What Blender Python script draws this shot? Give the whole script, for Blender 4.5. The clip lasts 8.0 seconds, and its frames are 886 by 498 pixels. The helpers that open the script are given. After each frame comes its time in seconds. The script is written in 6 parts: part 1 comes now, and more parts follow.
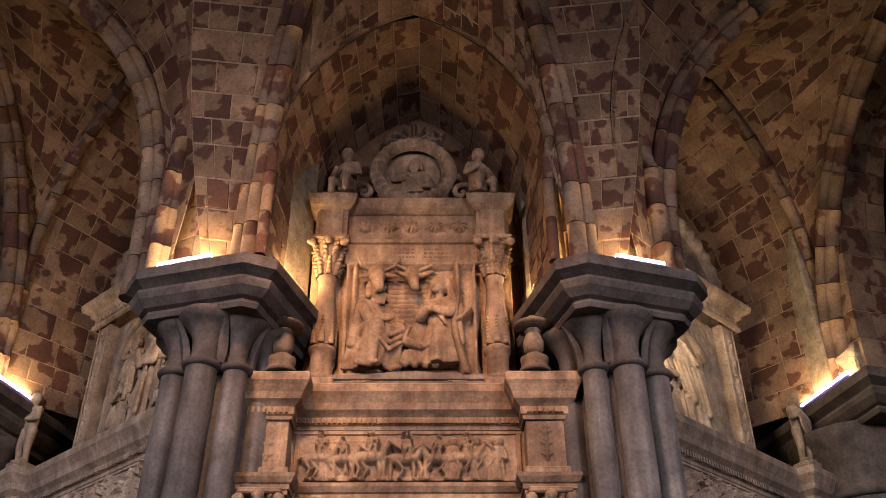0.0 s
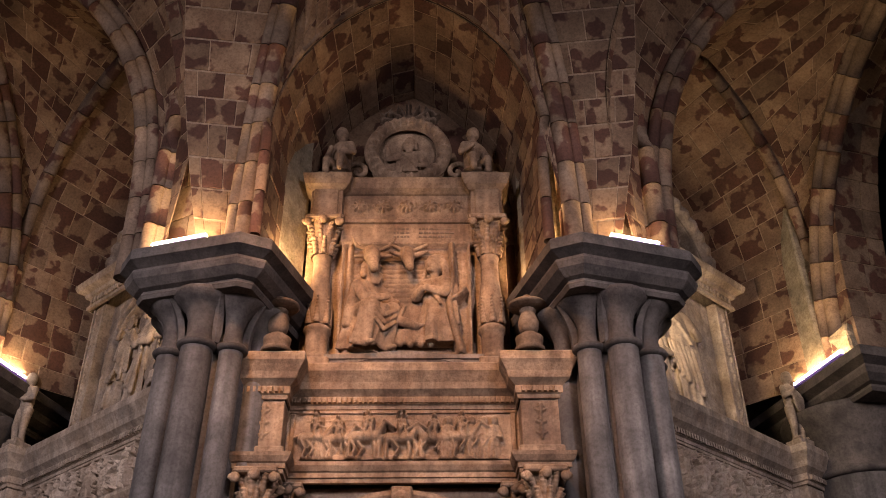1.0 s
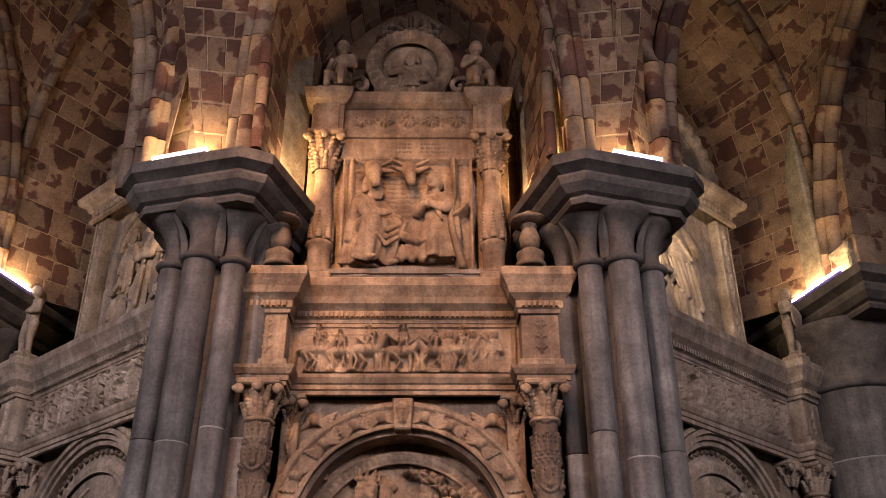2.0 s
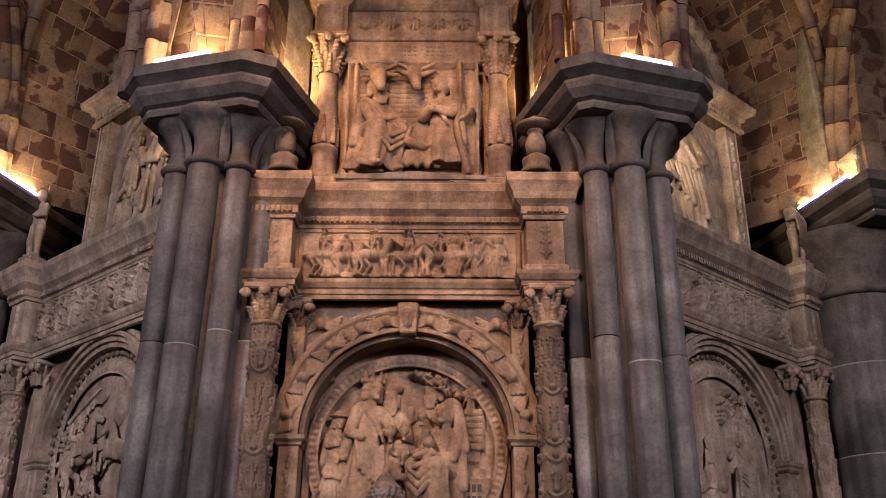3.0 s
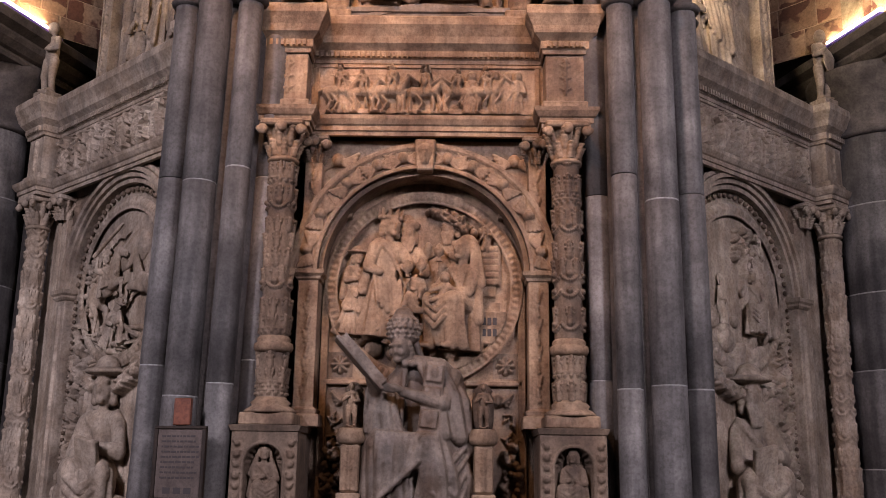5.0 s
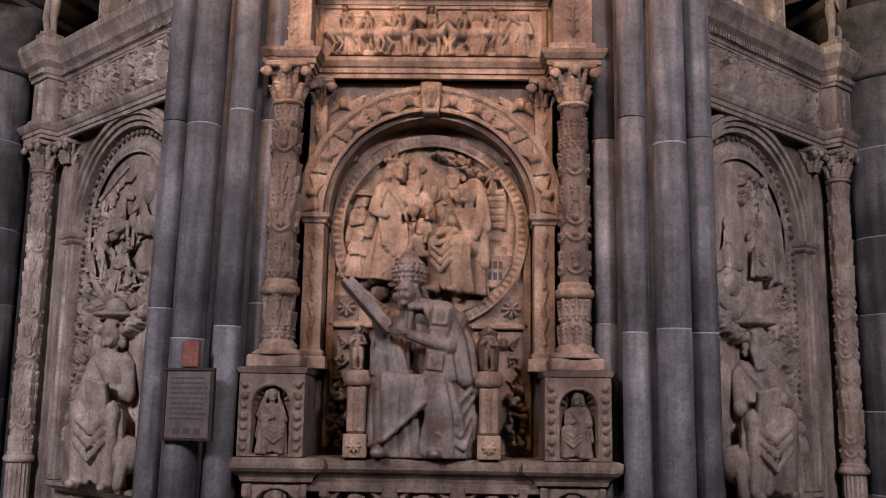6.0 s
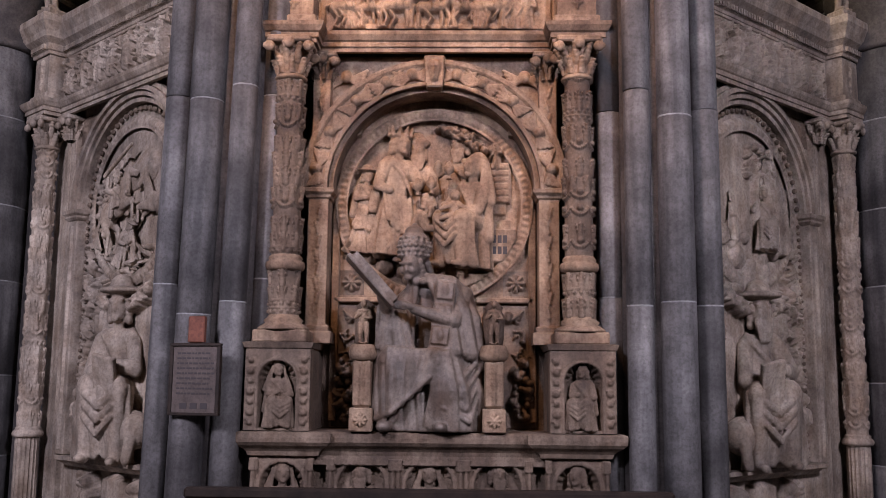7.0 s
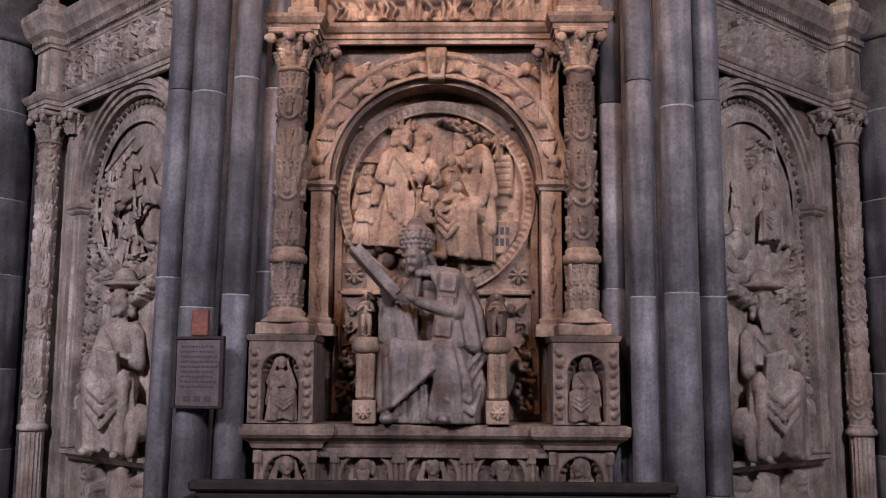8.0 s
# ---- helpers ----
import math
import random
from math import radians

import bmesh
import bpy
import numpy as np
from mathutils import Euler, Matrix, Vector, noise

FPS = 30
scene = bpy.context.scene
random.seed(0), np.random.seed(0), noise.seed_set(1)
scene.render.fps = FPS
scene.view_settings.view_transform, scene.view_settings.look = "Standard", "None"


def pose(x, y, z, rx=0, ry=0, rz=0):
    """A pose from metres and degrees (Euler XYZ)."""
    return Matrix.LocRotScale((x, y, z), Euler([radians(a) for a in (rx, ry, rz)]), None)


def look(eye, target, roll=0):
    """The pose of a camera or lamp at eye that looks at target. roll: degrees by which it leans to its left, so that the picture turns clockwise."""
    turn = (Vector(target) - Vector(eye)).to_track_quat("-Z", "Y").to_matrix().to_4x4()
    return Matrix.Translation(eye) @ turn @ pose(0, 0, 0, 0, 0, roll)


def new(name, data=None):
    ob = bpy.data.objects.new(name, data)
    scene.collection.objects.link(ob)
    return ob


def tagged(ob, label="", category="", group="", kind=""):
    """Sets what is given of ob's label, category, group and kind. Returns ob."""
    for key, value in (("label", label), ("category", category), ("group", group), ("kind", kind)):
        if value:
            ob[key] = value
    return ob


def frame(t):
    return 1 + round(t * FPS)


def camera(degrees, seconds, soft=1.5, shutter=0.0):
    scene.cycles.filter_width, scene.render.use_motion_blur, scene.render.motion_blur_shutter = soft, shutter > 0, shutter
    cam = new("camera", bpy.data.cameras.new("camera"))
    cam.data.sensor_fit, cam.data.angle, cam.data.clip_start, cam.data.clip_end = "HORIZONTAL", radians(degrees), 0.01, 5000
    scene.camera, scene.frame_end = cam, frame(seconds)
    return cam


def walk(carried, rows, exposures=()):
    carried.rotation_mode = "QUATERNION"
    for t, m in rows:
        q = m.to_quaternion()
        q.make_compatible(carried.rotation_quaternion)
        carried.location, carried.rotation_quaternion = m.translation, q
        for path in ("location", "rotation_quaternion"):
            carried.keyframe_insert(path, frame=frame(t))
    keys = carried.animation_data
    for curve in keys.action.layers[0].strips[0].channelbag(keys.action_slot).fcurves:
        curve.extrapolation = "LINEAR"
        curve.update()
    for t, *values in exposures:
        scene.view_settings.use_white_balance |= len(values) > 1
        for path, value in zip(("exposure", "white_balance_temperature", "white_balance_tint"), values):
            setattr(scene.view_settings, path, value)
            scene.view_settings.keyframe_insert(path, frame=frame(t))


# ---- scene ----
cam = camera(50.03, 8.0, soft=0.9)
EYE = (0.24, 0.0, 1.6)
# seconds, yaw to the left, pitch up, lean to the left
EXPOSURES = [(0.0, -0.22, 7900, 14), (1.5, -0.26, 7800, 14), (3.5, -0.18, 7450, 13), (5.0, -0.06, 7000, 12), (6.5, 0.13, 6450, 11), (8.0, 0.2, 6200, 11)]
ROWS = [
    (0.0, -0.47, 34.84, -0.30),
    (0.5, -0.68, 34.66, -0.49),
    (1.0, -0.83, 33.61, -0.57),
    (1.5, -0.88, 31.44, -0.54),
    (2.8, -0.26, 23.80, 0.39),
    (3.0, -0.32, 22.83, 0.18),
    (3.5, -0.03, 20.40, 0.45),
    (4.0, 0.24, 17.91, 0.76),
    (4.5, 0.47, 15.40, 0.89),
    (5.0, 0.68, 13.02, 0.75),
    (5.2, 0.72, 12.21, 0.75),
    (6.3, 1.12, 8.95, 0.76),
    (6.5, 1.15, 8.61, 0.62),
    (7.0, 1.25, 8.07, 0.54),
    (7.5, 1.33, 7.79, 0.39),
    (8.0, 1.40, 7.60, 0.30),
]
walk(cam, [(t, pose(*EYE, 0, 0, yaw) @ pose(0, 0, 0, 90 + pitch) @ pose(0, 0, 0, 0, 0, lean)) for t, yaw, pitch, lean in ROWS],
     exposures=EXPOSURES)

# ---- light ----
world = bpy.data.worlds.new("world")
scene.world = world
world.use_nodes = True
world.node_tree.nodes["Background"].inputs[0].default_value = (0.5, 0.55, 0.8, 1)
world.node_tree.nodes["Background"].inputs[1].default_value = 0.02


def lamp(name, kind, where, target, watts, colour, **more):
    data = bpy.data.lights.new(name, kind)
    data.energy, data.color = watts, colour
    for key, value in more.items():
        setattr(data, key, value)
    ob = new(name, data)
    ob.matrix_world = look(where, target)
    return ob


# floodlight high across the ambulatory, aimed at the frieze of the middle tomb
lamp("floodlight_beam", "SPOT", (-1.2, 2.6, 8.9), (0.0, 7.4, 5.0), 2400, (1.0, 0.56, 0.33), spot_size=radians(46), spot_blend=1.0, shadow_soft_size=0.07)
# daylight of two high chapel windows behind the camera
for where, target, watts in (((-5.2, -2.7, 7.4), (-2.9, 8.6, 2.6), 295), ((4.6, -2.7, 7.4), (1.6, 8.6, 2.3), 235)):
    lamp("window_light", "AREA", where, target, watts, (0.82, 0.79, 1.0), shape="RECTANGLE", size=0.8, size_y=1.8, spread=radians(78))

# ---- materials ----


def stone_material(name, low, high, scale=6.0, blotch=None, blotch_scale=2.2, blotch_edge=0.5, rough=0.8, bump=0.25, per_object=0.0, per_island=0.0, grime=0.35, blotch_amount=1.0, soft=0.02, streak=0.0):
    """Stone with grain, clouding, stains and worn relief, at real size."""
    m = bpy.data.materials.new(name)
    m.use_nodes = True
    nt = m.node_tree
    nd, ln = nt.nodes, nt.links
    bsdf = nd["Principled BSDF"]
    geo = nd.new("ShaderNodeNewGeometry")
    info = nd.new("ShaderNodeObjectInfo")
    pos = geo.outputs["Position"]

    def noise_node(sc, detail=4.0, rgh=0.6):
        n = nd.new("ShaderNodeTexNoise")
        n.inputs["Scale"].default_value, n.inputs["Detail"].default_value, n.inputs["Roughness"].default_value = sc, detail, rgh
        ln.new(pos, n.inputs["Vector"])
        return n.outputs["Fac"]

    def ramp(fac, stops):
        r = nd.new("ShaderNodeValToRGB")
        while len(r.color_ramp.elements) < len(stops):
            r.color_ramp.elements.new(0.5)
        for e, (p, c) in zip(r.color_ramp.elements, stops):
            e.position, e.color = p, (*c, 1)
        ln.new(fac, r.inputs[0])
        return r.outputs[0]

    def mix(fac, a, b, mode="MIX"):
        x = nd.new("ShaderNodeMix")
        x.data_type, x.blend_type = "RGBA", mode
        if isinstance(fac, float):
            x.inputs[0].default_value = fac
        else:
            ln.new(fac, x.inputs[0])
        for socket, v in ((x.inputs[6], a), (x.inputs[7], b)):
            if isinstance(v, tuple):
                socket.default_value = (*v, 1)
            else:
                ln.new(v, socket)
        return x.outputs[2]

    base = ramp(noise_node(scale, 5), [(0.32, low), (0.68, high)])
    if blotch:
        w = nd.new("ShaderNodeVectorMath")
        w.operation = "ADD"
        ln.new(pos, w.inputs[0])
        if per_island or per_object:
            comb = nd.new("ShaderNodeMath")
            comb.operation = "MULTIPLY"
            comb.inputs[1].default_value = 37.0
            ln.new(geo.outputs["Random Per Island"] if per_island else info.outputs["Random"], comb.inputs[0])
            ln.new(comb.outputs[0], w.inputs[1])
        n = nd.new("ShaderNodeTexNoise")
        n.inputs["Scale"].default_value, n.inputs["Detail"].default_value, n.inputs["Roughness"].default_value = blotch_scale, 3.0, 0.45
        ln.new(w.outputs[0], n.inputs["Vector"])
        fac = ramp(n.outputs["Fac"], [(blotch_edge - soft, (0, 0, 0)), (blotch_edge + soft, (blotch_amount,) * 3)])
        base = mix(fac, base, blotch)
    if per_island or per_object:
        amount = per_island or per_object
        v = ramp(geo.outputs["Random Per Island"] if per_island else info.outputs["Random"], [(0.0, (1 - amount,) * 3), (1.0, (1.0, 1.0, 1.0))])
        base = mix(1.0, base, v, "MULTIPLY")
    if grime:
        g = ramp(noise_node(1.3, 6, 0.7), [(0.35, (1 - grime, 1 - grime, 1 - grime * 0.95)), (0.62, (1, 1, 1))])
        base = mix(1.0, base, g, "MULTIPLY")
        g2 = ramp(noise_node(38.0, 3, 0.7), [(0.32, (0.68, 0.66, 0.64)), (0.58, (1, 1, 1))])
        base = mix(1.0, base, g2, "MULTIPLY")
    if streak:
        mp = nd.new("ShaderNodeMapping")
        mp.inputs["Scale"].default_value = (11.0, 11.0, 0.9)
        ln.new(pos, mp.inputs["Vector"])
        n = nd.new("ShaderNodeTexNoise")
        n.inputs["Scale"].default_value, n.inputs["Detail"].default_value = 1.0, 5.0
        ln.new(mp.outputs[0], n.inputs["Vector"])
        base = mix(1.0, base, ramp(n.outputs["Fac"], [(0.36, (1 - streak,) * 3), (0.64, (1 + streak * 0.35, 1 + streak * 0.33, 1 + streak * 0.3))]), "MULTIPLY")
    ln.new(base, bsdf.inputs["Base Color"])
    bsdf.inputs["Roughness"].default_value = rough
    bsdf.inputs["Specular IOR Level"].default_value = 0.3
    if bump:
        b = nd.new("ShaderNodeBump")
        b.inputs["Strength"].default_value, b.inputs["Distance"].default_value = bump, 0.012
        ln.new(noise_node(26.0, 6, 0.7), b.inputs["Height"])
        ln.new(b.outputs[0], bsdf.inputs["Normal"])
    return m


def plain_material(name, colour, rough=0.6, metal=0.0, glow=0.0, tint=None):
    m = bpy.data.materials.new(name)
    m.use_nodes = True
    b = m.node_tree.nodes["Principled BSDF"]
    b.inputs["Base Color"].default_value = (*colour, 1)
    b.inputs["Roughness"].default_value, b.inputs["Metallic"].default_value = rough, metal
    if glow:
        b.inputs["Emission Color"].default_value = (*(tint or colour), 1)
        b.inputs["Emission Strength"].default_value = glow
    return m


LIME = stone_material("limestone", (0.25, 0.155, 0.094), (0.45, 0.315, 0.205), 5.0, blotch=(0.13, 0.075, 0.048), blotch_scale=3.0, blotch_edge=0.56, soft=0.12, blotch_amount=0.7, grime=0.5, streak=0.3, bump=0.6)
# darker tone of the limestone, mainly for lower body, niches and carved shafts
LIMEDARK = stone_material("darker_limestone", (0.15, 0.098, 0.064), (0.32, 0.235, 0.165), 7.0, blotch=(0.07, 0.042, 0.028), blotch_scale=3.5, blotch_edge=0.54, soft=0.12, blotch_amount=0.75, grime=0.5, streak=0.3, bump=0.6)
ALAB = stone_material("alabaster", (0.13, 0.098, 0.073), (0.29, 0.232, 0.185), 5.0, blotch=(0.11, 0.062, 0.036), blotch_scale=3.5, blotch_edge=0.56, soft=0.1, blotch_amount=0.75, rough=0.55, bump=0.35, grime=0.45, streak=0.3)
SIDE = stone_material("pale_limestone", (0.30, 0.22, 0.155), (0.50, 0.41, 0.32), 5.0, blotch=(0.15, 0.10, 0.065), blotch_scale=2.2, blotch_edge=0.6, soft=0.12, blotch_amount=0.6, grime=0.5, streak=0.3, bump=0.6)
GREY = stone_material("grey_granite", (0.125, 0.113, 0.105), (0.26, 0.24, 0.225), 3.4, blotch=(0.075, 0.066, 0.062), blotch_scale=1.7, blotch_edge=0.57, soft=0.1, blotch_amount=0.6, per_object=0.5, grime=0.4, bump=0.25, streak=0.4)
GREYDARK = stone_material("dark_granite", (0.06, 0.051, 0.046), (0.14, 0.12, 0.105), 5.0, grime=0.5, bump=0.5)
BLEED = stone_material("mottled_sandstone", (0.22, 0.128, 0.076), (0.36, 0.24, 0.15), 3.0, blotch=(0.10, 0.038, 0.024), blotch_scale=3.6, blotch_edge=0.535, soft=0.016, blotch_amount=0.92, per_island=0.4, grime=0.45)
BLEEDPIECE = stone_material("mottled_sandstone_block", (0.22, 0.142, 0.092), (0.36, 0.255, 0.175), 3.0, blotch=(0.135, 0.055, 0.038), blotch_scale=3.6, blotch_edge=0.54, soft=0.018, blotch_amount=0.92, per_object=0.45, grime=0.45)
ROUGHST = stone_material("rough_rubble", (0.25, 0.2, 0.13), (0.45, 0.38, 0.27), 9.0, grime=0.5, bump=1.0)
MORTAR = stone_material("mortar", (0.27, 0.18, 0.12), (0.42, 0.30, 0.2), 12.0, grime=0.4)
PALE = stone_material("pale_mortar", (0.25, 0.24, 0.22), (0.36, 0.34, 0.32), 12.0)
PAVE = stone_material("floor_stone", (0.22, 0.2, 0.18), (0.36, 0.33, 0.3), 2.0)
WOOD = stone_material("dark_wood", (0.018, 0.012, 0.009), (0.04, 0.026, 0.018), 9.0, rough=0.45, bump=0.1)
REDWOOD = stone_material("red_wood", (0.14, 0.045, 0.025), (0.2, 0.07, 0.04), 14.0, rough=0.5, bump=0.1)
PARCH = stone_material("brown_board", (0.075, 0.055, 0.045), (0.12, 0.09, 0.075), 8.0, rough=0.5, bump=0.05)
INK = plain_material("ink", (0.03, 0.022, 0.02), 0.7)
TUBE = plain_material("fluorescent_tube", (1, 1, 1), 0.4, glow=22.0, tint=(1.0, 0.86, 0.72))
TRAY = plain_material("violet_tray", (0.25, 0.16, 0.6), 0.4)

# ---- mesh helpers ----


def mesh(name, verts, faces, material, parent=None, label="", smooth=False, slots=None):
    me = bpy.data.meshes.new(name)
    me.from_pydata([tuple(v) for v in verts], [], faces)
    for mt in (material if isinstance(material, (list, tuple)) else [material]):
        me.materials.append(mt)
    if slots is not None:
        me.polygons.foreach_set("material_index", slots)
    if smooth:
        me.polygons.foreach_set("use_smooth", [True] * len(me.polygons))
    me.update()
    ob = new(name, me)
    if parent is not None:
        ob.parent = parent
    if label:
        ob["label"] = label
    return ob


def part(name, bm, material, parent, label="", smooth=False):
    me = bpy.data.meshes.new(name)
    bmesh.ops.recalc_face_normals(bm, faces=bm.faces)
    bm.to_mesh(me)
    bm.free()
    me.materials.append(material)
    if smooth:
        me.polygons.foreach_set("use_smooth", [True] * len(me.polygons))
    ob = new(name, me)
    ob.parent = parent
    if label:
        ob["label"] = label
    return ob


def thing(name, m, label, category, group="", kind=""):
    ob = new(name)
    ob.matrix_world = m
    ob.empty_display_size = 0.1
    return tagged(ob, label, category, group, kind)


def block(bm, x0, x1, y0, y1, z0, z1, bevel=0.006):
    """A block with softened edges."""
    r = bmesh.ops.create_cube(bm, size=1.0)
    for v in r["verts"]:
        v.co = Vector(((x0 + x1) / 2 + v.co.x * (x1 - x0), (y0 + y1) / 2 + v.co.y * (y1 - y0), (z0 + z1) / 2 + v.co.z * (z1 - z0)))
    if bevel:
        bmesh.ops.bevel(bm, geom=list({e for v in r["verts"] for e in v.link_edges}), offset=bevel, segments=1, affect="EDGES")


def sweep(path, profile, closed=False):
    """A moulding: profile (out, z) carried along a plan path (x, y), out to the right of the way, mitred at corners. Returns verts, faces."""
    n = len(path)
    pts = [Vector(p) for p in path]
    verts, faces = [], []
    for i, p in enumerate(pts):
        before = pts[i - 1] if (i > 0 or closed) else None
        after = pts[(i + 1) % n] if (i < n - 1 or closed) else None
        normals = []
        if before is not None:
            d = (p - before).normalized()
            normals.append(Vector((d.y, -d.x)))
        if after is not None:
            d = (after - p).normalized()
            normals.append(Vector((d.y, -d.x)))
        if len(normals) == 2:
            s = normals[0] + normals[1]
            k = s / max(0.2, 1 + normals[0].dot(normals[1]))
        else:
            k = normals[0]
        for out, z in profile:
            verts.append((p.x + k.x * out, p.y + k.y * out, z))
    m = len(profile)
    for i in range(n if closed else n - 1):
        a, b = i * m, ((i + 1) % n) * m
        for j in range(m - 1):
            faces.append((a + j, b + j, b + j + 1, a + j + 1))
    if not closed:
        faces += [tuple(range(m)), tuple(range((n - 1) * m, n * m))[::-1]]
    else:
        faces += [tuple(i * m for i in range(n))[::-1], tuple(i * m + m - 1 for i in range(n))]
    return verts, faces


def lathe(profile, seg=24, centre=(0, 0)):
    verts, faces = [], []
    for r, z in profile:
        for k in range(seg):
            a = 2 * math.pi * k / seg
            verts.append((centre[0] + r * math.cos(a), centre[1] + r * math.sin(a), z))
    for i in range(len(profile) - 1):
        for k in range(seg):
            faces.append((i * seg + k, i * seg + (k + 1) % seg, (i + 1) * seg + (k + 1) % seg, (i + 1) * seg + k))
    faces += [tuple(range(seg))[::-1], tuple((len(profile) - 1) * seg + k for k in range(seg))]
    return verts, faces


def arch_band(cx, cz, r0, r1, y0, y1, a0=0.0, a1=math.pi, n=40):
    """A ring segment that stands in the wall plane, from radius r0 to r1, from y0 (front) to y1."""
    verts, faces = [], []
    for i in range(n + 1):
        a = a0 + (a1 - a0) * i / n
        c, s = math.cos(a), math.sin(a)
        verts += [(cx + r0 * c, y0, cz + r0 * s), (cx + r1 * c, y0, cz + r1 * s), (cx + r1 * c, y1, cz + r1 * s), (cx + r0 * c, y1, cz + r0 * s)]
    for i in range(n):
        for j in range(4):
            faces.append((4 * i + j, 4 * i + (j + 1) % 4, 4 * i + 4 + (j + 1) % 4, 4 * i + 4 + j))
    if abs(a1 - a0) < 6.28:
        faces += [(3, 2, 1, 0), (4 * n, 4 * n + 1, 4 * n + 2, 4 * n + 3)]
    return verts, faces


# ---- plan: a polygonal apse round APSE, three bays and four piers in view ----
APSE = Vector((0.0, 11.8, 0.0))


def bay(phi):
    """The frame of the bay turned by phi degrees about the apse's centre; the middle bay has phi 0."""
    return Matrix.Translation(APSE) @ pose(0, 0, 0, 0, 0, phi) @ Matrix.Translation(-APSE)


LEFT, RIGHT = bay(-42), bay(42)

# ---- floor and enclosing walls ----
bm = bmesh.new()
block(bm, -9, 9, -3.2, 13, -0.3, 0.0, 0)
tagged(part("floor", bm, PAVE, None), "worn grey stone floor of the ambulatory", "floor", kind="structure")
for nm, box in (("wall_south", (-9, 9, -3.6, -3.2, 0, 13)), ("wall_west", (-9.4, -9, -3.2, 13, 0, 13)), ("wall_east", (9, 9.4, -3.2, 13, 0, 13)), ("wall_north", (-9, 9, 13, 13.4, 0, 13))):
    bm = bmesh.new()
    block(bm, *box, 0)
    tagged(part(nm, bm, GREYDARK, None), "plain dark stone outer wall of the ambulatory", "wall", kind="structure")
bm = bmesh.new()
block(bm, -9.4, 9.4, -3.6, 13.4, 13, 13.4, 0)
tagged(part("ceiling_above", bm, GREYDARK, None), "plain dark masonry above the vaults", "ceiling", kind="structure")

# ---- piers ----
ABACUS = [(0.0, 5.66), (0.04, 5.665), (0.06, 5.70), (0.045, 5.735), (0.09, 5.75), (0.155, 5.81), (0.175, 5.86), (0.175, 5.885), (0.125, 5.89), (0.125, 5.915), (0.18, 5.945), (0.225, 5.965), (0.225, 6.06), (0.2, 6.085), (-0.1, 6.10)]


def pier(m, near=True, mirror=1):
    p = thing("clustered_pier", m, "grey granite clustered pier with round shafts and a moulded capital", "pier", "piers of the apse", "structure")
    # core darker than the shafts: the shade of the gaps is put into its colour
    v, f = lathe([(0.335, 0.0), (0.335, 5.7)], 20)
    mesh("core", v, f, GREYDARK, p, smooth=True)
    for k, ang in enumerate((-76, -40, 8, 50, 98, 142, 186, 230, 268)):
        a = radians(ang)
        cx, cy = 0.385 * math.sin(a) * mirror, -0.385 * math.cos(a)
        r = (0.092, 0.106, 0.128)[k] if k < 3 else 0.1
        sh = new("shaft")
        sh.parent = p
        sh.location = (cx, cy, 0)
        z = 0.0
        cuts = [0.0, 0.55] + [0.55 + 1.5 * q + 0.35 * random.random() for q in range(3)] + [5.25]
        cuts = sorted(c for c in cuts if c <= 5.25)
        for z0, z1 in zip(cuts, cuts[1:]):
            rr = r + (0.002 if random.random() < 0.5 else -0.001)
            v, f = lathe([(rr - 0.006, z0 + 0.002), (rr, z0 + 0.008), (rr, z1 - 0.008), (rr - 0.006, z1 - 0.002)], 20)
            mesh("drum", v, f, GREY, sh, smooth=True)
            if z1 < 5.2 and random.random() < 0.75:
                v, f = lathe([(rr - 0.02, z1 - 0.007), (rr - 0.0015, z1 - 0.006), (rr - 0.0015, z1 + 0.006), (rr - 0.02, z1 + 0.007)], 20)
                mesh("joint", v, f, PALE, sh, smooth=True)
        # ring and bell of the capital
        v, f = lathe([(r - 0.01, 5.21), (r + 0.025, 5.22), (r + 0.04, 5.245), (r + 0.025, 5.27), (r - 0.012, 5.28), (r - 0.025, 5.36), (r - 0.02, 5.46), (r + 0.01, 5.55), (r + 0.07, 5.62), (r + 0.13, 5.66), (r + 0.13, 5.70)], 20)
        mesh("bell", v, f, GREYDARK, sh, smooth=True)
        # stiff leaf that climbs between this bell and the next
        b = radians(20 * mirror)
        mx, my = cx * math.cos(b) - cy * math.sin(b) - cx, cx * math.sin(b) + cy * math.cos(b) - cy
        rows, verts, faces = 6, [], []
        for q in range(rows):
            u = q / (rows - 1)
            w, out = 0.05 * math.sin(math.pi * (0.25 + 0.6 * u)), 0.98 + 0.42 * u ** 2.5
            px, py = (cx + mx) * out - cx, (cy + my) * out - cy
            tx, ty = -(cy + my) / 0.385 * w, (cx + mx) / 0.385 * w
            ox, oy = (cx + mx) * 0.07, (cy + my) * 0.07
            zz = 5.29 + 0.37 * u
            verts += [(px - tx, py - ty, zz), (px + ox, py + oy, zz), (px + tx, py + ty, zz), (px - ox, py - oy, zz)]
        for q in range(rows - 1):
            faces += [(4 * q + j, 4 * q + (j + 1) % 4, 4 * q + 4 + (j + 1) % 4, 4 * q + 4 + j) for j in range(4)]
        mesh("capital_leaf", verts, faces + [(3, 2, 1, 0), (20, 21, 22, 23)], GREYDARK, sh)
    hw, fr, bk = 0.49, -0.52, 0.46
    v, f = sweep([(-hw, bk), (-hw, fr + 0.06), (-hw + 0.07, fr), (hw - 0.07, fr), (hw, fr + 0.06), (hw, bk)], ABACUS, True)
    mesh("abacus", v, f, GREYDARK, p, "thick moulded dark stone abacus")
    return p


pier(pose(-1.72, 7.33, 0, 0, 1.2, -17))
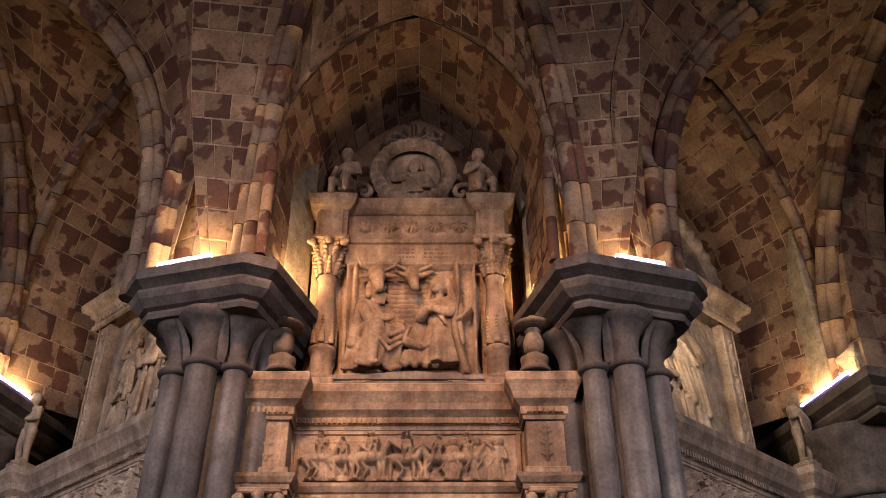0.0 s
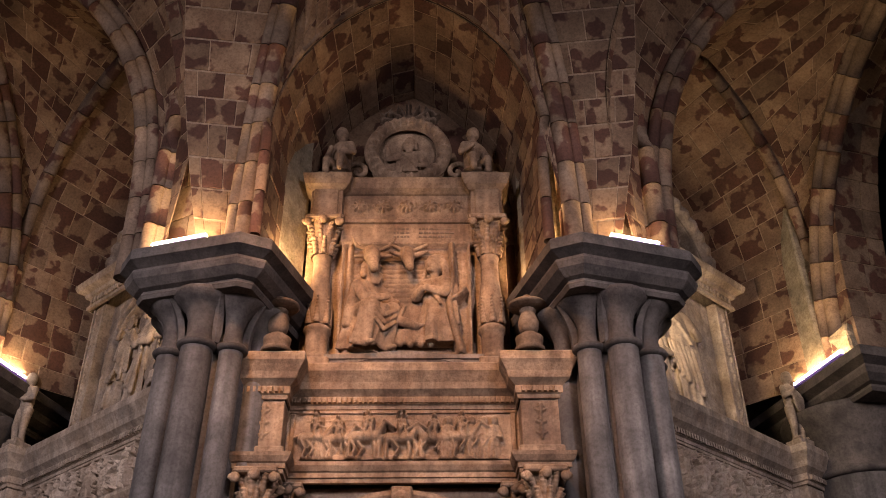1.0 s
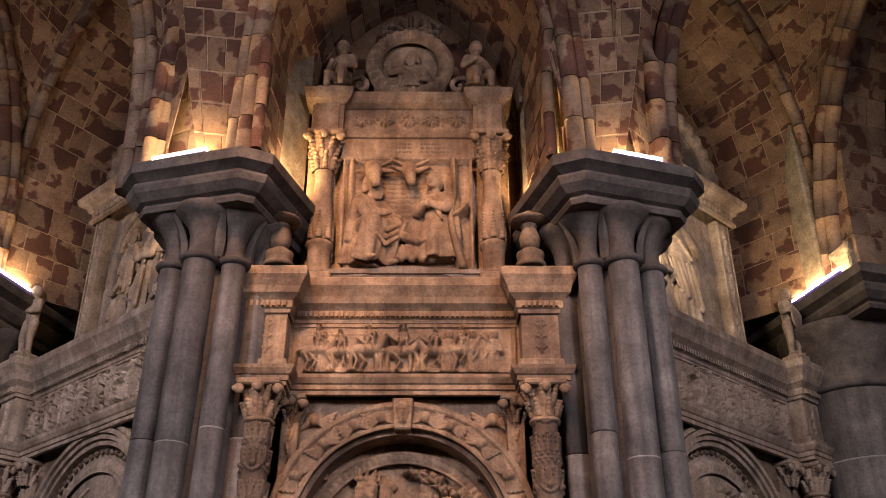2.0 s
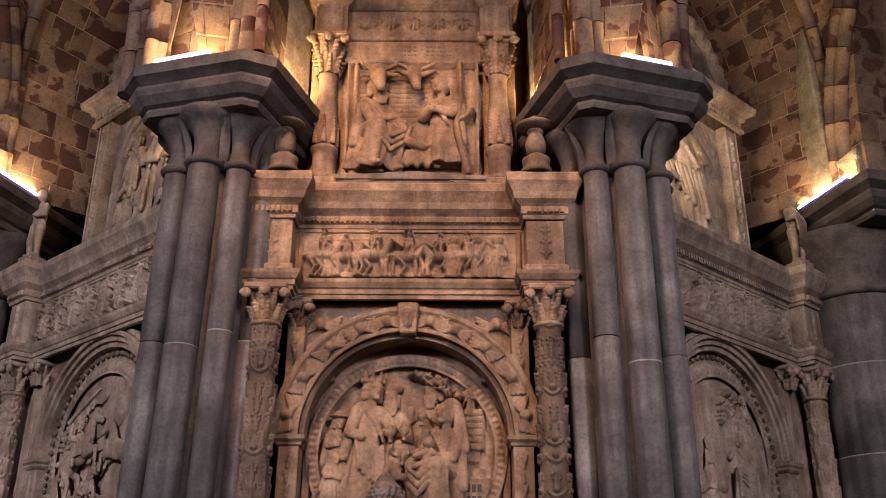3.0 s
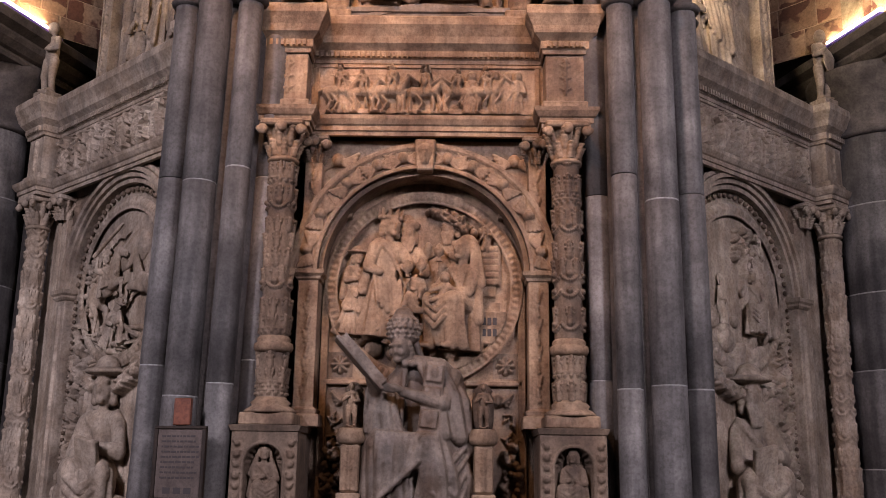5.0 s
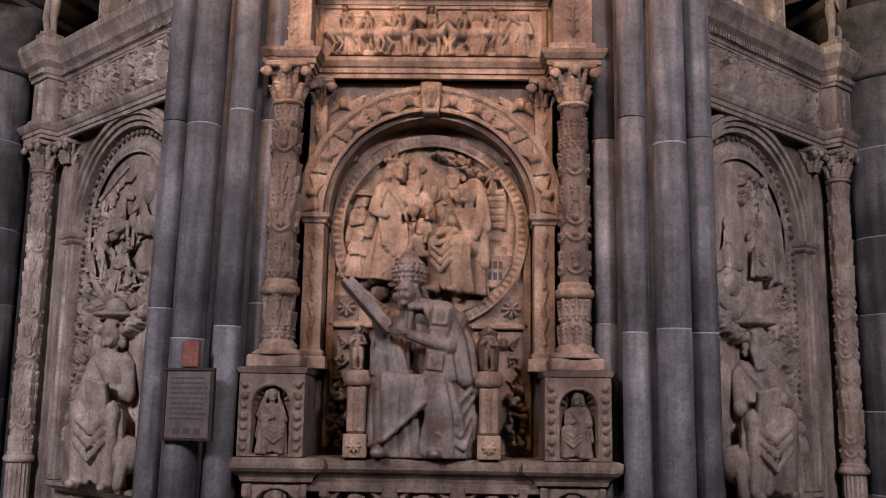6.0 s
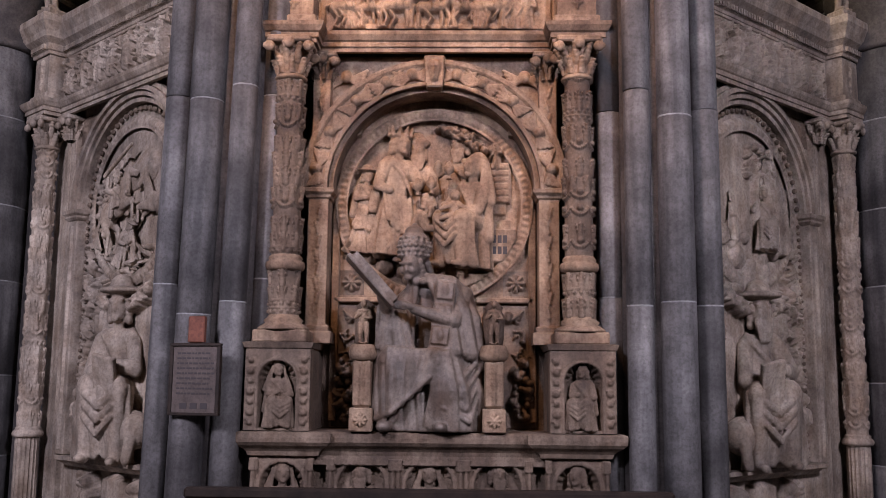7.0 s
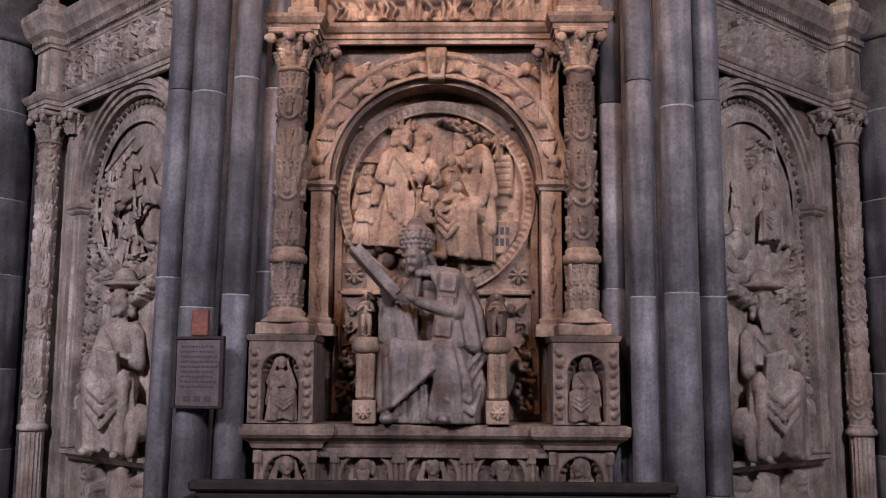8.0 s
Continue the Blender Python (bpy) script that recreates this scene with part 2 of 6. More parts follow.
pier(pose(1.75, 7.32, 0, 0, 0, 17), mirror=-1)


def round_pier(m, side):
    p = thing("round_pier", m, "thick plain grey granite column built of drums", "pier", "piers of the apse", "structure")
    z = 0.0
    rnd = random.Random(7)
    while z < 5.0:
        z1 = min(5.0, z + rnd.uniform(0.75, 1.05))
        v, f = lathe([(0.494, z + 0.003), (0.5, z + 0.01), (0.5, z1 - 0.01), (0.494, z1 - 0.003)], 36)
        mesh("drum", v, f, GREY, p, smooth=True)
        if z1 < 4.9:
            v, f = lathe([(0.48, z1 - 0.008), (0.4985, z1 - 0.007), (0.4985, z1 + 0.007), (0.48, z1 + 0.008)], 36)
            mesh("joint", v, f, PALE, p, smooth=True)
        z = z1
    v, f = lathe([(0.49, 5.0), (0.53, 5.01), (0.55, 5.04), (0.53, 5.08), (0.5, 5.1), (0.505, 5.25), (0.55, 5.45), (0.68, 5.66), (0.68, 5.72)], 36)
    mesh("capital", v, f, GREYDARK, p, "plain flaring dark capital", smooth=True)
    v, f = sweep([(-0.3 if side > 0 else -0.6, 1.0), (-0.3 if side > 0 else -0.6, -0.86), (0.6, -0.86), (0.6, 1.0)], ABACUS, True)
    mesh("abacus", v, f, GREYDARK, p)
    return p


FAR_LEFT, FAR_RIGHT = pose(-4.85, 9.65, 0, 0, 0, -16), pose(4.75, 9.65, 0, 0, 0, 16)
round_pier(FAR_LEFT, -1)
round_pier(FAR_RIGHT, 1)

# ---- vaults ----


def pointed(w, spring, rise, n=24):
    """Points (x, z) of a pointed arch of half-width w, from its left spring over the apex to its right."""
    r = (w * w + rise * rise) / (2 * w)
    top = math.asin(min(1.0, rise / r)) if rise <= r else math.pi / 2
    half = [(r - w - r * math.cos(top * i / n), spring + r * math.sin(top * i / n)) for i in range(n + 1)]
    return half + [(-x, z) for x, z in half[-2::-1]]


def along(points):
    """A function of 0..1 that runs along a line of points at even pace."""
    pts = [Vector(p) for p in points]
    d = [0.0]
    for a, b in zip(pts, pts[1:]):
        d.append(d[-1] + (b - a).length)

    def at(u):
        s = min(max(u, 0.0), 1.0) * d[-1]
        for i in range(len(d) - 1):
            if s <= d[i + 1] or i == len(d) - 2:
                k = (s - d[i]) / max(1e-9, d[i + 1] - d[i])
                return pts[i].lerp(pts[i + 1], k)
    return at, d[-1]


def courses(surf, nu, nv, lift=0.009, gap=0.006, su=1.0, sv=1.0, seed=1, toward=(0, 2, 3)):
    """Stone courses on a surface surf(u, v): rows in u, staggered blocks in v. Returns verts, faces, slots; slot 1 is the mortar bed."""
    rnd = random.Random(seed)
    verts, faces, slots = [], [], []
    cu = [0.0]
    for i in range(nu):
        cu.append(cu[-1] + rnd.uniform(0.8, 1.2))
    cu = [c / cu[-1] for c in cu]
    for i in range(nu):
        cv, c = [0.0], rnd.uniform(0.25, 0.9)
        while c < nv - 0.3:
            cv.append(c / nv)
            c += rnd.uniform(0.6, 1.4)
        cv.append(1.0)
        for a, b in zip(cv, cv[1:]):
            gu, gv = gap / su, gap / sv
            u0, u1, v0, v1 = cu[i] + gu, cu[i + 1] - gu, a + gv, b - gv
            up = lift * rnd.uniform(0.6, 1.2)
            corners = [surf(u0, v0), surf(u1, v0), surf(u1, v1), surf(u0, v1)]
            nrm = (corners[2] - corners[0]).cross(corners[3] - corners[1])
            if nrm.length < 1e-9:
                continue
            mid = sum(corners, Vector()) / 4
            nrm = nrm.normalized()
            if nrm.dot(Vector(toward) - mid) < 0:
                nrm = -nrm
            k = len(verts)
            for q in corners:
                verts.append(q)
            for q in corners:
                verts.append(q + (mid - q).normalized() * 0.006 + nrm * up)
            faces += [(k + 4, k + 5, k + 6, k + 7)] + [(k + j, k + (j + 1) % 4, k + 4 + (j + 1) % 4, k + 4 + j) for j in range(4)]
            slots += [0] * 5
    n, m = nu, max(4, int(nv))
    k = len(verts)
    for i in range(n + 1):
        for j in range(m + 1):
            verts.append(surf(cu[i], j / m))
    for i in range(n):
        for j in range(m):
            faces.append((k + i * (m + 1) + j, k + (i + 1) * (m + 1) + j, k + (i + 1) * (m + 1) + j + 1, k + i * (m + 1) + j + 1))
            slots.append(1)
    return verts, faces, slots


def join(sets):
    V, F, S = [], [], []
    for v, f, s in sets:
        k = len(V)
        V += v
        F += [tuple(k + i for i in q) for q in f]
        S += s
    return V, F, S


SPRING = 6.1
# front and back arches of the deep recess in each bay: half-width, spring, rise, depth
FRONT = dict(w=1.24, spring=7.3, rise=1.84, y=6.64)
BACK = dict(w=1.08, spring=7.2, rise=1.75, y=7.95)


def arch_line(a):
    pts = [(-a["w"], a["y"], SPRING)] + [(x, a["y"], z) for x, z in pointed(a["w"], a["spring"], a["rise"])] + [(a["w"], a["y"], SPRING)]
    return pts


def rib_curve(p, q, bulge, n=24):
    """A rib that leaves p upright and bends over to q."""
    p, q = Vector(p), Vector(q)
    flat = Vector((q.x - p.x, q.y - p.y, 0))
    out = []
    for i in range(n + 1):
        a = math.pi / 2 * i / n
        k = 1 - math.cos(a)
        out.append(p + flat * (k ** bulge) + Vector((0, 0, (q.z - p.z) * math.sin(a))))
    return out


def tube_rib(name, pts, rolls, parent, material, seg=10, piece=0.42):
    """A moulded rib of separate voussoirs: rolls (side, down, radius) about the line pts."""
    at, length = along(pts)
    n = max(3, int(length / piece))
    for i in range(n):
        verts, faces = [], []
        stations = [i / n + 0.0007, (i + 0.5) / n, (i + 1) / n - 0.0007]
        frames = []
        for u in stations:
            c = at(u)
            t = (at(min(1, u + 0.01)) - at(max(0, u - 0.01))).normalized()
            side = t.cross(Vector((0, 0, 1)))
            side = side.normalized() if side.length > 1e-3 else Vector((1, 0, 0))
            frames.append((c, side, side.cross(t).normalized()))
        for sx, dn, r in rolls:
            k = len(verts)
            for c, side, up in frames:
                for j in range(seg):
                    a = 2 * math.pi * j / seg
                    verts.append(c + side * (sx + r * math.cos(a)) + up * (dn + r * math.sin(a)))
            for s in range(2):
                for j in range(seg):
                    faces.append((k + s * seg + j, k + s * seg + (j + 1) % seg, k + (s + 1) * seg + (j + 1) % seg, k + (s + 1) * seg + j))
            faces += [tuple(k + j for j in range(seg)), tuple(k + 2 * seg + j for j in range(seg))[::-1]]
        mesh("voussoir", verts, faces, material, parent, smooth=True)


def ambulatory_bay(m, tag, seed, front_arch, back_arch, feet, boss, bulge, centre=0.0):
    """Recess vault, wall rib, diagonal ribs and webs over one bay."""
    front = [Vector((x + centre, y, z)) for x, y, z in arch_line(front_arch)]
    back = [Vector((x + centre, y, z)) for x, y, z in arch_line(back_arch)]
    fa, fl = along(front)
    ba, bl = along(back)
    tun = courses(lambda u, v: ba(u).lerp(fa(u), v), 28, 3.6, su=fl, sv=1.4, seed=seed, toward=(centre, 6.5, 6.5))
    boss = Vector(boss)
    lp, rp = Vector((feet[0], 6.78, SPRING)), Vector((feet[1], 6.78, SPRING))
    dl, dr = rib_curve(lp, boss, bulge[0]), rib_curve(rp, boss, bulge[1])
    al, al_len = along(dl)
    ar, _ = along(dr)
    half = len(front) // 2
    wl, wl_len = along([lp] + [v + Vector((0, -0.02, 0)) for v in front[1:half + 1]])
    wr, _ = along([rp] + [v + Vector((0, -0.02, 0)) for v in front[half:-1][::-1]])
    sets = [tun,
            courses(lambda u, v: wl(u).lerp(al(u), v), 18, 5, su=wl_len, sv=2.5, seed=seed + 1, toward=(centre, 4.5, 5)),
            courses(lambda u, v: wr(u).lerp(ar(u), v), 18, 5, su=wl_len, sv=2.5, seed=seed + 2, toward=(centre, 4.5, 5))]
    # webs on the outer side of the diagonals, towards the transverse arches
    for sgn, line in ((-1, al), (1, ar)):
        out = Vector((sgn * 1.1, -0.05, 0.1))
        sets.append(courses(lambda u, v, line=line, out=out: line(u) + Vector((0, 0.06, 0.05)) + out * (v * (0.35 + 1.2 * u)), 18, 3, su=wl_len, sv=1.0, seed=seed + 3, toward=(centre, 4.5, 5)))
    V, F, S = join(sets)
    c = mesh("ceiling_" + tag, [m @ v for v in V], F, [BLEED, MORTAR], None, slots=S)
    tagged(c, "mottled red and cream sandstone vault of one bay", "vault", kind="structure")
    for line in (dl, dr):
        ribs = thing("vault_rib", m, "moulded stone diagonal rib springing from a pier", "rib", "vault ribs", "structure")
        tube_rib("rib", line, [(0, -0.06, 0.085), (-0.09, 0.02, 0.06), (0.09, 0.02, 0.06)], ribs, BLEEDPIECE)
    ribs = thing("wall_rib", m, "dark moulded stone rib round the mouth of the recess", "rib", "wall ribs", "structure")
    tube_rib("rib", [v + Vector((0, -0.03, 0)) for v in front], [(0, 0.05, 0.05)] if tag == "middle" else [(0, 0.04, 0.09), (0, -0.05, 0.07)], ribs, BLEEDPIECE)
    # back wall of the recess
    vs = [Vector((v.x, back_arch["y"] + 0.004, v.z)) for v in back]
    n = len(vs)
    w = mesh("recess_wall", [m @ v for v in vs] + [m @ (v + Vector((0, 0.3, 0))) for v in vs],
             [tuple(range(n))] + [(i, (i + 1) % n, n + (i + 1) % n, n + i) for i in range(n)] + [tuple(range(n, 2 * n))[::-1]], BLEED)
    tagged(w, "pale mottled stone wall closing the arched recess", "wall", kind="structure")


ambulatory_bay(Matrix(), "middle", 11, FRONT, BACK, (-1.4, 1.5), (0, 4.3, 10.2), (1.1, 1.1))
ambulatory_bay(LEFT, "left", 31, dict(w=1.5, spring=7.55, rise=2.1, y=6.8), dict(w=1.4, spring=7.4, rise=1.95, y=8.1), (-1.56, 1.2), (0, 4.2, 9.95), (1.1, 1.5))
ambulatory_bay(RIGHT, "right", 51, dict(w=1.62, spring=7.55, rise=2.15, y=6.8), dict(w=1.5, spring=7.4, rise=1.95, y=8.1), (-1.36, 1.77), (0.05, 3.7, 9.8), (1.4, 1.1), 0.15)


def transverse(m, seed):
    """A broad plain transverse arch of squared stones, from a pier out over the ambulatory, on a rough springer."""
    t = thing("transverse_arch", m, "broad transverse arch of squared mottled stones above a pier", "arch", "transverse arches", "structure")
    rnd = random.Random(seed)
    pts = rib_curve((0, -0.36, 6.3), (0, -3.8, 10.6), 1.15, 30)
    at, length = along(pts)
    n = 18
    for i in range(n):
        u0, u1 = i / n + 0.0012, (i + 1) / n - 0.0012
        split = rnd.uniform(-0.16, 0.16)
        for x0, x1 in ((-0.31, split - 0.003), (split + 0.003, 0.31)):
            verts = []
            proud = rnd.uniform(0, 0.008)
            for u in (u0, u1):
                c = at(u)
                tg = (at(min(1, u + 0.01)) - at(max(0, u - 0.01))).normalized()
                back = Vector((1, 0, 0)).cross(tg)
                back = back if back.y > 0 or back.z > 0 else -back
                for x, h in ((x0, -proud), (x1, -proud), (x1, 0.45), (x0, 0.45)):
                    verts.append(c + Vector((x, 0, 0)) + back * h)
            mesh("stone", verts, [(0, 1, 2, 3), (7, 6, 5, 4), (0, 4, 5, 1), (1, 5, 6, 2), (2, 6, 7, 3), (3, 7, 4, 0)], BLEEDPIECE, t)
    # mortar body behind the joints
    verts, faces = [], []
    for i in range(37):
        c = at(i / 36)
        tg = (at(min(1, i / 36 + 0.01)) - at(max(0, i / 36 - 0.01))).normalized()
        back = Vector((1, 0, 0)).cross(tg)
        back = back if back.y > 0 or back.z > 0 else -back
        verts += [c + Vector((x, 0, 0)) + back * h for x, h in ((-0.304, 0.007), (0.304, 0.007), (0.304, 0.44), (-0.304, 0.44))]
    for i in range(36):
        faces += [(4 * i + j, 4 * i + (j + 1) % 4, 4 * i + 4 + (j + 1) % 4, 4 * i + 4 + j) for j in range(4)]
    mesh("mortar_body", verts, faces, MORTAR, t)
    bm = bmesh.new()
    block(bm, -0.42, 0.42, -0.34, 0.6, 6.1, 6.56, 0.02)
    bmesh.ops.subdivide_edges(bm, edges=bm.edges, cuts=7, use_grid_fill=True)
    for v in bm.verts:
        v.co += Vector((noise.noise(v.co * 9 + Vector((seed, 0, 0))), noise.noise(v.co * 8), noise.noise(v.co * 7))) * 0.035
    part("springer", bm, ROUGHST, t, "rough-hewn springer block")
    boxed0(t, -0.52, 0.52, 0.0, 0.6, 6.1, 10.5)


def boxed0(t, *dims):
    bm = bmesh.new()
    block(bm, *dims, 0.02)
    part("upper_wall", bm, ROUGHST, t)


PIERS = (pose(-1.68, 7.32, 0, 0, 0, -17), pose(1.75, 7.32, 0, 0, 0, 17), FAR_LEFT @ pose(-0.15, -0.35, 0), FAR_RIGHT @ pose(0.15, -0.35, 0))
for i, m in enumerate((pose(-1.71, 7.32, 0, 0, 0, -29), pose(1.82, 7.32, 0, 0, 0, 28)) + PIERS[2:]):
    transverse(m, 3 + i)


def strip_lamp(m, length=0.56, watts=13, tilt=18, hue=(1.0, 0.68, 0.38)):
    t = thing("strip_lamp", m, "white fluorescent strip lamp lying on the abacus", "lamp", "strip lamps")
    bm = bmesh.new()
    block(bm, -length / 2, length / 2, -0.05, 0.05, 0.0, 0.035, 0.004)
    part("tray", bm, TRAY, t, "violet lamp tray")
    v, f = lathe([(0.006, -length / 2 + 0.015), (0.03, -length / 2 + 0.025), (0.03, length / 2 - 0.025), (0.006, length / 2 - 0.015)], 14)
    v = [(z, x, y + 0.068) for x, y, z in v]
    mesh("tube", v, f, TUBE, t, "glowing white tube", smooth=True)
    data = bpy.data.lights.new("strip_glow", "AREA")
    data.shape, data.size, data.size_y, data.energy, data.color = "RECTANGLE", length, 0.05, watts, hue
    ob = new("strip_glow", data)
    ob.matrix_world = m @ pose(0, 0.0, 0.11, 180 - tilt, 0, 0)
    return t


for i, m in enumerate(PIERS[:2]):
    strip_lamp(m @ pose((-0.06, 0.06)[i], -0.62, 6.1), (0.56, 0.5)[i], (24, 8)[i])
strip_lamp(FAR_LEFT @ pose(0.72, -0.3, 6.1, 0, 0, 90), 0.9, 14, 25)
strip_lamp(FAR_RIGHT @ pose(-0.44, -0.3, 6.1, 0, 0, -90), 0.9, 14, 15)
strip_lamp(PIERS[0] @ pose(0.55, 0.1, 6.1, 0, 0, -90), watts=60, tilt=8)
strip_lamp(PIERS[1] @ pose(-0.55, 0.1, 6.1, 0, 0, 90), watts=42, tilt=8)
strip_lamp(PIERS[1] @ pose(0.58, 0.05, 6.1, 0, 0, -90), watts=75, tilt=74, hue=(1.0, 0.8, 0.58))
strip_lamp(PIERS[0] @ pose(-0.58, 0.05, 6.1, 0, 0, 90), watts=22, tilt=60)

# ---- carving helpers ----


CUT = 1.5          # how deep the carving goes


class Relief:
    """A carved field: heights over a grid in metres, raised by rounded strokes, then laid on a plane, an arch or a shaft."""

    def __init__(self, x0, x1, z0, z1, step=0.009):
        self.nx, self.nz = max(2, int(round((x1 - x0) / step)) + 1), max(2, int(round((z1 - z0) / step)) + 1)
        self.x0, self.z0, self.sx, self.sz = x0, z0, (x1 - x0) / (self.nx - 1), (z1 - z0) / (self.nz - 1)
        self.X, self.Z = np.meshgrid(np.linspace(x0, x1, self.nx), np.linspace(z0, z1, self.nz))
        self.H = np.zeros_like(self.X)

    def window(self, xa, xb, za, zb):
        i0, i1 = int((xa - self.x0) / self.sx), int((xb - self.x0) / self.sx) + 2
        j0, j1 = int((za - self.z0) / self.sz), int((zb - self.z0) / self.sz) + 2
        return slice(max(0, j0), max(0, min(self.nz, j1))), slice(max(0, i0), max(0, min(self.nx, i1)))

    def stroke(self, xa, za, ra, xb, zb, rb, h, base=0.0, fold=0.0, freq=9.0, add=False):
        r = max(ra, rb)
        w = self.window(min(xa, xb) - r, max(xa, xb) + r, min(za, zb) - r, max(za, zb) + r)
        X, Z = self.X[w], self.Z[w]
        if not X.size:
            return
        dx, dz = xb - xa, zb - za
        n2 = dx * dx + dz * dz + 1e-12
        k = np.clip(((X - xa) * dx + (Z - za) * dz) / n2, 0, 1)
        d = np.hypot(X - xa - k * dx, Z - za - k * dz)
        rr = ra + (rb - ra) * k
        q = np.clip(1 - (d / rr) ** 2, 0, 1)
        g = h * np.sqrt(q)
        if fold:
            side = ((X - xa) * dz - (Z - za) * dx) / math.sqrt(n2)
            g = g * (1 + fold * np.sin(freq * side / rr + 3.0 * k))
        g = np.where(q > 0, base + g, -9)
        self.H[w] = np.maximum(self.H[w], g)

    def ball(self, x, z, r, h, base=0.0):
        self.stroke(x, z, r, x, z, r, h, base)

    def path(self, pts, r0, r1, h, base=0.0):
        n = len(pts) - 1
        for i in range(n):
            ra, rb = r0 + (r1 - r0) * i / n, r0 + (r1 - r0) * (i + 1) / n
            self.stroke(*pts[i], ra, *pts[i + 1], rb, h, base)

    def slab(self, xa, xb, za, zb, h):
        w = self.window(xa, xb, za, zb)
        m = (self.X[w] >= xa) & (self.X[w] <= xb) & (self.Z[w] >= za) & (self.Z[w] <= zb)
        self.H[w] = np.where(m, np.maximum(self.H[w], h), self.H[w])

    def figure(self, x, z, s, rnd, way=1, pose_="stand", depth=0.07, hat=0):
        """A plain draped figure of height s, its feet at (x, z)."""
        d = depth
        lean = rnd.uniform(-0.04, 0.06) * s * way
        if pose_ == "sit":
            kx = x + way * 0.05 * s
            self.stroke(x, z + 0.1 * s, 0.2 * s, x, z + 0.42 * s, 0.16 * s, d * 0.6, fold=0.14, freq=7)
            for side in (-1, 1):
                k = kx + side * 0.1 * s
                self.stroke(x + side * 0.08 * s, z + 0.46 * s, 0.09 * s, k, z + 0.38 * s, 0.1 * s, d * 1.1)
                self.stroke(k, z + 0.38 * s, 0.095 * s, k + side * 0.02 * s, z + 0.05 * s, 0.085 * s, d * 1.0, fold=0.1, freq=5)
            for q in range(3):
                self.path([(kx - 0.1 * s, z + (0.34 - 0.07 * q) * s), (kx, z + (0.27 - 0.08 * q) * s), (kx + 0.1 * s, z + (0.34 - 0.07 * q) * s)], 0.02 * s, 0.02 * s, d * 0.25, base=d * 0.7)
            tz, top = z + 0.45 * s, z + 0.72 * s
        elif pose_ == "kneel":
            self.stroke(x - way * 0.26 * s, z + 0.08 * s, 0.11 * s, x + way * 0.08 * s, z + 0.13 * s, 0.16 * s, d * 0.85, fold=0.14, freq=5)
            self.stroke(x + way * 0.06 * s, z + 0.12 * s, 0.17 * s, x, z + 0.42 * s, 0.14 * s, d, fold=0.14, freq=6)
            tz, top = z + 0.4 * s, z + 0.70 * s
        else:
            self.stroke(x - way * 0.02 * s, z + 0.06 * s, 0.16 * s, x + lean * 0.6, z + 0.46 * s, 0.13 * s, d * 0.85, fold=0.16, freq=7)
            self.stroke(x + way * 0.07 * s, z + 0.04 * s, 0.08 * s, x + lean + way * 0.03 * s, z + 0.42 * s, 0.095 * s, d * 1.02, fold=0.08, freq=4)
            tz, top = z + 0.46 * s, z + 0.74 * s
        sx = x + lean
        self.stroke(x + lean * 0.6, tz, 0.125 * s, sx, top - 0.06 * s, 0.14 * s, d * 1.05, fold=0.08, freq=6)
        for k in range(4):
            self.stroke(sx - 0.11 * s + 0.05 * k * s, top - 0.04 * s, 0.014 * s, x + way * 0.1 * s - 0.05 * k * s, tz - (0.05 + 0.06 * k) * s, 0.02 * s, d * 0.3, base=d * 0.85)
        for side in (-1, 1):
            ex, ez = sx + side * rnd.uniform(0.13, 0.17) * s, top - rnd.uniform(0.2, 0.28) * s
            self.stroke(sx + side * 0.11 * s, top - 0.04 * s, 0.065 * s, ex, ez, 0.058 * s, d * 1.05, fold=0.1, freq=5)
            self.stroke(ex, ez, 0.055 * s, sx + way * rnd.uniform(0.1, 0.24) * s, top - rnd.uniform(0.06, 0.3) * s, 0.036 * s, d * 1.15)
        self.stroke(sx, top - 0.02 * s, 0.05 * s, sx + way * 0.01 * s, top + 0.07 * s, 0.05 * s, d * 0.95)
        self.stroke(sx - way * 0.03 * s, top + 0.1 * s, 0.08 * s, sx - way * 0.02 * s, top + 0.17 * s, 0.088 * s, d * 1.1)
        self.stroke(sx + way * 0.025 * s, top + 0.08 * s, 0.06 * s, sx + way * 0.02 * s, top + 0.15 * s, 0.072 * s, d * 1.32)
        if hat == 1:
            self.stroke(sx - 0.15 * s, top + 0.2 * s, 0.035 * s, sx + 0.15 * s, top + 0.22 * s, 0.035 * s, d * 1.5)
            self.stroke(sx, top + 0.2 * s, 0.085 * s, sx, top + 0.26 * s, 0.07 * s, d * 1.2)
        elif hat == 2:
            for k in range(5):
                self.ball(sx + (k - 2) * 0.036 * s, top + 0.235 * s, 0.028 * s, d * 1.4)

    def horse(self, x, z, s, rnd, way=1, rider=True, d=0.05):
        self.stroke(x - way * 0.3 * s, z + 0.55 * s, 0.17 * s, x + way * 0.25 * s, z + 0.56 * s, 0.15 * s, d)
        self.stroke(x + way * 0.28 * s, z + 0.6 * s, 0.13 * s, x + way * 0.48 * s, z + 0.9 * s, 0.075 * s, d)
        self.stroke(x + way * 0.46 * s, z + 0.92 * s, 0.075 * s, x + way * 0.68 * s, z + 0.76 * s, 0.045 * s, d * 1.1)
        self.path([(x - way * 0.44 * s, z + 0.6 * s), (x - way * 0.58 * s, z + 0.5 * s), (x - way * 0.56 * s, z + 0.2 * s)], 0.05 * s, 0.03 * s, d * 0.7)
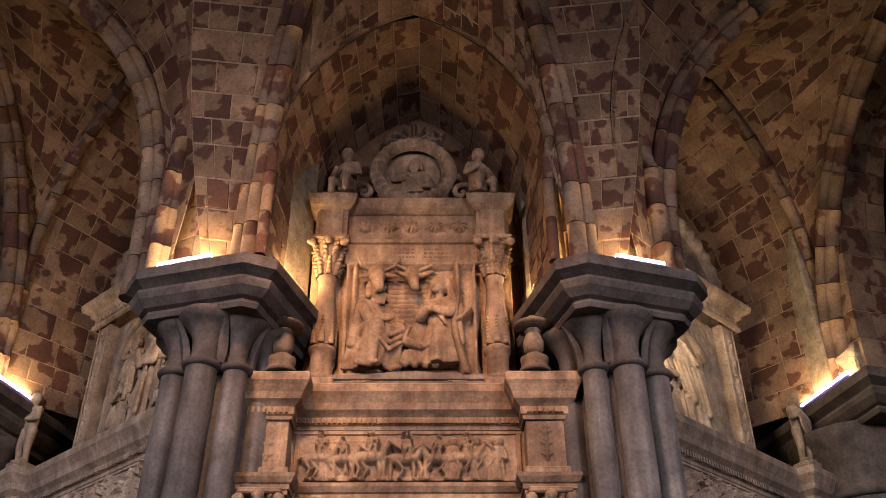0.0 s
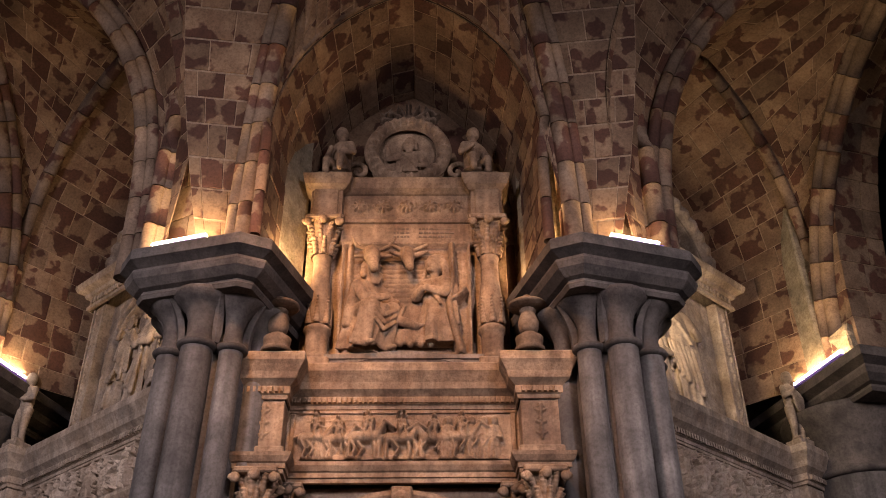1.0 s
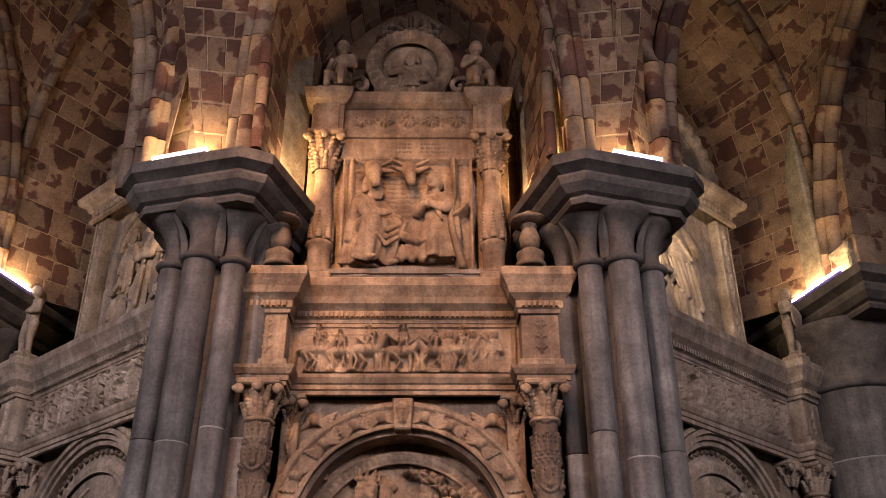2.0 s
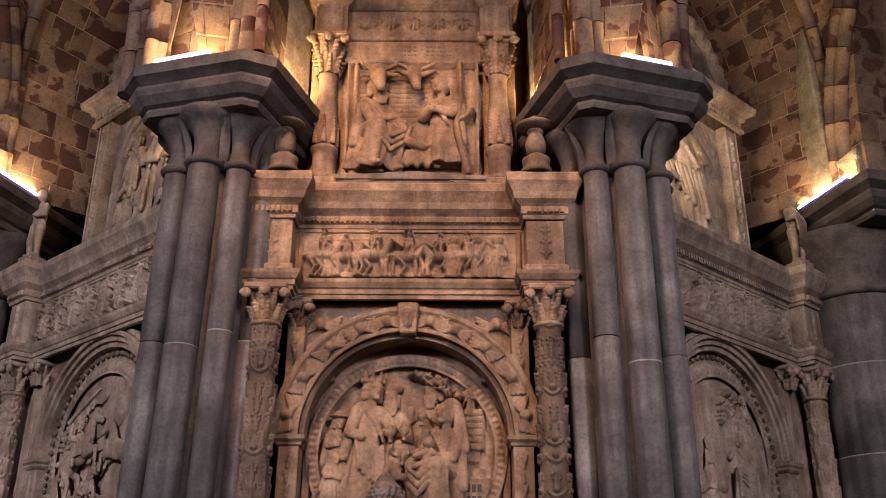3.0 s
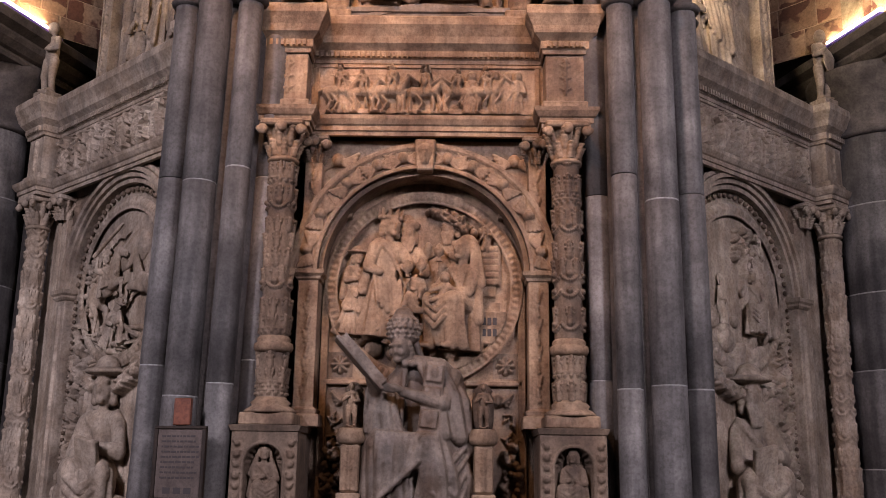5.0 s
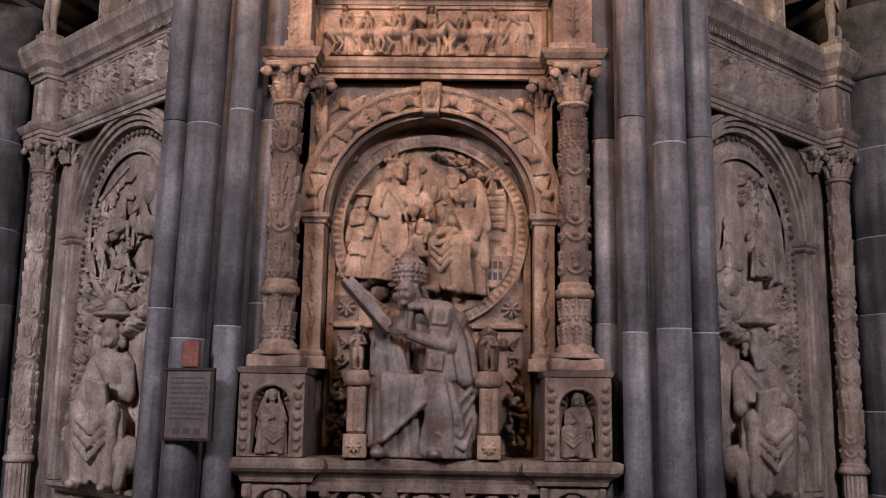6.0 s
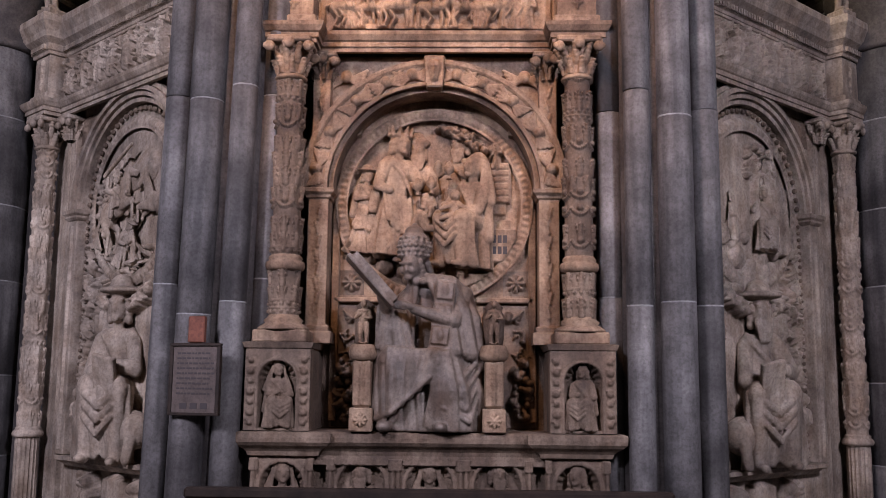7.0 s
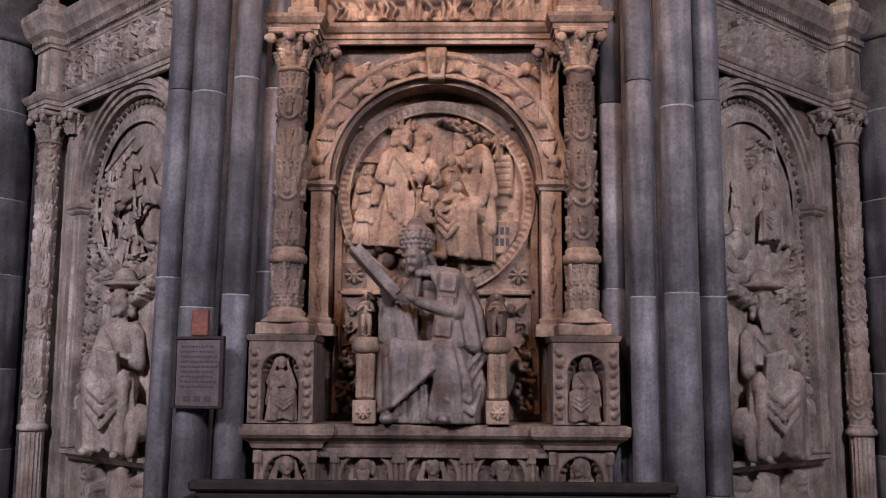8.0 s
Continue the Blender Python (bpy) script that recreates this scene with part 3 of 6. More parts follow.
        for k in (-0.36, -0.22, 0.2, 0.34):
            bend = rnd.uniform(-0.05, 0.2) * way
            self.path([(x + way * k * s, z + 0.48 * s), (x + (way * k + bend) * s, z + 0.26 * s), (x + (way * k + bend * 0.4) * s, z + 0.03 * s), (x + (way * (k + 0.06) + bend * 0.4) * s, z + 0.02 * s)], 0.065 * s, 0.035 * s, d * rnd.uniform(0.6, 1.0))
        if rider:
            self.figure(x + way * 0.02 * s, z + 0.5 * s, 0.75 * s, rnd, way, "sit", d * 1.1, hat=rnd.choice((0, 1, 2)))

    def spiral(self, x, z, r, turn, way, h, width):
        pts = []
        for i in range(15):
            a = turn + way * i * 0.5
            k = r * (1 - i / 16)
            pts.append((x + k * math.cos(a), z + k * math.sin(a)))
        self.path(pts, width, width * 0.5, h)
        self.ball(x, z, width * 1.6, h * 1.3)
        for i in range(0, 12, 3):
            a = turn + way * i * 0.5
            self.stroke(*pts[i], width * 1.3, pts[i][0] + r * 0.55 * math.cos(a + way * 0.7), pts[i][1] + r * 0.55 * math.sin(a + way * 0.7), width * 0.5, h * 1.1)

    def foliage(self, x0, x1, z0, z1, cell, rnd, h, width=0.008):
        """Scrolls, leaves and small creatures that fill a field."""
        nx, nz = max(1, int((x1 - x0) / cell)), max(1, int((z1 - z0) / cell))
        for i in range(nx):
            for j in range(nz):
                cx, cz = x0 + (i + 0.5) * (x1 - x0) / nx, z0 + (j + 0.5) * (z1 - z0) / nz
                c = cell * rnd.uniform(0.36, 0.5)
                self.spiral(cx + rnd.uniform(-0.1, 0.1) * cell, cz + rnd.uniform(-0.1, 0.1) * cell, c, rnd.uniform(0, 6.28), (-1) ** (i + j), h * rnd.uniform(0.7, 1.1), width)

    def leaf(self, x, z, length, wide, a, h):
        c, s = math.cos(a), math.sin(a)
        self.stroke(x, z, wide * 0.5, x + length * 0.6 * c, z + length * 0.6 * s, wide * 0.75, h * 0.8)
        self.stroke(x + length * 0.4 * c, z + length * 0.4 * s, wide * 0.7, x + length * c, z + length * s, wide * 0.2, h)
        for k in (0.25, 0.5, 0.75):
            for side in (-1, 1):
                b = a + side * 0.9
                self.stroke(x + k * length * c, z + k * length * s, wide * 0.3, x + k * length * c + wide * 1.1 * math.cos(b), z + k * length * s + wide * 1.1 * math.sin(b), wide * 0.12, h * 0.85)

    def rosette(self, x, z, r, h, n=8):
        for k in range(n):
            a = 2 * math.pi * k / n
            self.stroke(x + 0.3 * r * math.cos(a), z + 0.3 * r * math.sin(a), r * 0.16, x + 0.78 * r * math.cos(a), z + 0.78 * r * math.sin(a), r * 0.24, h)
        self.ball(x, z, r * 0.3, h * 1.3)

    def winged(self, x, z, s, h):
        """A plain oval between two spread wings."""
        self.stroke(x, z - 0.1 * s, 0.3 * s, x, z + 0.12 * s, 0.34 * s, h * 1.3)
        for side in (-1, 1):
            for k in range(4):
                self.stroke(x + side * 0.3 * s, z - 0.1 * s, 0.13 * s, x + side * (0.95 - 0.1 * k) * s, z + (0.45 - 0.26 * k) * s, 0.1 * s, h * (0.9 - 0.12 * k))

    def fruits(self, x, z, wide, high, n, rnd, r, h):
        for _ in range(n):
            a, b = rnd.uniform(-1, 1), rnd.uniform(-1, 1)
            if a * a + b * b < 1.1:
                self.ball(x + a * wide, z + b * high, r * rnd.uniform(0.6, 1.2), h * rnd.uniform(0.7, 1.2), base=0.01)

    def niche(self, x, z0, w, top, depth):
        """A shell-headed niche cut into the field."""
        arch = (np.abs(self.X - x) < w) & (self.Z > z0) & (self.Z < top)
        head = (np.hypot(self.X - x, self.Z - top) < w) & (self.Z >= top)
        k = np.sqrt(np.clip(1 - ((self.X - x) / w) ** 2, 0, 1))
        self.H = np.where(arch, -depth * k, self.H)
        rr = np.hypot(self.X - x, self.Z - top) / w
        ang = np.arctan2(self.Z - top, self.X - x)
        shell = -depth * np.sqrt(np.clip(1 - rr ** 2, 0, 1)) + 0.016 * rr * np.cos(ang * 16)
        self.H = np.where(head, shell, self.H)

    def wear(self, amount, rnd):
        for _ in range(3):
            a, b, c = rnd.uniform(30, 70), rnd.uniform(30, 70), rnd.uniform(0, 6)
            self.H += amount * np.sin(a * self.X + c) * np.sin(b * self.Z + 2 * c)

    def lay(self, name, fn, material, parent, label="", keep=None):
        """Lays the field on fn(X, Z, H) -> x, y, z."""
        if self.sx > 0.0099 and self.nx > 40:
            P = np.pad(self.H, 1, mode="edge")
            P = (P[:-2] + 2 * P[1:-1] + P[2:]) / 4
            self.H = (P[:, :-2] + 2 * P[:, 1:-1] + P[:, 2:]) / 4
        x, y, z = fn(self.X, self.Z, self.H * CUT)
        V = np.stack([x, y, z], -1).reshape(-1, 3)
        idx = np.arange(self.nx * self.nz).reshape(self.nz, self.nx)
        F = np.stack([idx[:-1, :-1], idx[:-1, 1:], idx[1:, 1:], idx[1:, :-1]], -1).reshape(-1, 4)
        if keep is not None:
            ok = (self.H > 0.006).reshape(-1) if keep == "raised" else keep(self.X, self.Z).reshape(-1)
            F = F[ok[F].any(1) if keep == "raised" else ok[F].all(1)]
        me = bpy.data.meshes.new(name)
        me.from_pydata(V.tolist(), [], F.tolist())
        me.materials.append(material)
        me.polygons.foreach_set("use_smooth", [True] * len(me.polygons))
        ob = new(name, me)
        ob.parent = parent
        if label:
            ob["label"] = label
        return ob


def on_wall(y):
    return lambda X, Z, H: (X, y - H, Z)


def on_shaft(cx, cy, profile):
    """profile(z) gives the radius; X is the angle."""
    return lambda X, Z, H: (cx + (profile(Z) + H) * np.sin(X), cy - (profile(Z) + H) * np.cos(X), Z)


def boxed(name, parent, material, *dims, bevel=0.006, label=""):
    bm = bmesh.new()
    block(bm, *dims, bevel)
    return part(name, bm, material, parent, label)


def swept(name, parent, material, path, profile, label=""):
    v, f = sweep(path, profile)
    return mesh(name, v, f, material, parent, label)


def turned(name, parent, material, profile, cx, cy, seg=28, label=""):
    v, f = lathe(profile, seg, (cx, cy))
    ob = mesh(name, v, f, material, parent, label, smooth=True)
    me = ob.data
    for e in me.polygons:
        e.use_smooth = len(e.vertices) == 4
    return ob


def candelabra_shaft(name, parent, material, cx, cy, z0, z1, r0, r1, seed, h=0.014, step=0.009):
    """A round shaft wrapped in carved leaves, wings, garlands and beads."""
    rnd = random.Random(seed)
    R = Relief(-math.pi, math.pi, z0, z1, step)
    R.sx *= 1.0
    k = 1.0 / (0.5 * (r0 + r1))
    z = z0 + 0.02
    while z < z1 - 0.05:
        kind = rnd.choice(("leaf", "leaf", "swag", "beads"))
        if kind == "leaf":
            n = rnd.choice((5, 6, 7))
            hh = rnd.uniform(0.10, 0.15)
            for i in range(n):
                a = -math.pi + 2 * math.pi * (i + 0.5) / n
                for q in range(5):
                    R_stroke_polar(R, a, z + hh * q / 5, (0.028 - 0.003 * q), k, h * (0.7 + 0.15 * q))
                for side in (-1, 1):
                    R_stroke_polar(R, a + side * 0.022 * k, z + hh * 0.45, 0.014, k, h * 0.8)
                    R_stroke_polar(R, a + side * 0.026 * k, z + hh * 0.7, 0.012, k, h * 0.9)
            z += hh + 0.01
        elif kind == "swag":
            for i in range(5):
                a = -math.pi + 2 * math.pi * (i + 0.5) / 5
                for q in range(9):
                    b = a + (q - 4) / 4 * 0.6
                    R_stroke_polar(R, b, z + 0.05 + 0.045 * ((q - 4) / 4) ** 2, 0.015, k, h * 0.9)
                R_stroke_polar(R, a, z + 0.10, 0.024, k, h * 1.3)
            z += 0.125
        else:
            for i in range(14):
                R_stroke_polar(R, -math.pi + 2 * math.pi * i / 14, z + 0.015, 0.016, k, h * 0.8)
            R.H[(R.Z > z + 0.034) & (R.Z < z + 0.048)] += h * 0.7
            z += 0.055
    return R.lay(name, on_shaft(cx, cy, lambda Z: r0 + (r1 - r0) * (Z - z0) / (z1 - z0)), material, parent)


def R_stroke_polar(R, a, z, r, k, h):
    """A round boss at angle a on a field whose X is an angle; k turns metres to radians."""
    w = R.window(a - r * k, a + r * k, z - r, z + r)
    d = np.hypot((R.X[w] - a) / k, R.Z[w] - z) / r
    R.H[w] = np.maximum(R.H[w], h * np.sqrt(np.clip(1 - d ** 2, 0, 1)))


def leaf_capital(parent, material, cx, cy, z0, z1, r, spread, volutes=True):
    """A bell with two rows of curling leaves, corner volutes and a thin abacus."""
    hgt = z1 - z0
    R = Relief(-math.pi, math.pi, z0, z1 - 0.05, 0.008)
    k = 1.0 / r
    for row, n in ((0, 8), (1, 8)):
        for i in range(n):
            a = -math.pi + 2 * math.pi * (i + 0.5 * row + 0.25) / n
            zz = z0 + row * 0.38 * hgt
            for q in range(5):
                R_stroke_polar(R, a, zz + 0.1 * hgt * q, r * 0.3 - r * 0.03 * q, k, 0.012 + 0.007 * q)
    R.lay("capital_bell", on_shaft(cx, cy, lambda Z: r * 0.95 + (spread - r) * ((Z - z0) / hgt) ** 2), material, parent)
    boxed("capital_abacus", parent, material, cx - spread - 0.02, cx + spread + 0.02, cy - spread - 0.02, cy + spread + 0.02, z1 - 0.05, z1, bevel=0.012)
    for sx in (-1, 1):
        for sy in (-1, 1):
            lump = Lump()
            for rr, off in ((0.042, 0.0), (0.026, 0.025)):
                egg(lump, (cx + sx * (spread + off), cy + sy * (spread + off * 0.4), z1 - 0.085), rr, rr * 0.75, rr, seg=12)
            mesh("volute", lump.verts, lump.faces, material, parent, smooth=True)
    lump = Lump()
    egg(lump, (cx, cy - spread - 0.01, z1 - 0.06), 0.045, 0.035, 0.045, seg=12)
    mesh("capital_flower", lump.verts, lump.faces, material, parent, smooth=True)


def dentils(parent, material, xa, xb, y, z0, z1, pitch=0.042):
    V, F = [], []
    n = max(1, int((xb - xa) / pitch))
    for i in range(n):
        c = xa + (i + 0.5) * (xb - xa) / n
        k = len(V)
        V += [(c + a * pitch * 0.3, y + b, z) for z in (z0, z1) for a, b in ((-1, -0.028), (1, -0.028), (1, 0.02), (-1, 0.02))]
        F += [(k + 3, k + 2, k + 1, k), (k + 4, k + 5, k + 6, k + 7)] + [(k + j, k + (j + 1) % 4, k + 4 + (j + 1) % 4, k + 4 + j) for j in range(4)]
    tagged(mesh("dentil_band", V, F, material, parent), kind="stuff")


class Lump:
    """Rounded forms gathered into one mesh."""

    def __init__(self):
        self.verts, self.faces = [], []


def clay(name, build, label, category, voxel=0.012, m=None, material=None, smooth=4, group=""):
    """A carved statue in one mesh, its forms fused."""
    lump = Lump()
    build(lump)
    ob = mesh(name, lump.verts, lump.faces, material)
    if m is not None:
        ob.matrix_world = m
    r = ob.modifiers.new("fuse", "REMESH")
    r.mode, r.voxel_size, r.use_smooth_shade = "VOXEL", voxel, True
    s = ob.modifiers.new("soften", "SMOOTH")
    s.factor, s.iterations = 0.5, smooth
    return tagged(ob, label, category, group)


def rings(lump, rows, seg):
    """Closes a pile of rings (lists of points) into a skin."""
    k = len(lump.verts)
    for row in rows:
        lump.verts += row
    n = len(rows)
    for i in range(n - 1):
        for j in range(seg):
            lump.faces.append((k + i * seg + j, k + i * seg + (j + 1) % seg, k + (i + 1) * seg + (j + 1) % seg, k + (i + 1) * seg + j))
    lump.faces += [tuple(k + j for j in range(seg))[::-1], tuple(k + (n - 1) * seg + j for j in range(seg))]


def limb(lump, p, q, r0, r1, seg=12):
    p, q = Vector(p), Vector(q)
    d = (q - p)
    d = d.normalized() if d.length > 1e-6 else Vector((0, 0, 1))
    a = d.orthogonal().normalized()
    b = d.cross(a)
    rows = []
    for c, r, angles in ((p, r0, (-80, -45, -10)), (q, r1, (10, 45, 80))):
        for ang in angles:
            rr, up = r * math.cos(radians(ang)), r * math.sin(radians(ang))
            rows.append([c + d * up + (a * math.cos(2 * math.pi * j / seg) + b * math.sin(2 * math.pi * j / seg)) * rr for j in range(seg)])
    rings(lump, rows, seg)


def egg(lump, c, rx, ry, rz, turn=(0, 0, 0), seg=20):
    m = pose(*c, *turn)
    rows = []
    for i in range(11):
        t = radians(-84 + 168 * i / 10)
        rows.append([m @ Vector((rx * math.cos(t) * math.cos(2 * math.pi * j / seg), ry * math.cos(t) * math.sin(2 * math.pi * j / seg), rz * math.sin(t))) for j in range(seg)])
    rings(lump, rows, seg)


def slab(lump, m, x, y, z):
    k = len(lump.verts)
    lump.verts += [m @ Vector((a * x / 2, b * y / 2, c * z / 2)) for c in (-1, 1) for a, b in ((-1, -1), (1, -1), (1, 1), (-1, 1))]
    lump.faces += [(k + 3, k + 2, k + 1, k), (k + 4, k + 5, k + 6, k + 7)] + [(k + j, k + (j + 1) % 4, k + 4 + (j + 1) % 4, k + 4 + j) for j in range(4)]



def fluted(lump, rows, folds, depth, phase=0.0, seg=44):
    """A hanging robe: rows of (x, y, z, rx, ry), its folds deepening towards the hem."""
    out = []
    n = len(rows) - 1
    for i, (x, y, z, rx, ry) in enumerate(rows):
        k = 1 - i / n
        ring = []
        for j in range(seg):
            a = 2 * math.pi * j / seg
            f = 1 + 1.35 * depth * (0.35 + k) * (math.sin(folds * a + phase + 0.8 * i) + 0.45 * math.sin(2.3 * folds * a + 2 * phase))
            ring.append(Vector((x + rx * f * math.cos(a), y + ry * f * math.sin(a), z)))
        out.append(ring)
    rings(lump, out, seg)


def cloth(lump, top, low, n, r0, r1, bend=(0, 0, 0)):
    """Cloth that hangs from one line to another in n pressed folds, bent outwards in the middle."""
    ta, _ = along(top)
    la, _ = along(low)
    bend = Vector(bend)
    for i in range(n):
        u = i / (n - 1)
        p, q = ta(u), la(u)
        mid = (p + q) / 2 + bend * (1 + 0.5 * math.sin(5 * i))
        k = 1.0 + 0.35 * ((i * 7) % 3 - 1)
        limb(lump, p, mid, r0, (r0 + r1) / 2 * k, 8)
        limb(lump, mid, q, (r0 + r1) / 2 * k, r1 * k, 8)


def draped(lump, kind, hat, beard, reach, seed):
    """A draped figure of unit height that faces -y, its feet at the origin."""
    q = random.Random(seed)
    if kind == "stand":
        fluted(lump, [(0, 0, 0.0, 0.17, 0.14), (0, 0, 0.1, 0.165, 0.13), (0, 0, 0.25, 0.15, 0.12), (0, 0, 0.42, 0.125, 0.1), (0, 0, 0.52, 0.105, 0.085), (0, 0, 0.6, 0.115, 0.09)], 7, 0.13, q.uniform(0, 6))
        cloth(lump, [(-0.13, -0.05, 0.56), (0.1, -0.1, 0.5)], [(-0.1, -0.13, 0.3), (0.13, -0.13, 0.14)], 6, 0.02, 0.026)
        hip = 0.5
    elif kind == "sit":
        fluted(lump, [(0, 0.05, 0.0, 0.2, 0.14), (0, 0.05, 0.2, 0.18, 0.13), (0, 0.04, 0.4, 0.14, 0.11)], 6, 0.08, q.uniform(0, 6))
        for e in (-1, 1):
            limb(lump, (e * 0.07, 0, 0.38), (e * 0.115, -0.23, 0.39), 0.095, 0.08)
            limb(lump, (e * 0.115, -0.23, 0.38), (e * 0.12, -0.2, 0.04), 0.075, 0.055)
            egg(lump, (e * 0.12, -0.26, 0.02), 0.035, 0.07, 0.025, seg=10)
        cloth(lump, [(-0.18, -0.19, 0.4), (0, -0.27, 0.4), (0.18, -0.19, 0.4)], [(-0.23, -0.14, 0.02), (0.0, -0.2, 0.06), (0.23, -0.14, 0.02)], 13, 0.026, 0.03, (0, -0.02, 0))
        for k in range(3):
            limb(lump, (-0.1, -0.3, 0.36 - 0.06 * k), (0.0, -0.29, 0.3 - 0.07 * k), 0.018, 0.022, 8)
            limb(lump, (0.0, -0.29, 0.3 - 0.07 * k), (0.11, -0.3, 0.37 - 0.06 * k), 0.022, 0.018, 8)
        hip = 0.36
    elif kind == "kneel":
        fluted(lump, [(0, 0, 0.0, 0.17, 0.17), (0, 0, 0.14, 0.155, 0.15), (0, 0, 0.3, 0.125, 0.105), (0, 0, 0.4, 0.115, 0.09)], 6, 0.12, q.uniform(0, 6))
        cloth(lump, [(-0.12, 0.06, 0.34), (0.12, 0.06, 0.34)], [(-0.16, 0.4, 0.04), (0.16, 0.4, 0.04)], 7, 0.05, 0.055, (0, 0.04, -0.05))
        hip = 0.32
    else:
        fluted(lump, [(0, 0, 0.0, 0.15, 0.1), (0, 0, 0.1, 0.125, 0.095)], 6, 0.08)
        hip = 0.0
    h = hip
    egg(lump, (0, 0, h + 0.16), 0.118, 0.088, 0.2)
    limb(lump, (-0.095, 0, h + 0.3), (0.095, 0, h + 0.3), 0.062, 0.062)
    for k in range(4):
        limb(lump, (-0.1 + 0.03 * k, -0.055, h + 0.32), (0.02 + 0.03 * k, -0.1, h + 0.2 - 0.05 * k), 0.016, 0.018, 8)
    for e in (-1, 1):
        cloth(lump, [(e * 0.1, 0.03, h + 0.34), (e * 0.15, 0.02, h + 0.29)], [(e * 0.14, 0.05, h - 0.12), (e * 0.21, 0.02, h - 0.1)], 4, 0.03, 0.034)
        hand = Vector(reach[0 if e < 0 else 1]) + Vector((0, 0, h))
        top = Vector((e * 0.13, -0.01, h + 0.28))
        elbow = (top + hand) / 2 + Vector((e * 0.07, 0.02, -0.075))
        limb(lump, top, elbow, 0.058, 0.052)
        limb(lump, elbow, hand, 0.05, 0.034)
        egg(lump, hand, 0.03, 0.03, 0.03, seg=10)
    limb(lump, (0, 0, h + 0.32), (0, -0.015, h + 0.41), 0.045, 0.04)
    c = h + 0.47
    first = len(lump.verts)
    egg(lump, (0, -0.025, c), 0.056, 0.066, 0.08)
    egg(lump, (0, -0.092, c - 0.005), 0.011, 0.018, 0.024, seg=8)
    limb(lump, (-0.035, -0.076, c + 0.022), (0.035, -0.076, c + 0.022), 0.012, 0.012, 8)
    egg(lump, (0, -0.075, c - 0.055), 0.024, 0.02, 0.018, seg=8)
    egg(lump, (0, 0.015, c + 0.022), 0.068, 0.066, 0.074)
    if hat != "veil":
        for e in (-1, 1):
            for k in range(3):
                egg(lump, (e * 0.06, 0.0, c - 0.03 * k), 0.024, 0.034, 0.022, seg=8)
    if beard:
        for k in range(5):
            limb(lump, ((k - 2) * 0.02, -0.07, c - 0.05), ((k - 2) * 0.012, -0.075, c - 0.13), 0.02, 0.012, 8)
    if hat == "crown":
        for k in range(9):
            a = 2 * math.pi * k / 9
            x, y = math.cos(a), math.sin(a)
            egg(lump, (0.068 * x, 0.01 + 0.068 * y, c + 0.065), 0.026, 0.026, 0.018, seg=8)
            limb(lump, (0.072 * x, 0.01 + 0.072 * y, c + 0.07), (0.086 * x, 0.01 + 0.086 * y, c + 0.125), 0.018, 0.01, 8)
    elif hat == "turban":
        for k in range(10):
            a = 2 * math.pi * k / 10
            egg(lump, (0.07 * math.cos(a), 0.01 + 0.07 * math.sin(a), c + 0.06), 0.036, 0.036, 0.03, seg=8)
        egg(lump, (0, 0.01, c + 0.1), 0.06, 0.06, 0.045)
    elif hat == "brim":
        egg(lump, (0, -0.005, c + 0.07), 0.135, 0.135, 0.022)
        egg(lump, (0, 0.0, c + 0.09), 0.075, 0.075, 0.055)
    elif hat == "veil":
        egg(lump, (0, 0.025, c + 0.02), 0.076, 0.075, 0.092)
        for e in (-1, 1):
            cloth(lump, [(e * 0.07, 0.0, c + 0.03), (e * 0.06, 0.05, c + 0.03)], [(e * 0.1, -0.03, h + 0.28), (e * 0.15, 0.02, h + 0.24)], 3, 0.02, 0.026)
    # heads are carved large for the bodies
    pivot = Vector((0, -0.01, c - 0.05))
    for i in range(first, len(lump.verts)):
        lump.verts[i] = pivot + (lump.verts[i] - pivot) * 1.24


def carved(name, parent, material, at, s, kind="stand", way=0, lean=0, hat="", beard=False, reach=((-0.05, -0.15, 0.16), (0.05, -0.15, 0.13)), flat=0.7, seed=1, label=""):
    """A draped figure in deep relief, one fused mesh on its tomb. way turns it to its left, lean tips it sideways."""
    lump = Lump()
    draped(lump, kind, hat, beard, reach, seed)
    m = pose(*at) @ Matrix.Diagonal((1, flat, 1, 1)) @ pose(0, 0, 0, 0, lean, 0) @ pose(0, 0, 0, 0, 0, way) @ Matrix.Scale(s, 4)
    return fused(name, parent, material, [m @ Vector(v) for v in lump.verts], lump.faces, max(0.0055, 0.0074 * s), label)


def fused(name, parent, material, verts, faces, voxel, label=""):
    ob = mesh(name, verts, faces, material, parent, label)
    r = ob.modifiers.new("fuse", "REMESH")
    r.mode, r.voxel_size, r.use_smooth_shade = "VOXEL", voxel, True
    f = ob.modifiers.new("soften", "SMOOTH")
    f.factor, f.iterations = 0.5, 1
    return ob


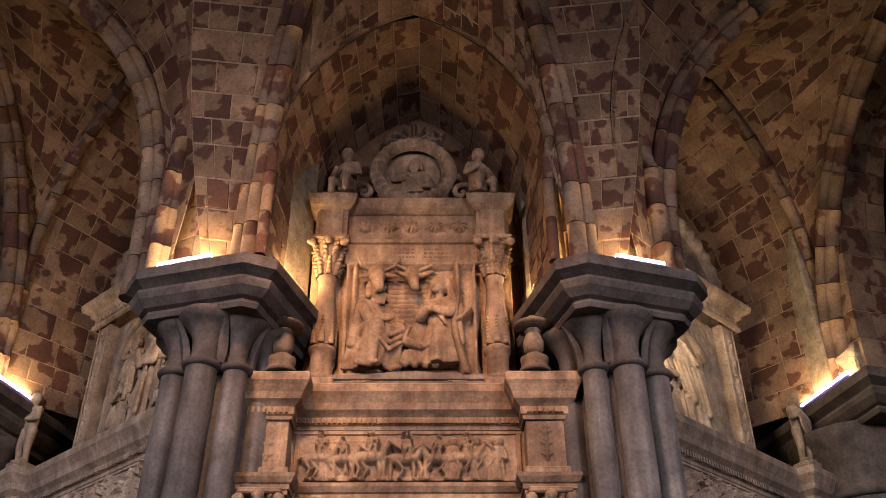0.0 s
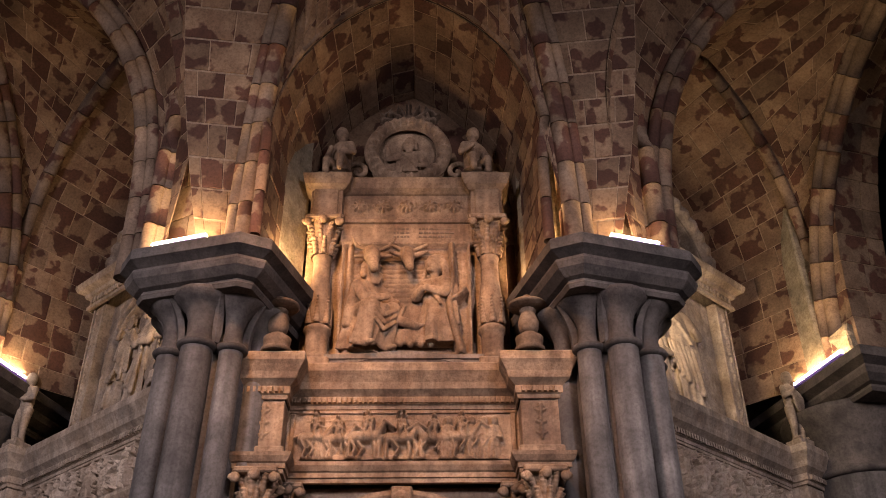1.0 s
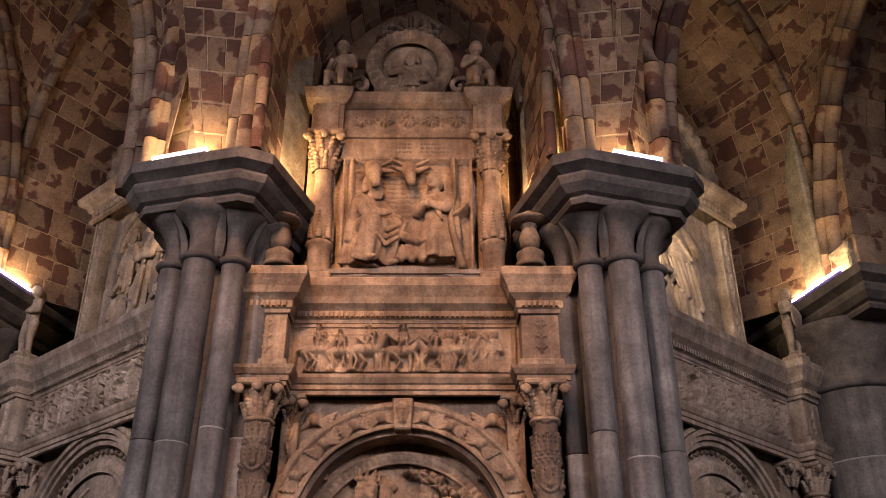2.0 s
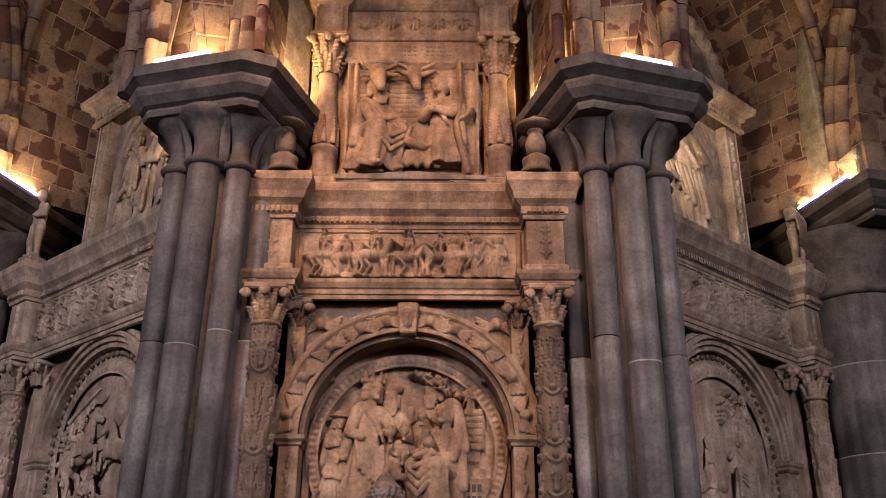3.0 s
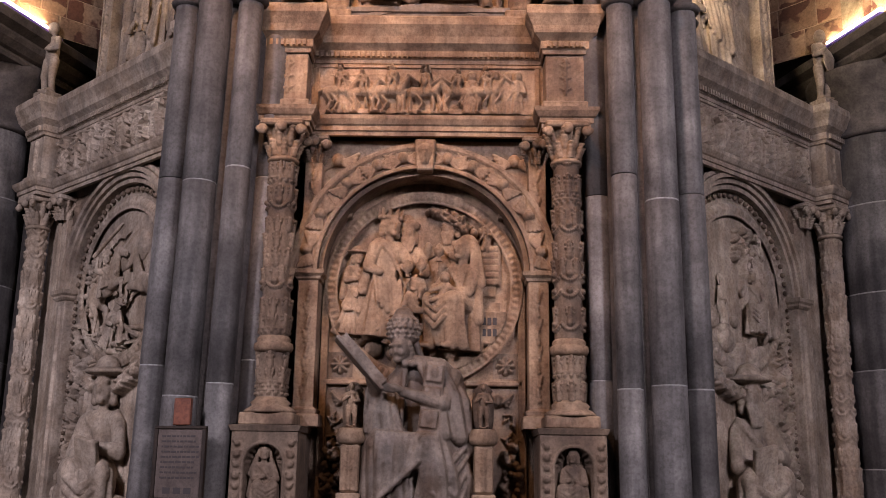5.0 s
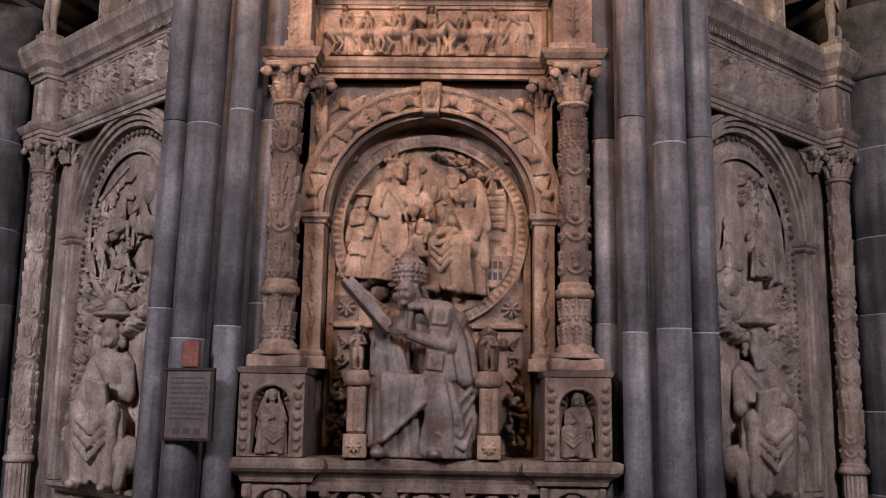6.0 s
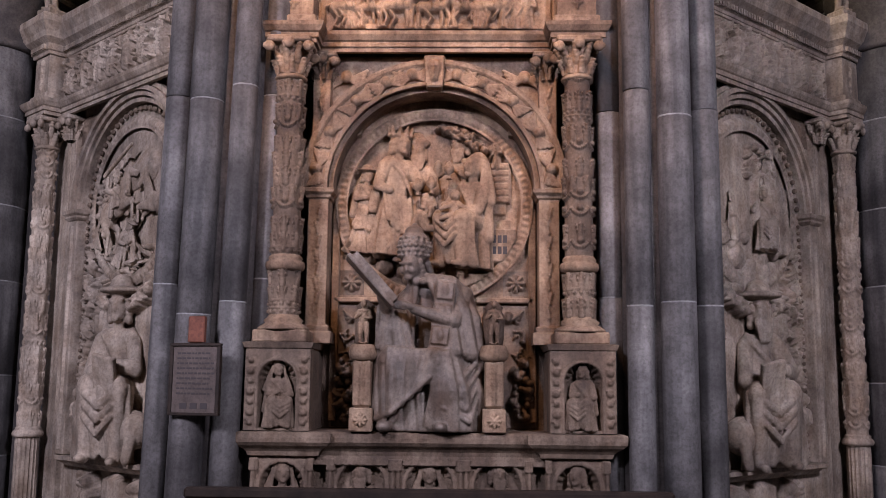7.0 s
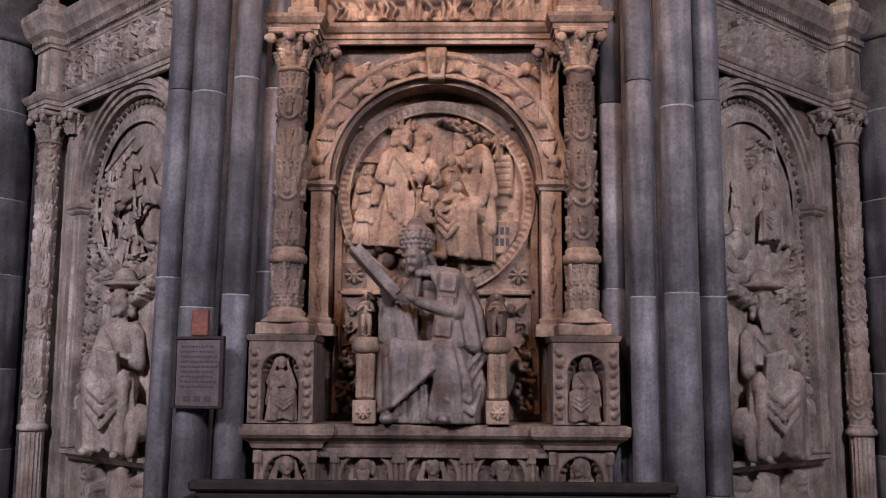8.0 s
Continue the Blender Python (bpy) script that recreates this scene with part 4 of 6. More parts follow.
def carved_horse(parent, material, at, s, way=1, rear=18, flat=0.5):
    """A rearing horse in deep relief with flowing mane and tail."""
    lump = Lump()
    egg(lump, (-0.2, 0, 0.6), 0.24, 0.16, 0.19)
    egg(lump, (0.12, 0, 0.63), 0.26, 0.15, 0.17)
    limb(lump, (0.26, 0, 0.7), (0.44, 0, 0.98), 0.14, 0.085)
    limb(lump, (0.45, 0, 1.02), (0.66, -0.02, 0.86), 0.08, 0.05)
    for k in range(6):
        limb(lump, (0.2 + 0.05 * k, -0.02, 0.8 + 0.05 * k), (0.13 + 0.05 * k, -0.06, 0.72 + 0.05 * k), 0.04, 0.03, 8)
    for x, y, kx, kz, fx, fz in ((0.26, -0.08, 0.52, 0.52, 0.46, 0.28), (0.24, 0.08, 0.44, 0.42, 0.56, 0.2), (-0.3, -0.08, -0.2, 0.3, -0.34, 0.02), (-0.28, 0.08, -0.06, 0.32, -0.14, 0.02)):
        limb(lump, (x, y, 0.56), (kx, y, kz), 0.085, 0.05)
        limb(lump, (kx, y, kz), (fx, y, fz), 0.045, 0.032)
        egg(lump, (fx + 0.03, y, fz), 0.05, 0.04, 0.03, seg=10)
    for k in range(4):
        limb(lump, (-0.42, 0, 0.66 - 0.01 * k), (-0.58 - 0.02 * k, 0, 0.5), 0.04, 0.035, 8)
        limb(lump, (-0.58 - 0.02 * k, 0, 0.5), (-0.52 - 0.04 * k, 0, 0.2 + 0.03 * k), 0.035, 0.02, 8)
    m = pose(*at) @ Matrix.Diagonal((way, flat, 1, 1)) @ pose(0, 0, 0, 0, -rear, 0) @ Matrix.Scale(s, 4)
    faces = lump.faces if way > 0 else [f[::-1] for f in lump.faces]
    return fused("horse", parent, material, [m @ Vector(v) for v in lump.verts], faces, 0.009)


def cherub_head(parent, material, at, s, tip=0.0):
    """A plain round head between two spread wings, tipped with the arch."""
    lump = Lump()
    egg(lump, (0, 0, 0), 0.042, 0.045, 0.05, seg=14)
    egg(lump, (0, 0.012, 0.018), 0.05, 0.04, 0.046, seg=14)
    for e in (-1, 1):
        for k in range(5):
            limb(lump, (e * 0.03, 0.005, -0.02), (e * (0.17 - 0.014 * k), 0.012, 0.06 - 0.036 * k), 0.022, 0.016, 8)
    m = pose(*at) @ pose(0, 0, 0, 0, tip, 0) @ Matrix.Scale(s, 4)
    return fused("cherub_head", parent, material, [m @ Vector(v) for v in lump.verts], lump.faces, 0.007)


# ---- middle tomb ----
YC = 7.42          # face of the middle entablature
COL = 1.115        # colonnettes stand this far out
CORNICE = [(0.0, 4.90), (0.012, 4.905), (0.016, 4.935), (0.03, 4.945), (0.03, 5.01), (0.05, 5.03), (0.085, 5.06), (0.10, 5.115), (0.13, 5.17), (0.15, 5.2), (0.15, 5.265), (0.14, 5.28), (0.0, 5.29)]
ARCHITRAVE = [(0.0, 4.255), (0.03, 4.26), (0.03, 4.295), (0.045, 4.30), (0.045, 4.34), (0.06, 4.35), (0.085, 4.39), (0.09, 4.42), (0.0, 4.43)]


def entablature(t, cx, half, block_w, y, out, material, seed, frieze):
    a, b = half, half - block_w
    path = [(cx - a, y + 0.25), (cx - a, y - out), (cx - b, y - out), (cx - b, y), (cx + b, y), (cx + b, y - out), (cx + a, y - out), (cx + a, y + 0.25)]
    swept("cornice", t, material, path, CORNICE, "cornice with dentils and a broad drip")
    swept("architrave", t, material, path, ARCHITRAVE)
    dentils(t, material, cx - b + 0.02, cx + b - 0.02, y - 0.03, 4.95, 5.0)
    boxed("frieze_ground", t, material, cx - b - 0.02, cx + b + 0.02, y + 0.004, y + 0.26, 4.425, 4.905)
    R = Relief(cx - b + 0.06, cx + b - 0.06, 4.455, 4.865, 0.008)
    frieze(R)
    R.wear(0.0015, random.Random(seed))
    R.lay("frieze_relief", on_wall(y + 0.001), material, t, "carved frieze crowded with low relief")
    # narrow frame round the relief
    for x0, x1, z0, z1 in ((cx - b + 0.01, cx + b - 0.01, 4.866, 4.895), (cx - b + 0.01, cx + b - 0.01, 4.433, 4.455), (cx - b + 0.02, cx - b + 0.06, 4.455, 4.866), (cx + b - 0.06, cx + b - 0.02, 4.455, 4.866)):
        boxed("frame_strip", t, material, x0, x1, y - 0.016, y + 0.003, z0, z1, bevel=0.004)
    for s in (-1, 1):
        c = cx + s * (a - block_w / 2)
        w = block_w / 2 - 0.01
        boxed("frieze_pilaster", t, material, c - w, c + w, y - out + 0.012, y + 0.02, 4.425, 4.905)
        dentils(t, material, c - w, c + w, y - out - 0.03, 4.95, 5.0)
        boxed("pilaster_foot", t, material, c - w - 0.03, c + w + 0.03, y - out - 0.02, y, 4.425, 4.5, bevel=0.014)
        R = Relief(c - w + 0.025, c + w - 0.025, 4.52, 4.88, 0.008)
        rnd = random.Random(seed + s)
        for k in range(3):
            z = 4.56 + 0.1 * k
            R.stroke(c, z, 0.012, c, z + 0.08, 0.022, 0.014)
            for q in (-1, 1):
                R.leaf(c, z + 0.02, 0.06, 0.014, math.pi / 2 - q * 0.9, 0.012)
        R.rosette(c, 4.84, 0.035, 0.014, 6)
        R.lay("pilaster_relief", on_wall(y - out + 0.011), material, t)


def riders(R):
    rnd = random.Random(5)
    for x in (-0.74, -0.56, -0.33, -0.04, 0.24, 0.46):
        R.horse(x + 0.02, 4.46, rnd.uniform(0.30, 0.35), rnd, 1 if x < 0.1 else rnd.choice((1, -1)), True, 0.052)
    for x in (0.36, 0.56, 0.66, 0.74, -0.68):
        R.figure(x, 4.46, 0.38, rnd, -1, "stand", 0.036)
    for x in np.linspace(-0.8, 0.8, 14):
        R.stroke(x, 4.457, 0.05, x + 0.1, 4.457, 0.04, 0.022)
    R.stroke(-0.8, 4.80, 0.006, -0.3, 4.81, 0.006, 0.008)


TOMB = thing("wall_tomb", Matrix(), "warm brown limestone wall tomb crowded with carved reliefs", "tomb", "wall tombs")
entablature(TOMB, 0.0, 1.30, 0.34, YC, 0.22, LIME, 7, riders)

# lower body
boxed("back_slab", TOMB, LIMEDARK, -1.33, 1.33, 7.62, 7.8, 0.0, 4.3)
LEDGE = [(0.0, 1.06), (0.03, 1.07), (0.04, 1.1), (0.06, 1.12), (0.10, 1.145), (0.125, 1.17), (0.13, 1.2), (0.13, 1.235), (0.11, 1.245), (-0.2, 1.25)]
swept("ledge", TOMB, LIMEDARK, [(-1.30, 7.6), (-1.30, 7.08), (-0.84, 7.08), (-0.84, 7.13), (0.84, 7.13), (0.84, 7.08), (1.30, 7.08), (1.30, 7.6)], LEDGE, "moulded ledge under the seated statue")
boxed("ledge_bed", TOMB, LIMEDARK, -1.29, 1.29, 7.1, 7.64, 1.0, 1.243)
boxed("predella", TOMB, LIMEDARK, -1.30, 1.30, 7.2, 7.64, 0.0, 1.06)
boxed("step", TOMB, GREYDARK, -1.45, 1.45, 6.9, 7.3, 0.0, 0.16)
for i, c in enumerate((-1.08, -0.50, 0.0, 0.50, 1.08)):
    w = 0.235 if i in (0, 4) else 0.255
    y = 7.09 if i in (0, 4) else 7.14
    R = Relief(c - w, c + w, 0.2, 1.055, 0.009)
    R.niche(c, 0.25, w * 0.66, 0.86, 0.09)
    rnd = random.Random(60 + i)
    R.H += 0.012 * (np.hypot(R.X - c, np.maximum(0, R.Z - 0.86)) > w * 0.66) * (np.hypot(R.X - c, np.maximum(0, R.Z - 0.86)) < w * 0.78)
    for s in (-1, 1):
        R.stroke(c + s * w * 0.9, 0.25, 0.022, c + s * w * 0.9, 0.95, 0.022, 0.03)
        R.slab(c + s * w * 0.9 - 0.03, c + s * w * 0.9 + 0.03, 0.96, 1.05, 0.035)
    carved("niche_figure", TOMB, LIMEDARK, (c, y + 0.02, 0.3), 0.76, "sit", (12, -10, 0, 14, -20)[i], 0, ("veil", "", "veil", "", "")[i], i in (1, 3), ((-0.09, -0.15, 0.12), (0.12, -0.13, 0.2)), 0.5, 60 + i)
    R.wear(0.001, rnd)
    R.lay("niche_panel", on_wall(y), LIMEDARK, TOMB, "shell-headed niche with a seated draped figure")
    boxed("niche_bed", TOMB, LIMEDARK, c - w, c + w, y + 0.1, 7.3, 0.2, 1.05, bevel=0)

for s in (-1, 1):
    # pedestal with a niche, block and base below the colonnette
    c = s * COL
    w = 0.235
    y = 6.98
    R = Relief(c - w, c + w, 1.252, 1.845, 0.008)
    rnd = random.Random(80 + s)
    R.niche(c, 1.27, 0.135, 1.62, 0.085)
    ring = np.hypot(R.X - c, np.maximum(0, R.Z - 1.62))
    R.H += 0.014 * ((ring > 0.135) & (ring < 0.158))
    for q in (-1, 1):
        for k in range(7):
            R.ball(c + q * 0.195, 1.31 + 0.075 * k, 0.022 + 0.008 * (k % 2), 0.02)
            R.leaf(c + q * 0.195, 1.3 + 0.075 * k, 0.05, 0.014, math.pi / 2 - q * 0.6 * (-1) ** k, 0.016)
    carved("niche_figure", TOMB, LIMEDARK, (c, y + 0.03, 1.27), 0.5, "sit", -18 if s > 0 else 14, 0, "veil" if s < 0 else "", False, ((-0.02, -0.16, 0.16), (0.1, -0.15, 0.12)), 0.55, 80 + s)
    R.lay("pedestal_relief", on_wall(y), LIMEDARK, TOMB, "niche with a seated draped figure")
    boxed("pedestal", TOMB, LIMEDARK, c - w, c + w, y + 0.09, 7.64, 1.245, 1.845, bevel=0.004)
    for q in (-1, 1):
        boxed("pedestal_side", TOMB, LIMEDARK, c + q * w - 0.006, c + q * w + 0.006, y + 0.002, y + 0.12, 1.25, 1.85, bevel=0.003)
    swept("pedestal_cap", TOMB, LIMEDARK, [(c - w, 7.55), (c - w, y), (c + w, y), (c + w, 7.55)], [(0.0, 1.845), (0.012, 1.85), (0.02, 1.87), (0.028, 1.89), (0.0, 1.895)])
    boxed("column_plinth", TOMB, LIME, c - 0.2, c + 0.2, y + 0.0, 7.5, 1.89, 1.985, bevel=0.012)
    cy = y + 0.165
    turned("column_base", TOMB, LIME, [(0.19, 1.985), (0.195, 2.0), (0.17, 2.02), (0.135, 2.04), (0.15, 2.06), (0.12, 2.085), (0.115, 2.1)], c, cy)
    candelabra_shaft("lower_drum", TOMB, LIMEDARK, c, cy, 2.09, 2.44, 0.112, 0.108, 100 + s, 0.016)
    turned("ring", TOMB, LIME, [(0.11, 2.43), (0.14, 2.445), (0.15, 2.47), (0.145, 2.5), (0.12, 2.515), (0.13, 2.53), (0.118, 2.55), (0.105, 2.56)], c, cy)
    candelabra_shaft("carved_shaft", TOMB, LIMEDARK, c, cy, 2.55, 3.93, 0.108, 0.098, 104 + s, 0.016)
    turned("necking", TOMB, LIME, [(0.1, 3.925), (0.122, 3.935), (0.125, 3.95), (0.11, 3.965), (0.105, 3.975)], c, cy)
    leaf_capital(TOMB, LIME, c, cy, 3.97, 4.255, 0.105, 0.15)
    # pilasters behind: one inside beside the arch, one thin outside
    for x0, x1, yy in ((0.83, 0.99, 7.36), (1.26, 1.36, 7.45)):
        a, b = sorted((s * x0, s * x1))
        boxed("rear_pilaster", TOMB, LIME, a, b, yy, 7.64, 1.9, 3.05, bevel=0.004)
        boxed("rear_pilaster_upper", TOMB, LIME, a + 0.01, b - 0.01, yy + 0.03, 7.64, 3.13, 4.26, bevel=0.004)
        swept("impost", TOMB, LIME, [(a, 7.6), (a, yy), (b, yy), (b, 7.6)], [(0.0, 3.04), (0.015, 3.05), (0.02, 3.07), (0.045, 3.09), (0.05, 3.12), (0.0, 3.135)])
        swept("pilaster_base", TOMB, LIME, [(a, 7.6), (a, yy), (b, yy), (b, 7.6)], [(0.05, 1.9), (0.05, 1.99), (0.02, 2.0), (0.03, 2.03), (0.0, 2.05)])
        if x0 < 1:
            R = Relief(a + 0.03, b - 0.03, 2.1, 3.0, 0.008)
            for k in range(8):
                R.leaf((a + b) / 2, 2.12 + 0.11 * k, 0.09, 0.02, math.pi / 2 + 0.25 * (-1) ** k, 0.012)
                R.ball((a + b) / 2, 2.11 + 0.11 * k, 0.016, 0.014)
            R.lay("pilaster_leaves", on_wall(yy - 0.001), LIME, TOMB)
            R = Relief(a + 0.03, b - 0.03, 3.2, 4.2, 0.008)
            for k in range(9):
                R.leaf((a + b) / 2, 3.22 + 0.11 * k, 0.09, 0.02, math.pi / 2 - 0.25 * (-1) ** k, 0.012)
            R.lay("pilaster_leaves", on_wall(yy + 0.029), LIME, TOMB)
            leaf_capital(TOMB, LIMEDARK, (a + b) / 2, 7.44, 4.02, 4.25, 0.07, 0.10)

# arch over the roundel
AZ = 3.12
boxed("spandrel_slab", TOMB, LIMEDARK, -1.05, 1.05, 7.52, 7.64, 4.1, 4.26, bevel=0)
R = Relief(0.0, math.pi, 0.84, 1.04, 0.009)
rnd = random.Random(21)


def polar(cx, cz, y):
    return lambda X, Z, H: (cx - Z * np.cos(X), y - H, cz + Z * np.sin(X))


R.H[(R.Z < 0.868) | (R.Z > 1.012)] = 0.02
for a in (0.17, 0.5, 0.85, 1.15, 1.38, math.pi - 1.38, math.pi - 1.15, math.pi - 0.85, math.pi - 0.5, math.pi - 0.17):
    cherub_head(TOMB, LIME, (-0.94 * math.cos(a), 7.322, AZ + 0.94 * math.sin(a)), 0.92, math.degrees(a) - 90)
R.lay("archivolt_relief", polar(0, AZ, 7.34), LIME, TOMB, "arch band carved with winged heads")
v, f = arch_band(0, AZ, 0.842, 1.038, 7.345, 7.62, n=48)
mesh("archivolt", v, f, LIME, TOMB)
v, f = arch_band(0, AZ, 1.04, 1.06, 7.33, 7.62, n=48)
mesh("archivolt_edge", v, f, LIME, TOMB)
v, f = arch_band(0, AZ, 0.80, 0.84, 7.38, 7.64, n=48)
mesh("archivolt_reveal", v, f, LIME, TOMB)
bm = bmesh.new()
block(bm, -0.085, 0.085, 7.26, 7.5, 3.93, 4.19, 0.012)
for vtx in bm.verts:
    if vtx.co.z < 4.05:
        vtx.co.x *= 0.78
part("keystone", bm, LIME, TOMB, "keystone carved with a plain shield")
R = Relief(-0.065, 0.065, 3.96, 4.17, 0.008)
R.stroke(0, 4.0, 0.03, 0, 4.1, 0.055, 0.025)
R.leaf(0, 4.0, 0.1, 0.02, 1.57, 0.045)
R.lay("keystone_shield", on_wall(7.259), LIME, TOMB)
for s in (-1, 1):
    R = Relief(min(s * 0.62, s * 0.82), max(s * 0.62, s * 0.82), 3.9, 4.2, 0.01)
    cherub_head(TOMB, LIME, (s * 0.73, 7.5, 4.08), 1.0)
    R.lay("spandrel_relief", on_wall(7.53), LIME, TOMB)
    boxed("spandrel", TOMB, LIME, min(s * 0.6, s * 0.85), max(s * 0.6, s * 0.85), 7.532, 7.62, 3.6, 4.24)

# roundel with its crowded scene
MZ = 3.03
R = Relief(0.0, 2 * math.pi, 0.70, 0.80, 0.009)
R.H = 0.012 * np.sin(np.pi * (R.Z - 0.70) / 0.1) + 0.004 * np.cos(R.X * 90) * (np.abs(R.Z - 0.75) < 0.03) + 0.01 * ((R.Z < 0.712) | (R.Z > 0.788))
R.lay("roundel_ring", polar(0, MZ, 7.56), LIME, TOMB, "carved ring of the roundel")
R = Relief(-0.72, 0.72, -0.72, 0.72, 0.0075)
rnd = random.Random(8)
R.H += -0.05 * np.clip(1 - (R.X ** 2 + R.Z ** 2) / 0.53, 0, 1)
for x, z, w_, h_ in ((0.50, -0.02, 0.16, 0.10), (0.36, 0.06, 0.12, 0.07), (0.56, 0.12, 0.1, 0.09), (0.50, 0.27, 0.1, 0.08), (0.54, -0.16, 0.16, 0.08)):
    R.slab(x - w_ / 2, x + w_ / 2, z - h_ / 2, z + h_ / 2, 0.012 + 0.01 * (x > 0.5))
R.slab(0.44, 0.62, 0.02, 0.36, 0.02)
for k in range(6):
    R.slab(0.42 + 0.035 * (k % 2), 0.6, 0.03 + 0.055 * k, 0.07 + 0.055 * k, 0.032)
R.figure(0.5, 0.30, 0.28, rnd, -1, "stand", 0.05)
R.slab(0.32, 0.66, -0.46, -0.20, 0.05)
CROWD = "draped figure in deep relief"
carved("figure", TOMB, LIME, (-0.15, 7.60, MZ - 0.46), 0.93, "stand", 10, 0, "turban", True, flat=0.5, seed=1, label=CROWD)
carved("figure", TOMB, LIME, (-0.36, 7.52, MZ - 0.42), 0.93, "stand", 28, 5, "crown", False, ((-0.1, -0.1, 0.06), (0.16, -0.14, 0.16)), 0.62, 2, CROWD)
carved("figure", TOMB, LIME, (-0.57, 7.53, MZ - 0.32), 0.56, "stand", 22, 3, "brim", False, flat=0.6, seed=3, label=CROWD)
carved("figure", TOMB, LIME, (-0.60, 7.50, MZ - 0.40), 0.42, "kneel", 30, 8, "veil", False, flat=0.6, seed=4, label=CROWD)
carved("figure", TOMB, LIME, (-0.20, 7.48, MZ - 0.50), 0.66, "kneel", 72, 16, "", True, ((0.1, -0.24, 0.2), (0.12, -0.28, 0.16)), 0.62, 5, CROWD)
carved("figure", TOMB, LIME, (0.21, 7.60, MZ - 0.34), 0.86, "stand", -22, 0, "", True, ((-0.16, -0.16, 0.3), (0.06, -0.14, 0.2)), 0.5, 6, CROWD)
carved("figure", TOMB, LIME, (0.27, 7.52, MZ - 0.52), 0.98, "sit", -42, 4, "veil", False, ((-0.12, -0.2, 0.14), (0.02, -0.2, 0.1)), 0.62, 7, CROWD)
lump = Lump()
egg(lump, (0.17, 7.41, MZ + 0.05), 0.042, 0.042, 0.048)
egg(lump, (0.165, 7.42, MZ - 0.05), 0.042, 0.04, 0.075, (0, 16, 0))
for p, q in (((0.15, 7.40, MZ - 0.1), (0.06, 7.39, MZ - 0.14)), ((0.18, 7.40, MZ - 0.1), (0.12, 7.38, MZ - 0.18)), ((0.15, 7.40, MZ - 0.02), (0.06, 7.39, MZ - 0.06)), ((0.2, 7.40, MZ - 0.02), (0.25, 7.40, MZ - 0.06))):
    limb(lump, p, q, 0.026, 0.018)
fused("infant", TOMB, LIME, lump.verts, lump.faces, 0.0065)
for x, z, y in ((-0.13, 0.10, 7.43), (-0.02, 0.12, 7.44), (0.12, 0.24, 7.45)):
    turned("goblet", TOMB, LIME, [(0.028, z + MZ - 0.05), (0.012, z + MZ - 0.035), (0.012, z + MZ - 0.01), (0.04, z + MZ + 0.01), (0.042, z + MZ + 0.05), (0.03, z + MZ + 0.06), (0.022, z + MZ + 0.085), (0.0, z + MZ + 0.1)], x, y, 14)
# broken masonry and the laden bough behind the crowd
for k in range(14):
    a = 0.95 + 0.5 * k / 13
    R.leaf(0.6 * math.cos(a), 0.6 * math.sin(a), 0.09, 0.024, rnd.uniform(0, 6.28), 0.05)
for k in range(22):
    a = rnd.uniform(0.9, 1.5)
    R.ball(0.62 * math.cos(a) + rnd.uniform(-0.03, 0.03), 0.62 * math.sin(a) + rnd.uniform(-0.05, 0.05), rnd.uniform(0.015, 0.04), 0.06)
for k in range(14):
    R.ball(rnd.uniform(-0.6, 0.3), rnd.uniform(-0.62, -0.4), rnd.uniform(0.04, 0.09), 0.05)
R.slab(0.05, 0.34, -0.58, -0.47, 0.03)
R.slab(0.2, 0.45, -0.66, -0.56, 0.05)
R.wear(0.0015, rnd)
R.lay("roundel_relief", lambda X, Z, H: (X, 7.60 - H, MZ + Z), LIME, TOMB, "crowded scene of standing and kneeling draped figures", keep=lambda X, Z: X ** 2 + Z ** 2 < 0.715 ** 2)
for z, row in ((2.75, ((0.36, 0.40), (0.42, 0.45), (0.47, 0.60))), (2.66, ((0.39, 0.45), (0.47, 0.60)))):
    for a, b in row:
        n = max(1, int((b - a) / 0.035))
        for i in range(n):
            boxed("inscription_bar", TOMB, INK, a + (b - a) * i / n, a + (b - a) * (i + 0.7) / n, 7.52, 7.535, z - 0.03, z + 0.03, bevel=0)
# panels under the roundel, behind the seated statue
boxed("rear_panel", TOMB, LIME, -0.82, 0.82, 7.615, 7.66, 1.25, 4.1)
for s in (-1, 1):
    a, b = sorted((s * 0.34, s * 0.80))
    boxed("panel_rail", TOMB, LIME, a, b, 7.56, 7.64, 2.24, 2.28, bevel=0.008)
    boxed("panel_rail", TOMB, LIME, s * 0.79 - 0.03, s * 0.79 + 0.03, 7.56, 7.64, 1.3, 3.0, bevel=0.008)
    R = Relief(s * 0.66 - 0.1, s * 0.66 + 0.1, 2.3, 2.5, 0.008)
    R.rosette(s * 0.66, 2.40, 0.075, 0.035)
    R.lay("rosette", on_wall(7.612), LIMEDARK, TOMB)
    R = Relief(s * 0.6 - 0.2, s * 0.6 + 0.2, 1.26, 2.22, 0.009)
    rnd = random.Random(31 + s)
    R.winged(s * 0.6, 2.12, 0.12, 0.05)
    R.foliage(s * 0.6 - 0.18, s * 0.6 + 0.18, 1.75, 2.05, 0.13, rnd, 0.03)
    R.fruits(s * 0.70, 1.55, 0.08, 0.24, 46, rnd, 0.034, 0.07)
    R.lay("festoon_relief", on_wall(7.6), LIMEDARK, TOMB, "hanging festoon of carved fruit")

